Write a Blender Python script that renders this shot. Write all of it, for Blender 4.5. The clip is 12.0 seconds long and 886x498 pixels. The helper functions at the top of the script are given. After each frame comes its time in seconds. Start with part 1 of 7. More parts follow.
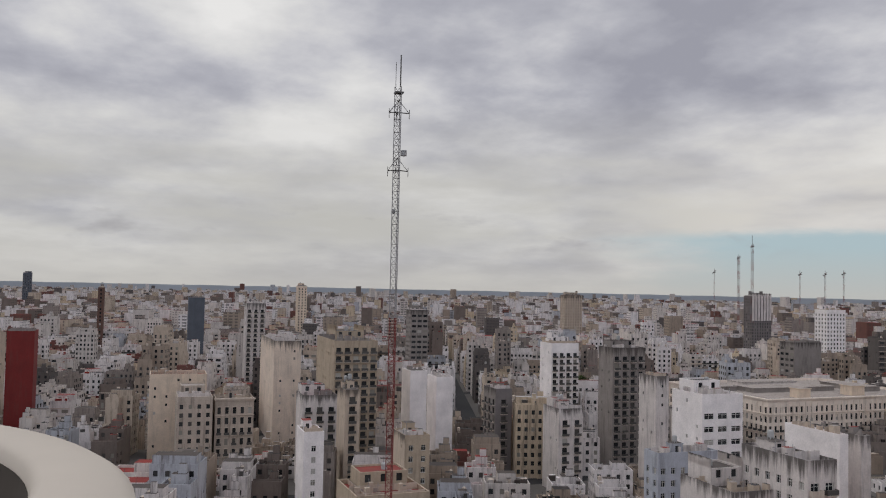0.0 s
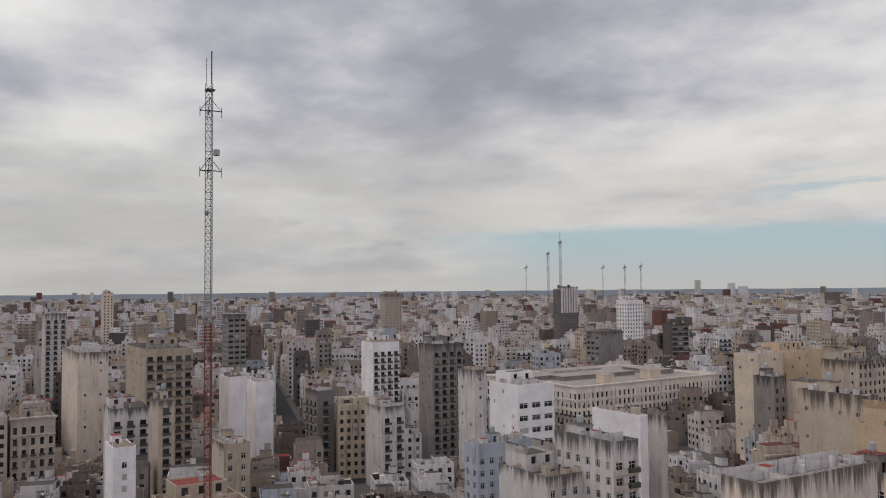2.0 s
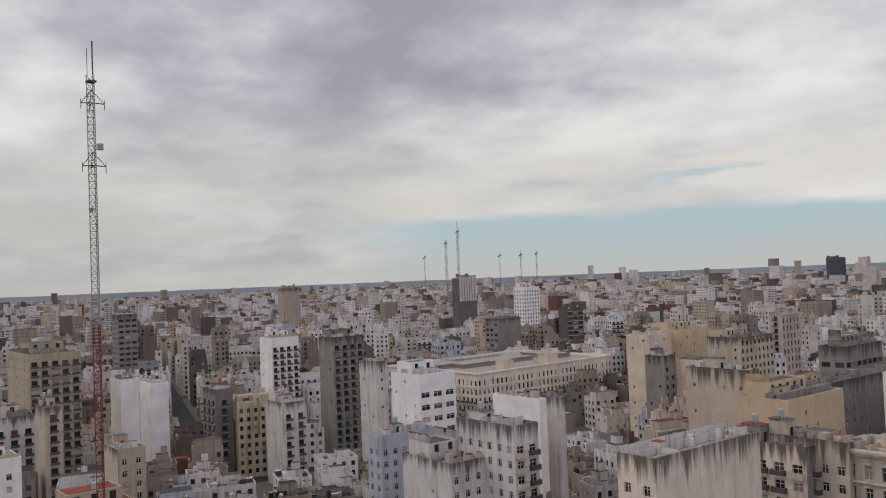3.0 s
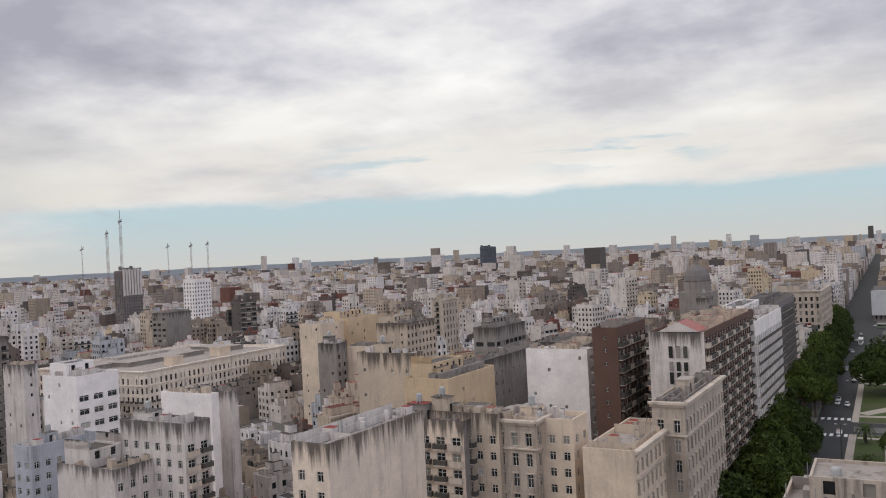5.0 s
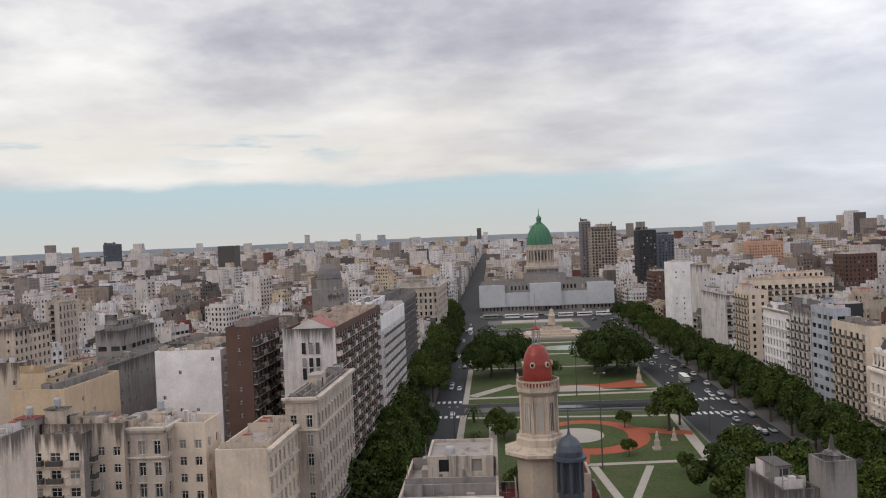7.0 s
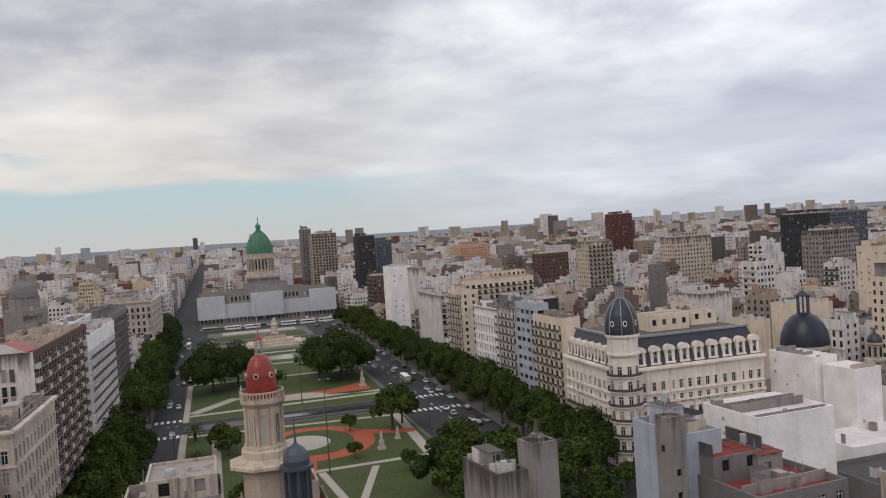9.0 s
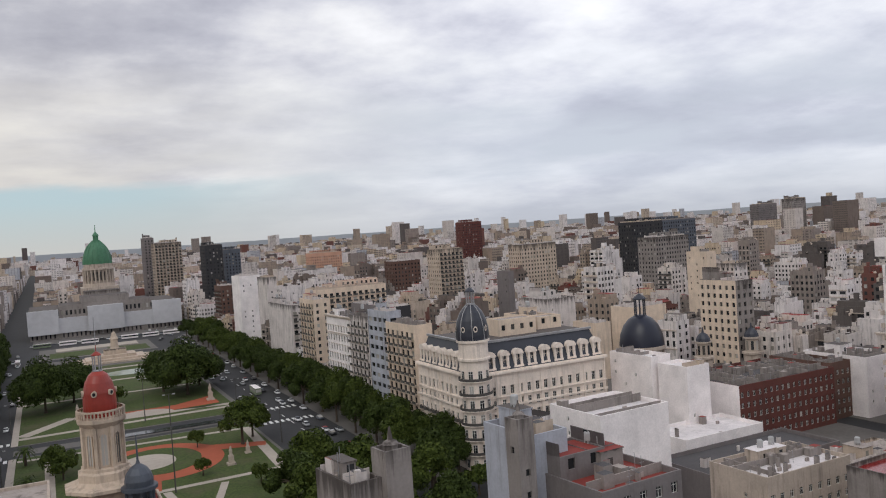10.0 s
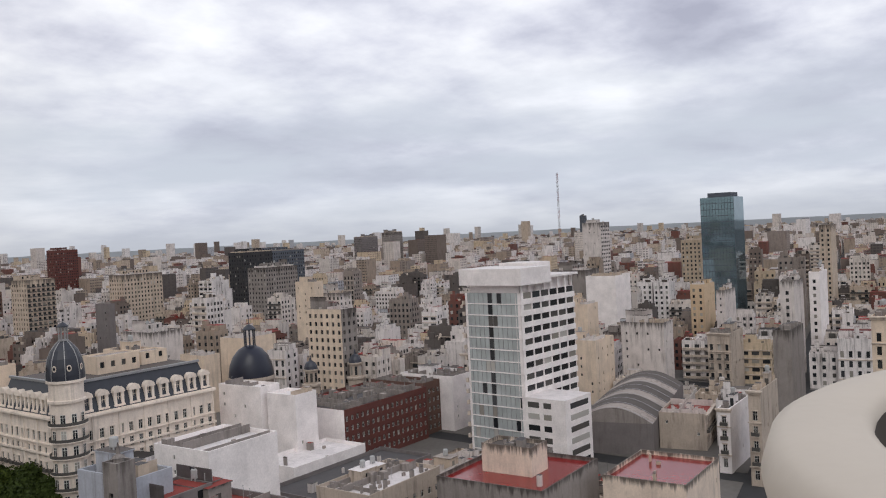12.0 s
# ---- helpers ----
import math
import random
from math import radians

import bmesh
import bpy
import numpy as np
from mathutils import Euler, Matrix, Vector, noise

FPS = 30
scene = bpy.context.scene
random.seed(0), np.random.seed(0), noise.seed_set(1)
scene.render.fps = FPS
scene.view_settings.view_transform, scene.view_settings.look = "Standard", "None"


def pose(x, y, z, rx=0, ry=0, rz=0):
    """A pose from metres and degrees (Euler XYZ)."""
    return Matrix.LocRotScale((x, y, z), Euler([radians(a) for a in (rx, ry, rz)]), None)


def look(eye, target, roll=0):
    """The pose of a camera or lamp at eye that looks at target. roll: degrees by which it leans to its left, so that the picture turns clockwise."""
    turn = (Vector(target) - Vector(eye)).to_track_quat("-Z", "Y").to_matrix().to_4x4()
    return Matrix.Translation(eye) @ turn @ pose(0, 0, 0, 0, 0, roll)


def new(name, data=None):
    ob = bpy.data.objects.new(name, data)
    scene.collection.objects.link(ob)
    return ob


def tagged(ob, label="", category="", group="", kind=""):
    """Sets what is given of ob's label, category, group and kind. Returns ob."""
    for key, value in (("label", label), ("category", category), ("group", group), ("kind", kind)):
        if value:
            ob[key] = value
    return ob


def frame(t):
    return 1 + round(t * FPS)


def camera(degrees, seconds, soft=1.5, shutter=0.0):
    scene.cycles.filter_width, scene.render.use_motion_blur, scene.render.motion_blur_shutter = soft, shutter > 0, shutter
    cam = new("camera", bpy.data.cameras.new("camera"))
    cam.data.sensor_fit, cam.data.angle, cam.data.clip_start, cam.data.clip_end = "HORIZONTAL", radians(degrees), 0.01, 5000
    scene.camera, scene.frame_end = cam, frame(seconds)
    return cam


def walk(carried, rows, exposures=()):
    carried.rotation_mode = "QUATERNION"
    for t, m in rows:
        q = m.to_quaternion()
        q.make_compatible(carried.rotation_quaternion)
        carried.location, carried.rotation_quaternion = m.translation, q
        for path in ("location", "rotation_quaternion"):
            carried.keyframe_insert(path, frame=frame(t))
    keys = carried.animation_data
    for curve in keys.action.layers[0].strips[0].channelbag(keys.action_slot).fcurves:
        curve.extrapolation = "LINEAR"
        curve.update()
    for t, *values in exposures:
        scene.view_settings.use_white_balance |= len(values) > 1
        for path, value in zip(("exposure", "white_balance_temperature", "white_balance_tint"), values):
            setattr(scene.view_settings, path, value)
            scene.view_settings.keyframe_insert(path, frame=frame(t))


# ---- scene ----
cam = camera(55.50, 12.0, 1.1)
PATH = [
    (0.0, pose(0, 0, 65, 92.63, -1.23, 68.90)),
    (0.5, pose(0, 0, 65, 92.85, -0.09, 66.70)),
    (1.0, pose(0, 0, 65, 92.78, -0.10, 64.34)),
    (1.5, pose(0, 0, 65, 92.79, 0.29, 61.09)),
    (2.0, pose(0, 0, 65, 92.71, 0.51, 56.71)),
    (2.5, pose(0, 0, 65, 92.43, 2.00, 53.76)),
    (3.0, pose(0, 0, 65, 91.93, 2.28, 49.85)),
    (3.5, pose(0, 0, 65, 91.13, 1.76, 44.14)),
    (5.5, pose(0, 0, 65, 89.79, 2.72, 21.85)),
    (6.0, pose(0, 0, 65, 89.18, 1.87, 14.98)),
    (6.5, pose(0, 0, 65, 89.00, 2.19, 8.22)),
    (8.5, pose(0, 0, 65, 89.03, 3.01, -9.06)),
    (9.0, pose(0, 0, 65, 88.50, 3.74, -15.51)),
    (9.5, pose(0, 0, 65, 88.51, 3.33, -19.71)),
    (10.0, pose(0, 0, 65, 88.38, 3.88, -25.57)),
    (10.5, pose(0, 0, 65, 88.20, 4.46, -31.96)),
    (11.0, pose(0, 0, 65, 88.30, 3.91, -39.27)),
    (11.5, pose(0, 0, 65, 88.21, 3.11, -47.40)),
    (12.0, pose(0, 0, 65, 88.88, 2.90, -51.66)),
]
walk(cam, PATH, [(0.0, -0.3), (2.6, -0.3), (3.6, -0.1), (6.0, 0.02), (9.0, -0.06), (12.0, -0.04)])
H = 65.0


def ramp(nt, fac, stops):
    n = nt.nodes.new("ShaderNodeValToRGB")
    while len(n.color_ramp.elements) < len(stops):
        n.color_ramp.elements.new(0.5)
    for e, (p, c) in zip(n.color_ramp.elements, stops):
        e.position, e.color = p, (*c, 1) if len(c) == 3 else c
    nt.links.new(fac, n.inputs[0])
    return n.outputs[0]


def math_node(nt, op, a, b=None, c=None, clamp=False):
    n = nt.nodes.new("ShaderNodeMath")
    n.operation, n.use_clamp = op, clamp
    for i, v in enumerate((a, b, c)):
        if v is None:
            continue
        if isinstance(v, (int, float)):
            n.inputs[i].default_value = v
        else:
            nt.links.new(v, n.inputs[i])
    return n.outputs[0]


def vec(nt, x, y, z):
    n = nt.nodes.new("ShaderNodeCombineXYZ")
    for i, v in enumerate((x, y, z)):
        if isinstance(v, (int, float)):
            n.inputs[i].default_value = v
        else:
            nt.links.new(v, n.inputs[i])
    return n.outputs[0]


def noise_tex(nt, co, scale, detail=3.0, rough=0.55, stretch=(1, 1, 1), shift=(0, 0, 0)):
    m = nt.nodes.new("ShaderNodeMapping")
    m.inputs["Scale"].default_value = stretch
    m.inputs["Location"].default_value = shift
    nt.links.new(co, m.inputs[0])
    n = nt.nodes.new("ShaderNodeTexNoise")
    n.inputs["Scale"].default_value, n.inputs["Detail"].default_value, n.inputs["Roughness"].default_value = scale, detail, rough
    nt.links.new(m.outputs[0], n.inputs["Vector"])
    return n.outputs["Fac"]


def blend(nt, fac, a, b, how="MIX"):
    n = nt.nodes.new("ShaderNodeMix")
    n.data_type, n.blend_type = "RGBA", how
    for sock, v in ((n.inputs[0], fac), (n.inputs[6], a), (n.inputs[7], b)):
        if isinstance(v, (int, float)):
            sock.default_value = v
        elif isinstance(v, tuple):
            sock.default_value = (*v, 1)
        else:
            nt.links.new(v, sock)
    return n.outputs[2]


# ---- sky and light ----
world = bpy.data.worlds.new("overcast_sky")
scene.world = world
world.use_nodes = True
wn = world.node_tree
wn.nodes.clear()
tc = wn.nodes.new("ShaderNodeTexCoord")
sep = wn.nodes.new("ShaderNodeSeparateXYZ")
wn.links.new(tc.outputs["Generated"], sep.inputs[0])
dx, dy, dz = sep.outputs
up = math_node(wn, "MAXIMUM", dz, 0.0)
turn = math_node(wn, "ARCTAN2", math_node(wn, "MULTIPLY", dx, -1.0), dy)
rise = math_node(wn, "ARCSINE", dz)


def bell(value, centre, width):
    """1 at the centre, falling smoothly to 0 at the width."""
    q = math_node(wn, "DIVIDE", math_node(wn, "SUBTRACT", value, centre), width)
    f = math_node(wn, "SUBTRACT", 1.0, math_node(wn, "MULTIPLY", q, q), clamp=True)
    return math_node(wn, "MULTIPLY", f, f)


def step(value, a, b):
    n = wn.nodes.new("ShaderNodeMapRange")
    n.interpolation_type = "SMOOTHSTEP"
    n.inputs[1].default_value, n.inputs[2].default_value = a, b
    wn.links.new(value, n.inputs[0])
    return n.outputs[0]


# high grey cloud deck: broad soft forms seen from below, with finer torn edges
den = math_node(wn, "ADD", up, 0.21)
cx = math_node(wn, "DIVIDE", dx, den)
cy = math_node(wn, "DIVIDE", dy, den)
plane = vec(wn, cx, cy, 0.0)
big = noise_tex(wn, plane, 0.75, 3.0, 0.5, (1, 1, 1), (3.1, 0.9, 0))
small = noise_tex(wn, plane, 2.6, 8.0, 0.55, (1, 1, 1), (7.0, 2.0, 0))
mixn = math_node(wn, "ADD", math_node(wn, "MULTIPLY", big, 0.62), math_node(wn, "MULTIPLY", small, 0.38))
cloud = ramp(wn, mixn, [(0.38, (0.40, 0.405, 0.47)), (0.445, (0.53, 0.535, 0.595)), (0.495, (0.69, 0.69, 0.73)), (0.54, (0.83, 0.825, 0.83)), (0.60, (0.98, 0.97, 0.96))])
north = step(turn, 0.1, -0.7)
cloud = blend(wn, north, cloud, blend(wn, 1.0, cloud, (1.14, 1.17, 1.25), "MULTIPLY"))
# bright warm layer low in the south-west, cooler and greyer to the north
south = step(turn, -0.55, 0.05)
far_south = step(turn, 0.75, 1.15)
streaks = noise_tex(wn, vec(wn, math_node(wn, "MULTIPLY", turn, 4.0), math_node(wn, "MULTIPLY", rise, 22.0), 0.0), 1.0, 5.0, 0.55, (1, 1, 1), (2.0, 5.0, 0))
veil = blend(wn, south, (0.62, 0.67, 0.76), (0.82, 0.79, 0.74))
veil = blend(wn, far_south, veil, (0.62, 0.61, 0.58))
cover = math_node(wn, "MULTIPLY", bell(rise, 0.085, 0.15), math_node(wn, "MULTIPLY_ADD", streaks, 1.9, -0.22, clamp=True))
cloud = blend(wn, cover, cloud, veil)
# open pale blue strip under the deck's edge in the south-west
sky = wn.nodes.new("ShaderNodeTexSky")
sky.sky_type, sky.sun_disc, sky.sun_elevation, sky.sun_rotation = "NISHITA", False, radians(52), radians(229)
sky_blue = blend(wn, 1.0, sky.outputs[0], (0.105, 0.105, 0.105), "MULTIPLY")
clear = blend(wn, 0.86, sky_blue, (0.51, 0.645, 0.705))
wave = noise_tex(wn, vec(wn, math_node(wn, "MULTIPLY", turn, 7.0), math_node(wn, "MULTIPLY", rise, 26.0), 0.0), 1.0, 5.0, 0.6)
edge = math_node(wn, "MULTIPLY_ADD", wave, 0.030, 0.054)
under = step(math_node(wn, "SUBTRACT", edge, rise), -0.006, 0.008)
side = math_node(wn, "MULTIPLY", step(turn, -0.42, -0.05), math_node(wn, "SUBTRACT", 1.0, step(math_node(wn, "MULTIPLY_ADD", wave, 0.25, turn), 0.98, 1.16)))
gap = math_node(wn, "MULTIPLY", under, side)
rift = noise_tex(wn, vec(wn, math_node(wn, "MULTIPLY", turn, 9.0), math_node(wn, "MULTIPLY", rise, 60.0), 0.0), 1.0, 5.0, 0.55, (1, 1, 1), (4.0, 1.0, 0))
tear = math_node(wn, "MULTIPLY", math_node(wn, "MULTIPLY_ADD", rift, 9.0, -4.6, clamp=True), bell(rise, 0.108, 0.035))
tear = math_node(wn, "MULTIPLY", tear, math_node(wn, "MAXIMUM", bell(turn, 0.26, 0.16), math_node(wn, "MULTIPLY", bell(turn, 0.55, 0.14), 0.8)))
colour = blend(wn, math_node(wn, "MAXIMUM", gap, math_node(wn, "MULTIPLY", tear, 0.9)), cloud, clear)
# small grey scraps of low cloud
scrap = noise_tex(wn, vec(wn, math_node(wn, "MULTIPLY", turn, 11.0), math_node(wn, "MULTIPLY", rise, 30.0), 0.0), 1.0, 4.0, 0.5, (1, 1, 1), (8.0, 3.0, 0))
scraps = math_node(wn, "MULTIPLY", math_node(wn, "MULTIPLY_ADD", scrap, 8.0, -4.7, clamp=True), math_node(wn, "MULTIPLY", bell(rise, 0.065, 0.05), step(turn, 0.72, 1.0)))
colour = blend(wn, math_node(wn, "MULTIPLY", scraps, 0.6), colour, (0.42, 0.41, 0.43))
# haze along the horizon
haze = math_node(wn, "SUBTRACT", 1.0, math_node(wn, "DIVIDE", rise, 0.052), clamp=True)
colour = blend(wn, math_node(wn, "MULTIPLY", haze, 0.8), colour, blend(wn, south, (0.52, 0.55, 0.61), (0.62, 0.60, 0.565)))
bg = wn.nodes.new("ShaderNodeBackground")
wn.links.new(colour, bg.inputs[0])
bg.inputs[1].default_value = 1.0
wo = wn.nodes.new("ShaderNodeOutputWorld")
wn.links.new(bg.outputs[0], wo.inputs[0])

sun = new("sun", bpy.data.lights.new("sun", "SUN"))
sun.data.energy, sun.data.angle, sun.data.color = 0.8, radians(35), (1.0, 0.97, 0.92)
sun.matrix_world = look((0, 0, 300), (150, 130, 70))


# ---- materials ----
def material(name, rough=0.8, metal=0.0):
    m = bpy.data.materials.new(name)
    m.use_nodes = True
    b = m.node_tree.nodes["Principled BSDF"]
    b.inputs["Roughness"].default_value, b.inputs["Metallic"].default_value = rough, metal
    return m, m.node_tree, b


def world_co(nt):
    g = nt.nodes.new("ShaderNodeNewGeometry")
    return g.outputs["Position"], g


def bump(nt, b, height, strength=0.3, distance=0.05):
    n = nt.nodes.new("ShaderNodeBump")
    n.inputs["Strength"].default_value, n.inputs["Distance"].default_value = strength, distance
    nt.links.new(height, n.inputs["Height"])
    nt.links.new(n.outputs[0], b.inputs["Normal"])


def weathered(nt, b, colour, dirt, stain=(0.10, 0.085, 0.075), damp=False):
    """Grain, blotches and rain streaks over a wall colour; damp adds black runs from the wall's head."""
    p, g = world_co(nt)
    blot = noise_tex(nt, p, 0.22, 5.0, 0.6)
    grain = noise_tex(nt, p, 2.5, 4.0, 0.6)
    streak = noise_tex(nt, p, 0.9, 4.0, 0.65, (1, 1, 0.07))
    drip = noise_tex(nt, p, 0.13, 3.0, 0.5)
    s = math_node(nt, "MULTIPLY_ADD", streak, 5.0, -2.45, clamp=True)
    s = math_node(nt, "MULTIPLY", s, math_node(nt, "MULTIPLY_ADD", drip, 4.0, -1.5, clamp=True))
    c = blend(nt, math_node(nt, "MULTIPLY", s, dirt), colour, stain)
    mould = math_node(nt, "MULTIPLY_ADD", noise_tex(nt, p, 0.42, 6.0, 0.72, (1, 1, 0.16), (9, 4, 2)), 5.0, -2.75, clamp=True)
    c = blend(nt, math_node(nt, "MULTIPLY", mould, dirt * 0.85), c, (0.055, 0.045, 0.04))
    if damp:
        t = nt.nodes.new("ShaderNodeTexCoord")
        q = nt.nodes.new("ShaderNodeSeparateXYZ")
        nt.links.new(t.outputs["Generated"], q.inputs[0])
        runs = noise_tex(nt, p, 0.8, 5.0, 0.7, (1, 1, 0.05), (3, 7, 1))
        reach = math_node(nt, "MULTIPLY_ADD", runs, 0.42, -0.13)
        run = math_node(nt, "MULTIPLY", math_node(nt, "ADD", math_node(nt, "SUBTRACT", q.outputs[2], 1.0), reach), 14.0, clamp=True)
        c = blend(nt, math_node(nt, "MULTIPLY", run, 0.85), c, (0.05, 0.042, 0.038))
    v = math_node(nt, "MULTIPLY_ADD", blot, 0.55, 0.62)
    v = math_node(nt, "MULTIPLY", v, math_node(nt, "MULTIPLY_ADD", grain, 0.4, 0.8))
    c = blend(nt, 1.0, c, vec(nt, math_node(nt, "MULTIPLY", v, 1.03), math_node(nt, "MULTIPLY", v, 0.965), math_node(nt, "MULTIPLY", v, 0.95)), "MULTIPLY")
    nt.links.new(c, b.inputs["Base Color"])
    bump(nt, b, grain, 0.25, 0.04)


def wall_paint(name, rgb, dirt=0.5, damp=False):
    m, nt, b = material(name, 0.85)
    n = nt.nodes.new("ShaderNodeRGB")
    n.outputs[0].default_value = (*rgb, 1)
    weathered(nt, b, n.outputs[0], dirt, damp=damp)
    return m


TOWN = [(0.0, (0.64, 0.62, 0.59)), (0.12, (0.37, 0.315, 0.255)), (0.20, (0.76, 0.75, 0.74)), (0.34, (0.55, 0.48, 0.39)), (0.44, (0.19, 0.16, 0.14)), (0.51, (0.72, 0.69, 0.65)),
        (0.62, (0.62, 0.53, 0.39)), (0.68, (0.82, 0.82, 0.82)), (0.82, (0.30, 0.27, 0.245)), (0.89, (0.17, 0.075, 0.06)), (0.915, (0.12, 0.11, 0.105)), (0.972, (0.48, 0.52, 0.57))]


def house_random(nt, joined):
    if joined:
        o = nt.nodes.new("ShaderNodeAttribute")
        o.attribute_name = "house_tint"
        return o.outputs["Fac"]
    # every part of one house carries the same tint in its object colour
    n = nt.nodes.new("ShaderNodeSeparateColor")
    nt.links.new(nt.nodes.new("ShaderNodeObjectInfo").outputs["Color"], n.inputs[0])
    return n.outputs[0]


def town_wall(joined=False):
    """Wall paint that differs from house to house."""
    m, nt, b = material("town_wall", 0.85)
    r = ramp(nt, house_random(nt, joined), TOWN)
    r.node.color_ramp.interpolation = "CONSTANT"
    weathered(nt, b, r, 0.9)
    return m


ROOFS = [(0.0, (0.085, 0.073, 0.066)), (0.24, (0.030, 0.027, 0.026)), (0.40, (0.15, 0.135, 0.12)), (0.45, (0.27, 0.030, 0.022)), (0.68, (0.13, 0.024, 0.019)), (0.80, (0.06, 0.052, 0.048)), (0.93, (0.48, 0.47, 0.46))]


def town_roof(joined=False):
    m, nt, b = material("town_roof", 0.9)
    r7 = math_node(nt, "FRACT", math_node(nt, "MULTIPLY", house_random(nt, joined), 7.31))
    r = ramp(nt, r7, ROOFS)
    r.node.color_ramp.interpolation = "CONSTANT"
    weathered(nt, b, r, 0.4)
    return m


def facade_far():
    """Walls of the far town: each house its own tint, with rows of small dark openings on two sides."""
    m, nt, b = material("far_town", 0.85)
    p, g = world_co(nt)
    rnd = g.outputs["Random Per Island"]
    r = ramp(nt, rnd, TOWN)
    r.node.color_ramp.interpolation = "CONSTANT"
    roofc = ramp(nt, math_node(nt, "FRACT", math_node(nt, "MULTIPLY", rnd, 7.31)), ROOFS)
    roofc.node.color_ramp.interpolation = "CONSTANT"
    n = nt.nodes.new("ShaderNodeSeparateXYZ")
    nt.links.new(g.outputs["Normal"], n.inputs[0])
    s = nt.nodes.new("ShaderNodeSeparateXYZ")
    nt.links.new(p, s.inputs[0])
    along = math_node(nt, "ADD", math_node(nt, "MULTIPLY", s.outputs[0], n.outputs[1]), math_node(nt, "MULTIPLY", s.outputs[1], n.outputs[0]))
    r3 = math_node(nt, "FRACT", math_node(nt, "MULTIPLY", rnd, 31.7))
    r4 = math_node(nt, "FRACT", math_node(nt, "MULTIPLY", rnd, 57.3))
    u = math_node(nt, "FRACT", math_node(nt, "DIVIDE", along, math_node(nt, "MULTIPLY_ADD", r3, 3.2, 1.9)))
    v = math_node(nt, "FRACT", math_node(nt, "DIVIDE", s.outputs[2], 3.0))
    w = math_node(nt, "MULTIPLY", math_node(nt, "COMPARE", u, 0.5, math_node(nt, "MULTIPLY_ADD", r4, 0.22, 0.17)), math_node(nt, "COMPARE", v, 0.6, math_node(nt, "MULTIPLY_ADD", r3, 0.12, 0.16)))
    ny = math_node(nt, "GREATER_THAN", math_node(nt, "ABSOLUTE", n.outputs[1]), 0.6)
    odd = math_node(nt, "GREATER_THAN", math_node(nt, "FRACT", math_node(nt, "MULTIPLY", rnd, 13.7)), 0.45)
    w = math_node(nt, "MULTIPLY", w, math_node(nt, "COMPARE", ny, odd, 0.1))
    w = math_node(nt, "MULTIPLY", w, math_node(nt, "MULTIPLY_ADD", r4, 0.6, 0.4))
    top = math_node(nt, "GREATER_THAN", n.outputs[2], 0.5)
    c = blend(nt, math_node(nt, "MULTIPLY", w, 0.8), r, (0.05, 0.05, 0.055))
    c = blend(nt, top, c, roofc)
    weathered(nt, b, c, 0.8)
    return m


def plain(name, rgb, rough=0.6, metal=0.0, vary=0.25, scale=1.2):
    m, nt, b = material(name, rough, metal)
    p, g = world_co(nt)
    a = noise_tex(nt, p, scale, 4.0, 0.6)
    a2 = noise_tex(nt, p, scale * 0.12, 3.0, 0.5)
    f = math_node(nt, "MULTIPLY_ADD", math_node(nt, "ADD", a, a2), vary * 2, 1 - vary * 2)
    c = blend(nt, 1.0, rgb, vec(nt, f, f, f), "MULTIPLY")
    nt.links.new(c, b.inputs["Base Color"])
    bump(nt, b, a, 0.2, 0.03)
    return m


def window_pane():
    """Dark panes, some with pale roller blinds drawn down behind them."""
    m, nt, b = material("window_pane", 0.12)
    p, g = world_co(nt)
    o = nt.nodes.new("ShaderNodeObjectInfo")
    k = math_node(nt, "FRACT", math_node(nt, "ADD", g.outputs["Random Per Island"], math_node(nt, "MULTIPLY", o.outputs["Random"], 17.0)))
    c = ramp(nt, k, [(0.0, (0.020, 0.022, 0.025)), (0.45, (0.045, 0.048, 0.052)), (0.72, (0.09, 0.085, 0.08)), (0.87, (0.28, 0.26, 0.23)), (0.95, (0.45, 0.43, 0.40))])
    c.node.color_ramp.interpolation = "CONSTANT"
    nt.links.new(c, b.inputs["Base Color"])
    return m


def leaves(name, a, bcol):
    m, nt, b = material(name, 0.65)
    p, g = world_co(nt)
    n = noise_tex(nt, p, 0.35, 3.0, 0.6)
    k = math_node(nt, "ADD", math_node(nt, "MULTIPLY", g.outputs["Random Per Island"], 0.5), math_node(nt, "MULTIPLY", n, 0.5))
    c = ramp(nt, k, [(0.2, a), (0.75, bcol)])
    nt.links.new(c, b.inputs["Base Color"])
    b.inputs["Specular IOR Level"].default_value = 0.12
    return m


def lawn_grass():
    """Mown grass, worn to brown earth in patches."""
    m, nt, b = material("lawn", 0.95)
    p, g = world_co(nt)
    worn = math_node(nt, "MULTIPLY_ADD", noise_tex(nt, p, 0.09, 5.0, 0.65), 5.0, -2.4, clamp=True)
    fine = noise_tex(nt, p, 1.4, 4.0, 0.6)
    c = ramp(nt, fine, [(0.3, (0.024, 0.042, 0.006)), (0.7, (0.070, 0.100, 0.016))])
    c = blend(nt, math_node(nt, "MULTIPLY", worn, 0.5), c, (0.10, 0.075, 0.045))
    nt.links.new(c, b.inputs["Base Color"])
    bump(nt, b, fine, 0.4, 0.05)
    return m


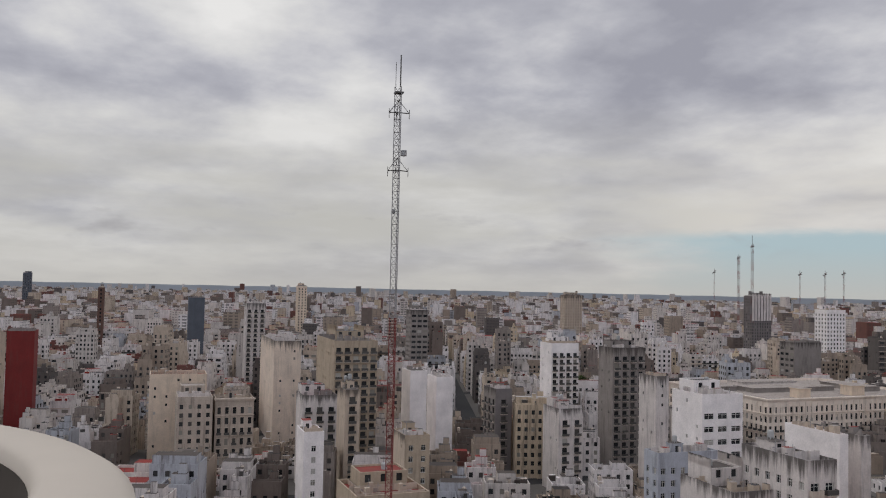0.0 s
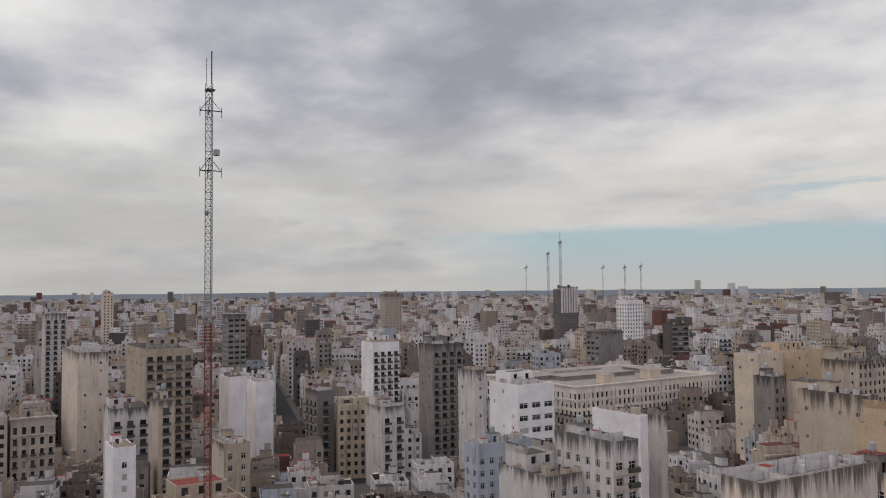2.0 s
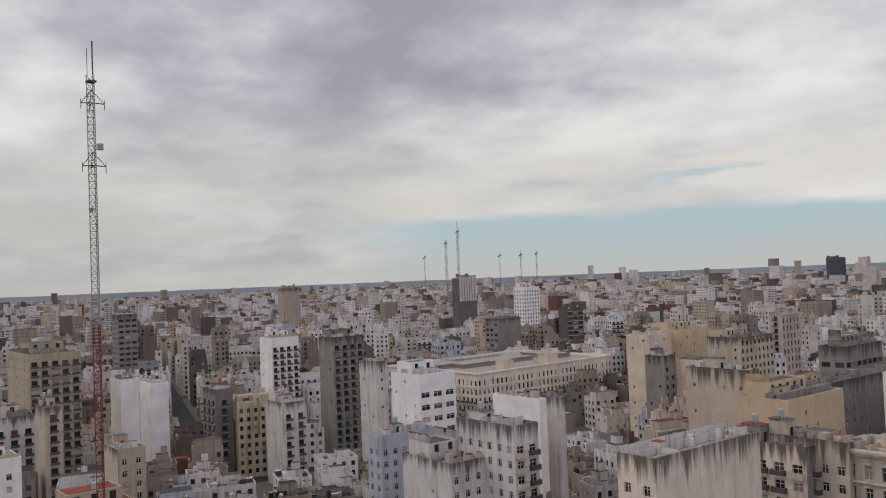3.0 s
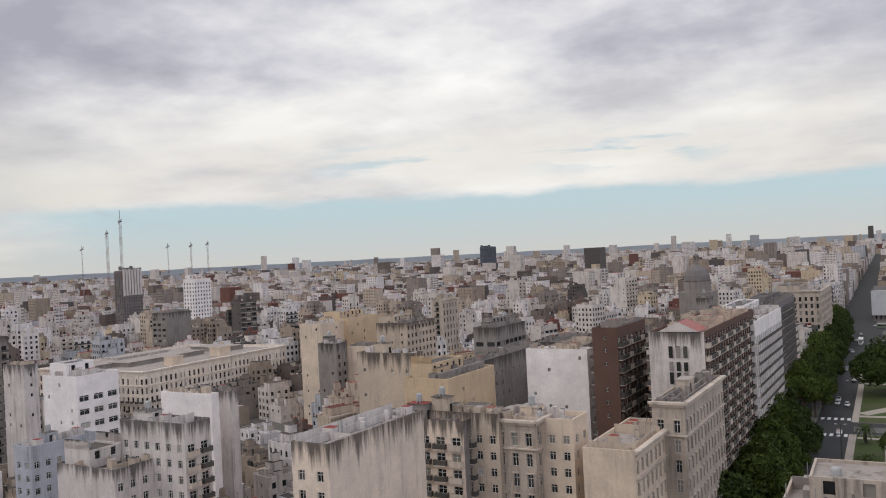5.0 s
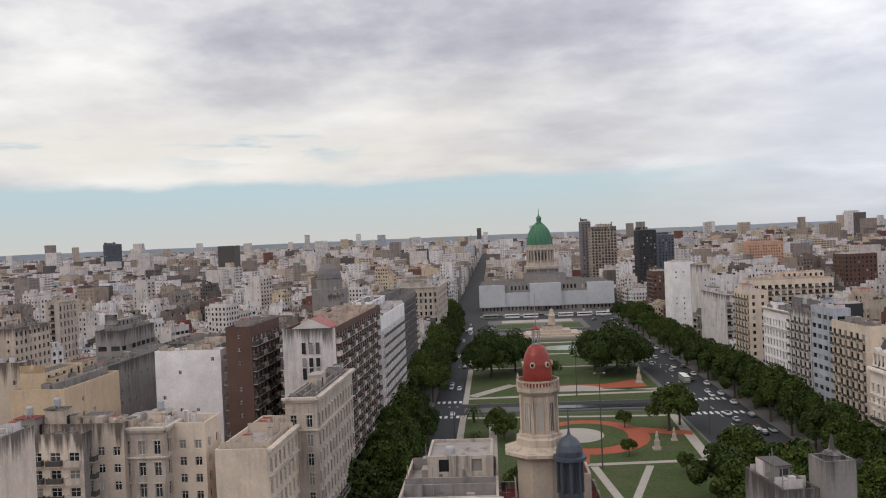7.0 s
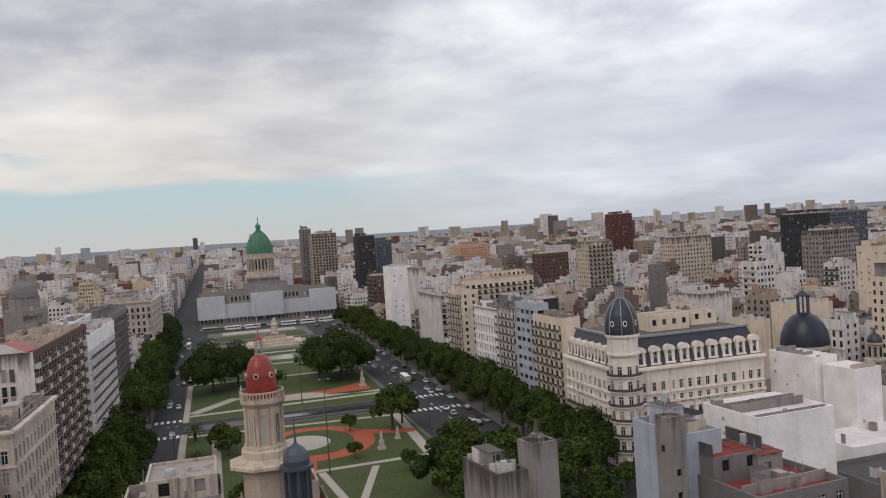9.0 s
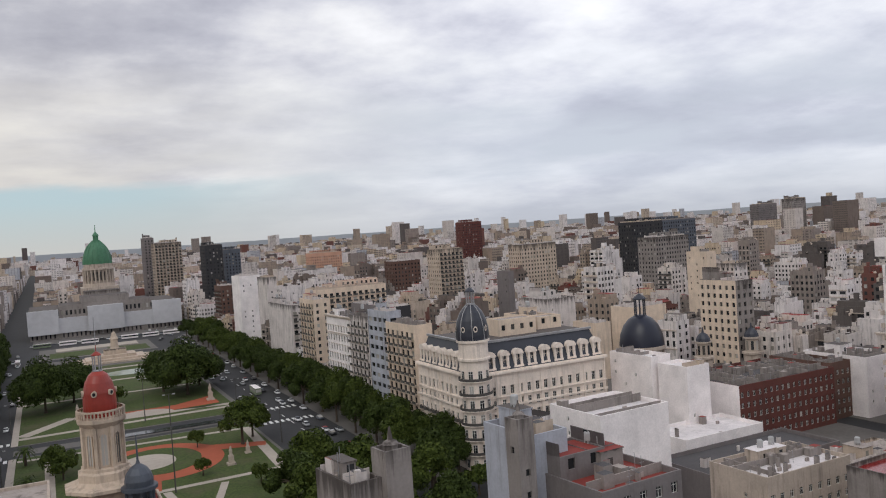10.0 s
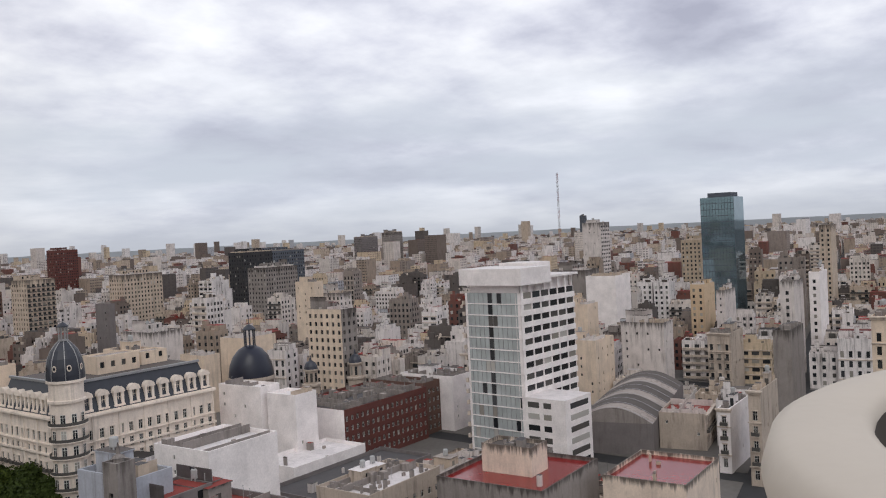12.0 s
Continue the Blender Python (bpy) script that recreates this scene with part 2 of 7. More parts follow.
M_TOWN, M_TROOF, M_FAR = town_wall(), town_roof(), facade_far()
M_TINT, M_TROOF2 = town_wall(True), town_roof(True)
PAINT = {
    "white": wall_paint("white_render", (0.70, 0.68, 0.66), 0.55, True),
    "clean": wall_paint("fresh_white_render", (0.93, 0.93, 0.93), 0.04),
    "grey": wall_paint("grey_render", (0.29, 0.275, 0.26), 0.6, True),
    "dark": wall_paint("dark_grey_render", (0.20, 0.19, 0.19), 0.4),
    "beige": wall_paint("beige_render", (0.58, 0.505, 0.41), 0.45, True),
    "cream": wall_paint("cream_render", (0.76, 0.66, 0.53), 0.3),
    "ochre": wall_paint("ochre_render", (0.66, 0.53, 0.36), 0.25),
    "ivory": wall_paint("ivory_stone", (0.88, 0.82, 0.73), 0.35),
    "sandstone": wall_paint("ochre_sandstone", (0.56, 0.48, 0.38), 0.9),
    "stone": wall_paint("pale_stone", (0.52, 0.465, 0.395), 0.8),
    "stain": wall_paint("stained_render", (0.80, 0.71, 0.60), 0.3, True),
    "blue": wall_paint("pale_blue_render", (0.47, 0.52, 0.59), 0.5),
    "tan": wall_paint("tan_render", (0.48, 0.41, 0.31), 0.5),
    "brown": wall_paint("brown_brick", (0.13, 0.075, 0.058), 0.3),
    "brick": wall_paint("red_brick", (0.13, 0.042, 0.034), 0.3),
    "salmon": wall_paint("salmon_render", (0.62, 0.38, 0.27), 0.3),
    "red": wall_paint("red_paint", (0.20, 0.022, 0.02), 0.3),
    "black": wall_paint("black_cladding", (0.035, 0.037, 0.042), 0.2),
    "steel": wall_paint("blue_grey_cladding", (0.10, 0.12, 0.15), 0.2),
    "green": wall_paint("green_cladding", (0.20, 0.26, 0.17), 0.3),
}
ROOF = {
    "grey": wall_paint("grey_roof", (0.11, 0.10, 0.093), 0.8),
    "red": wall_paint("red_roof_paint", (0.27, 0.045, 0.035), 0.5),
    "pale": wall_paint("pale_roof", (0.40, 0.37, 0.34), 0.8),
    "dark": wall_paint("dark_roof_felt", (0.085, 0.085, 0.09), 0.4),
    "wet": plain("wet_red_roof", (0.23, 0.017, 0.017), 0.18, 0, 0.22, 0.5),
    "white": wall_paint("white_roof_membrane", (0.78, 0.78, 0.79), 0.25),
}
M_PANE = window_pane()
M_FRAME = plain("white_window_frame", (0.66, 0.65, 0.62), 0.5)
M_RAIL = plain("dark_railing", (0.07, 0.065, 0.06), 0.6)
M_TRIM = wall_paint("moulding", (0.64, 0.58, 0.50), 0.6)
M_ASPHALT = plain("asphalt", (0.028, 0.028, 0.030), 0.85, 0, 0.3, 0.6)
M_PAVE = plain("paving", (0.13, 0.12, 0.11), 0.85, 0, 0.25, 0.8)
M_PATH = plain("pale_path", (0.40, 0.35, 0.30), 0.9, 0, 0.2, 0.6)
M_RED = plain("red_gravel", (0.36, 0.085, 0.04), 0.95, 0, 0.2, 0.5)
M_GRASS = lawn_grass()
M_LINE = plain("road_paint", (0.70, 0.70, 0.68), 0.7)
M_LEAF = [leaves("dark_leaves", (0.018, 0.029, 0.007), (0.056, 0.080, 0.018)), leaves("leaves", (0.024, 0.039, 0.008), (0.082, 0.108, 0.022)),
          leaves("yellow_leaves", (0.25, 0.12, 0.01), (0.55, 0.30, 0.03))]
M_BARK = plain("bark", (0.08, 0.06, 0.045), 0.95)
M_METAL = plain("galvanised_steel", (0.35, 0.35, 0.36), 0.5, 0.6)
M_MASTR = plain("mast_red", (0.19, 0.032, 0.026), 0.6)
M_MASTW = plain("mast_grey", (0.32, 0.31, 0.31), 0.6)
M_TANK = plain("grey_tank", (0.40, 0.40, 0.40), 0.7)
M_COPPER = plain("green_copper", (0.06, 0.185, 0.10), 0.6, 0, 0.3, 0.5)
M_SLATE = plain("dark_slate", (0.032, 0.036, 0.05), 0.45, 0, 0.3, 0.8)
M_REDTILE = plain("red_glazed_tile", (0.27, 0.03, 0.018), 0.4, 0, 0.35, 1.0)
M_ZINC = plain("zinc_blue_grey", (0.07, 0.08, 0.10), 0.5, 0.2, 0.3, 0.8)
M_WRAP = plain("white_scaffold_wrap", (0.50, 0.50, 0.52), 0.7, 0, 0.2, 0.25)
M_BALUSTER = plain("cream_painted_cement", (0.55, 0.49, 0.42), 0.75, 0, 0.08, 3.0)
# dark brown that paints in the shade of the caps' hollows
M_WELL_SHADE = plain("well_shade_brown", (0.055, 0.043, 0.034), 0.8, 0, 0.15, 2.0)
M_GLASSG = plain("green_glass", (0.20, 0.29, 0.33), 0.05, 0.8, 0.25, 0.15)
M_NAVY = plain("navy_glazed_tile", (0.010, 0.013, 0.028), 0.38, 0, 0.2, 0.8)
M_GLASSW = plain("pale_glass", (0.42, 0.45, 0.45), 0.1, 0.0, 0.35, 0.3)
M_TYRE = plain("tyre", (0.02, 0.02, 0.02), 0.9)
# pale blue-grey carries the haze of the distance
M_BACK = plain("far_plain_haze", (0.42, 0.45, 0.49), 0.95, 0, 0.2, 0.004)


# ---- mesh building ----
class Mesh:
    """Collects faces with their materials and makes one object of them."""

    def __init__(self, mats):
        self.v, self.f, self.m, self.mats = [], [], [], mats

    def face(self, pts, m=0):
        i = len(self.v)
        self.v.extend(tuple(p) for p in pts)
        self.f.append(tuple(range(i, i + len(pts))))
        self.m.append(m)

    def box(self, a, b, m=0, mt=None, bottom=False):
        (x0, y0, z0), (x1, y1, z1) = a, b
        i = len(self.v)
        self.v.extend([(x0, y0, z0), (x1, y0, z0), (x1, y1, z0), (x0, y1, z0), (x0, y0, z1), (x1, y0, z1), (x1, y1, z1), (x0, y1, z1)])
        fs = [(0, 1, 5, 4), (1, 2, 6, 5), (2, 3, 7, 6), (3, 0, 4, 7), (4, 5, 6, 7)] + ([(3, 2, 1, 0)] if bottom else [])
        for k, q in enumerate(fs):
            self.f.append(tuple(i + j for j in q))
            self.m.append(mt if (k == 4 and mt is not None) else m)

    def lathe(self, c, prof, seg=24, m=0, a0=0.0, a1=2 * math.pi, cap=True):
        """Turns a profile of (radius, height) about the upright through c."""
        full = abs(a1 - a0 - 2 * math.pi) < 1e-6
        n = seg if full else seg + 1
        i = len(self.v)
        for r, z in prof:
            for k in range(n):
                a = a0 + (a1 - a0) * k / seg
                self.v.append((c[0] + r * math.cos(a), c[1] + r * math.sin(a), c[2] + z))
        for j in range(len(prof) - 1):
            for k in range(seg):
                k2 = (k + 1) % n
                self.f.append((i + j * n + k, i + j * n + k2, i + (j + 1) * n + k2, i + (j + 1) * n + k))
                self.m.append(m)
        if cap and prof[-1][0] > 0.001:
            j = len(prof) - 1
            self.f.append(tuple(i + j * n + k for k in range(n)))
            self.m.append(m)

    def bar(self, a, b, r, m=0, sides=4):
        a, b = Vector(a), Vector(b)
        d = (b - a).normalized()
        s = d.orthogonal().normalized()
        t = d.cross(s)
        i = len(self.v)
        for p in (a, b):
            for k in range(sides):
                an = 2 * math.pi * (k + 0.5) / sides
                self.v.append(tuple(p + (s * math.cos(an) + t * math.sin(an)) * r))
        for k in range(sides):
            k2 = (k + 1) % sides
            self.f.append((i + k, i + k2, i + sides + k2, i + sides + k))
            self.m.append(m)
        self.f.append(tuple(i + sides + k for k in range(sides)))
        self.m.append(m)

    def data(self, name, smooth=False):
        # faces that meet share their corners; panes stay apart, so that each has a look of its own
        seen, index, verts = {}, {}, []
        faces = []
        for q, mi in zip(self.f, self.m):
            pane = mi == 2 and len(self.mats) > 4
            row = []
            for i in q:
                v = self.v[i]
                k = (round(v[0], 3), round(v[1], 3), round(v[2], 3), pane)
                if k not in seen:
                    seen[k] = len(verts)
                    verts.append(tuple(v))
                row.append(seen[k])
            faces.append(tuple(row))
        me = bpy.data.meshes.new(name)
        me.from_pydata(verts, [], faces)
        for m in self.mats:
            me.materials.append(m)
        me.polygons.foreach_set("material_index", self.m)
        if smooth:
            me.polygons.foreach_set("use_smooth", [True] * len(self.f))
        me.update()
        return me

    def make(self, name, parent=None, smooth=False):
        ob = new(name, self.data(name, smooth))
        if parent:
            ob.parent = parent
        return ob


def part(name, me, parent, m=None, label=""):
    """A part of a thing from mesh data, at m in its parent's frame."""
    ob = new(name, me)
    ob.parent = parent
    if m is not None:
        ob.matrix_basis = m
    return tagged(ob, label)


def empty(name, m, label, category, group=""):
    ob = new(name)
    ob.matrix_basis = m
    ob.empty_display_size = 0.5
    return tagged(ob, label, category, group)


KEEP = {}


def window_data(w, h, arched=False):
    """A window: frame, mullion, sill and pane, shared by all of one size."""
    k = ("window", round(w, 1), round(h, 1), arched)
    if k not in KEEP:
        w, h = k[1], k[2]
        b = Mesh([M_FRAME, M_PANE])
        t = 0.07
        xs, zs = (-w / 2, -w / 2 + t, -t / 2, t / 2, w / 2 - t, w / 2), (0, t, h * 0.68, h * 0.68 + t, h - t, h)
        at = {}

        def vert(x, z, y):
            if (x, z, y) not in at:
                at[x, z, y] = len(b.v)
                b.v.append((x, y, z))
            return at[x, z, y]

        def put(q, m):
            b.f.append(tuple(vert(*p) for p in q))
            b.m.append(m)

        for i in range(5):
            for j in range(5):
                x0, x1, z0, z1 = xs[i], xs[i + 1], zs[j], zs[j + 1]
                pane = i % 2 == 1 and j % 2 == 1
                y = 0.0 if pane else -0.06
                put([(x0, z0, y), (x1, z0, y), (x1, z1, y), (x0, z1, y)], int(pane))
                if pane:
                    for (xa, za), (xb, zb) in (((x0, z0), (x1, z0)), ((x1, z0), (x1, z1)), ((x1, z1), (x0, z1)), ((x0, z1), (x0, z0))):
                        put([(xa, za, -0.06), (xb, zb, -0.06), (xb, zb, 0.0), (xa, za, 0.0)], 0)
        KEEP[k] = b.data("window")
    return KEEP[k]


def balcony_data(w, deep=0.9, solid=False):
    k = ("balcony", round(w, 1), deep, solid)
    if k not in KEEP:
        w = k[1] / 2
        b = Mesh([M_TRIM, M_RAIL])
        t, hi = 0.09, 0.95
        b.v = [(-w, 0, -0.16), (-w, -deep, -0.16), (w, -deep, -0.16), (w, 0, -0.16), (-w, 0, hi), (-w, -deep, hi), (w, -deep, hi), (w, 0, hi),
               (-w + t, 0, hi), (-w + t, -deep + t, hi), (w - t, -deep + t, hi), (w - t, 0, hi), (-w + t, 0, 0), (-w + t, -deep + t, 0), (w - t, -deep + t, 0), (w - t, 0, 0),
               (-w, 0, 0.02), (-w, -deep, 0.02), (w, -deep, 0.02), (w, 0, 0.02)]
        b.f = [(0, 3, 2, 1), (0, 1, 17, 16), (1, 2, 18, 17), (2, 3, 19, 18), (16, 17, 5, 4), (17, 18, 6, 5), (18, 19, 7, 6), (4, 5, 9, 8), (5, 6, 10, 9), (6, 7, 11, 10),
               (8, 9, 13, 12), (9, 10, 14, 13), (10, 11, 15, 14), (12, 13, 14, 15)]
        b.m = [0] * 4 + [0 if solid else 1] * 3 + [0] * 3 + [0 if solid else 1] * 3 + [0]
        KEEP[k] = b.data("balcony")
    return KEEP[k]


def tank_data():
    if "tank" not in KEEP:
        b = Mesh([M_TANK])
        b.lathe((0, 0, 0.35), [(0.55, 0), (0.6, 0.1), (0.6, 1.1), (0.5, 1.3), (0.12, 1.42)], 12)
        for x, y in ((-0.35, -0.35), (0.35, -0.35), (0.35, 0.35), (-0.35, 0.35)):
            b.box((x - 0.08, y - 0.08, 0), (x + 0.08, y + 0.08, 0.5))
        KEEP["tank"] = b.data("water_tank")
    return KEEP["tank"]


class Side:
    """One face of a house: a frame of its own, with u along it, z up and o outward."""

    def __init__(self, o, u):
        self.o, self.u = Vector((*o, 0)), Vector((*u, 0))
        self.n = self.u.cross(Vector((0, 0, 1)))
        self.ang = math.atan2(u[1], u[0])

    def p(self, u, z, o=0.0):
        return self.o + self.u * u + self.n * o + Vector((0, 0, z))

    def quad(self, b, u0, z0, u1, z1, o=0.0, m=0):
        b.face([self.p(u0, z0, o), self.p(u1, z0, o), self.p(u1, z1, o), self.p(u0, z1, o)], m)

    def slab(self, b, u0, z0, u1, z1, o, m=0, o0=0.0):
        """A box that stands proud of the face from o0 to o."""
        c = [self.p(u0, z0, o0), self.p(u1, z0, o0), self.p(u1, z0, o), self.p(u0, z0, o)]
        t = [q + Vector((0, 0, z1 - z0)) for q in c]
        b.face([c[3], c[2], t[2], t[3]], m)
        b.face([c[2], c[1], t[1], t[2]], m)
        b.face([c[0], c[3], t[3], t[0]], m)
        b.face([t[3], t[2], t[1], t[0]], m)
        b.face([c[0], c[1], c[2], c[3]], m)

    def at(self, u, z, o=0.0):
        return Matrix.Translation(self.p(u, z, o)) @ Matrix.Rotation(self.ang, 4, "Z")


STYLE = {
    # bay, window width, window height, sill, storey, first storey's height
    "win": (2.5, 1.2, 1.5, 0.95, 2.9, 0.6), "balc": (2.9, 1.8, 2.0, 0.35, 2.9, 0.6), "classic": (2.5, 1.15, 2.3, 0.5, 3.6, 1.0),
    "blank": (3.6, 0.75, 0.95, 1.3, 3.0, 3.0), "band": (3.0, 2.75, 1.45, 0.95, 3.2, 0.8), "dense": (2.1, 1.15, 1.5, 0.9, 2.9, 0.6),
}


def facade(b, s, length, h, style, rnd, hold, wallm=0):
    """Wall with real openings. hold collects what becomes parts of its own; None keeps all in b."""
    if style == "none" or length < 2.2:
        s.quad(b, 0, 0, length, h, 0, wallm)
        return
    bay, ww, wh, sill, fh, base = STYLE[style]
    n = max(1, int((length - 0.6) / bay))
    rows = max(1, int((h - base - 0.9) / fh))
    step = length / n
    ww = min(ww, step - 0.25)
    zlast = 0.0
    blank = style == "blank"
    dep = 0.28
    for r in range(rows):
        z0 = base + r * fh + sill
        z1 = z0 + wh
        cols = list(range(n))
        if blank:
            cols = [c for c in cols if rnd.random() < 0.34]
            if not cols:
                continue
        s.quad(b, 0, zlast, length, z0, 0, wallm)
        last = 0.0
        for c in cols:
            u0 = (c + 0.5) * step - ww / 2
            u1 = u0 + ww
            s.quad(b, last, z0, u0, z1, 0, wallm)
            b.face([s.p(u0, z0), s.p(u1, z0), s.p(u1, z0, -dep), s.p(u0, z0, -dep)], wallm)
            b.face([s.p(u0, z1, -dep), s.p(u1, z1, -dep), s.p(u1, z1), s.p(u0, z1)], wallm)
            b.face([s.p(u0, z0, -dep), s.p(u0, z1, -dep), s.p(u0, z1), s.p(u0, z0)], wallm)
            b.face([s.p(u1, z0), s.p(u1, z1), s.p(u1, z1, -dep), s.p(u1, z0, -dep)], wallm)
            if hold is None:
                s.quad(b, u0, z0, u1, z1, -dep, 2)
            else:
                hold.append(("window", window_data(u1 - u0, z1 - z0), s.at((u0 + u1) / 2, z0, -dep)))
            if style == "balc" and (r > 0):
                w = min(step - 0.1, ww + 0.7)
                if hold is None:
                    s.slab(b, u0 - 0.3, z0 - 0.2, u1 + 0.3, z0 - 0.05, 0.9, 4)
                    s.slab(b, u0 - 0.3, z0 - 0.05, u1 + 0.3, z0 + 0.75, 0.92, 3, 0.82)
                else:
                    hold.append(("balcony", balcony_data(w, 0.9, (c + int(h)) % 3 == 0), s.at((u0 + u1) / 2, z0 - 0.05)))
            if style == "classic":
                s.slab(b, u0 - 0.15, z1 + 0.08, u1 + 0.15, z1 + 0.3, 0.2, 4)
                if r in (1, 3) or (r == 2 and c % 2 == 0):
                    if hold is None:
                        s.slab(b, u0 - 0.3, z0 - 0.2, u1 + 0.3, z0 - 0.02, 0.8, 4)
                        s.slab(b, u0 - 0.3, z0 - 0.02, u1 + 0.3, z0 + 0.85, 0.8, 3, 0.72)
                    else:
                        hold.append(("balcony", balcony_data(ww + 0.6, 0.8), s.at((u0 + u1) / 2, z0 - 0.02)))
            last = u1
        s.quad(b, last, z0, length, z1, 0, wallm)
        zlast = z1
        if style == "classic" and r in (0, rows - 2):
            s.slab(b, -0.2, z1 + 0.75, length + 0.2, z1 + 1.0, 0.4, 4)
    s.quad(b, 0, zlast, length, h, 0, wallm)
    if style == "classic":
        s.slab(b, -0.5, h - 0.5, length + 0.5, h - 0.05, 0.7, 4)
        s.slab(b, -0.3, h - 1.0, length + 0.3, h - 0.5, 0.3, 4)


def shell(b, w, d, h, styles, rnd, hold, par=0.9, sidem=0):
    """Four walls, parapet and sunk flat roof on [0,w] x [0,d]."""
    sides = [Side((0, 0), (1, 0)), Side((w, 0), (0, 1)), Side((w, d), (-1, 0)), Side((0, d), (0, -1))]
    for s, l, st, wm in zip(sides, (w, d, w, d), styles, (0, sidem, 0, sidem)):
        facade(b, s, l, h, st, rnd, hold if st in (styles[0], styles[3]) else None, wm)
    t, zr = 0.28, h - par
    o = [(0, 0), (w, 0), (w, d), (0, d)]
    i = [(t, t), (w - t, t), (w - t, d - t), (t, d - t)]
    for k in range(4):
        k2 = (k + 1) % 4
        b.face([(*o[k], h), (*o[k2], h), (*i[k2], h), (*i[k], h)], 0)
        b.face([(*i[k2], zr), (*i[k], zr), (*i[k], h), (*i[k2], h)], 0)
    b.face([(*q, zr) for q in i], 1)


def clutter(b, w, d, z, rnd, n=4):
    """Lift hut, low rooms, dividing walls, chimneys, sheds and tanks joined on a roof."""
    if w < 3 or d < 3:
        return
    hw, hd = min(w * 0.5, rnd.uniform(2.2, 5)), min(d * 0.45, rnd.uniform(2.4, 5))
    x, y = rnd.uniform(0.4, max(0.5, w - hw - 0.4)), rnd.uniform(0.4, max(0.5, d - hd - 0.4))
    hh = rnd.uniform(2.3, 3.6)
    b.box((x, y, z), (x + hw, y + hd, z + hh), 0, 1)
    b.box((x + hw * 0.3, y - 0.03, z), (x + hw * 0.3 + 0.85, y, z + 1.95), 3)
    if rnd.random() < 0.5:
        b.box((x + 0.3, y + 0.3, z + hh), (x + hw * 0.6, y + hd * 0.65, z + hh + rnd.uniform(1.2, 2.4)), 0, 1)
    for _ in range(rnd.randint(1, 3)):
        # low walls between the terraces
        if rnd.random() < 0.5:
            yy = rnd.uniform(0.5, d - 0.6)
            b.box((0.3, yy, z), (w - 0.3, yy + 0.16, z + rnd.uniform(0.7, 1.8)), 0, 1)
        else:
            xx = rnd.uniform(0.5, w - 0.6)
            b.box((xx, 0.3, z), (xx + 0.16, d - 0.3, z + rnd.uniform(0.7, 1.8)), 0, 1)
    for _ in range(n):
        sx, sy = rnd.uniform(0.3, 2.4), rnd.uniform(0.3, 2.6)
        x, y = rnd.uniform(0.4, max(0.5, w - sx - 0.4)), rnd.uniform(0.4, max(0.5, d - sy - 0.4))
        b.box((x, y, z), (x + sx, y + sy, z + rnd.uniform(0.3, 2.2)), rnd.choice((0, 0, 1, 3, 4)), rnd.choice((1, 1, 0, 4)))
    for _ in range(rnd.randint(0, 2)):
        x, y = rnd.uniform(0.8, w - 0.8), rnd.uniform(0.8, d - 0.8)
        b.lathe((x, y, z + rnd.choice((0, 0, 1.5))), [(0.6, 0), (0.6, 1.3), (0.2, 1.55)], 8, 4)
    for _ in range(rnd.randint(1, 3)):
        x, y = rnd.uniform(0.5, w - 0.5), rnd.uniform(0.5, d - 0.5)
        b.bar((x, y, z), (x, y, z + rnd.uniform(2, 5)), 0.045, 3, 3)


SIGHT, FOOT = [], []


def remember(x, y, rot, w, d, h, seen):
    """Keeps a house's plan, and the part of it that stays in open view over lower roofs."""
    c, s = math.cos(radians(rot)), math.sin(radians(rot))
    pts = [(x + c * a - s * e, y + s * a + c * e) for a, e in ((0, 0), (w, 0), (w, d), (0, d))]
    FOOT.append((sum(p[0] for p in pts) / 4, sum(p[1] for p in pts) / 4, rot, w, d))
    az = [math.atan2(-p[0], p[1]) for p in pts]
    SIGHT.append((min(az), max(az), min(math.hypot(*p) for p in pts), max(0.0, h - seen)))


HOUSE_NO = [0]


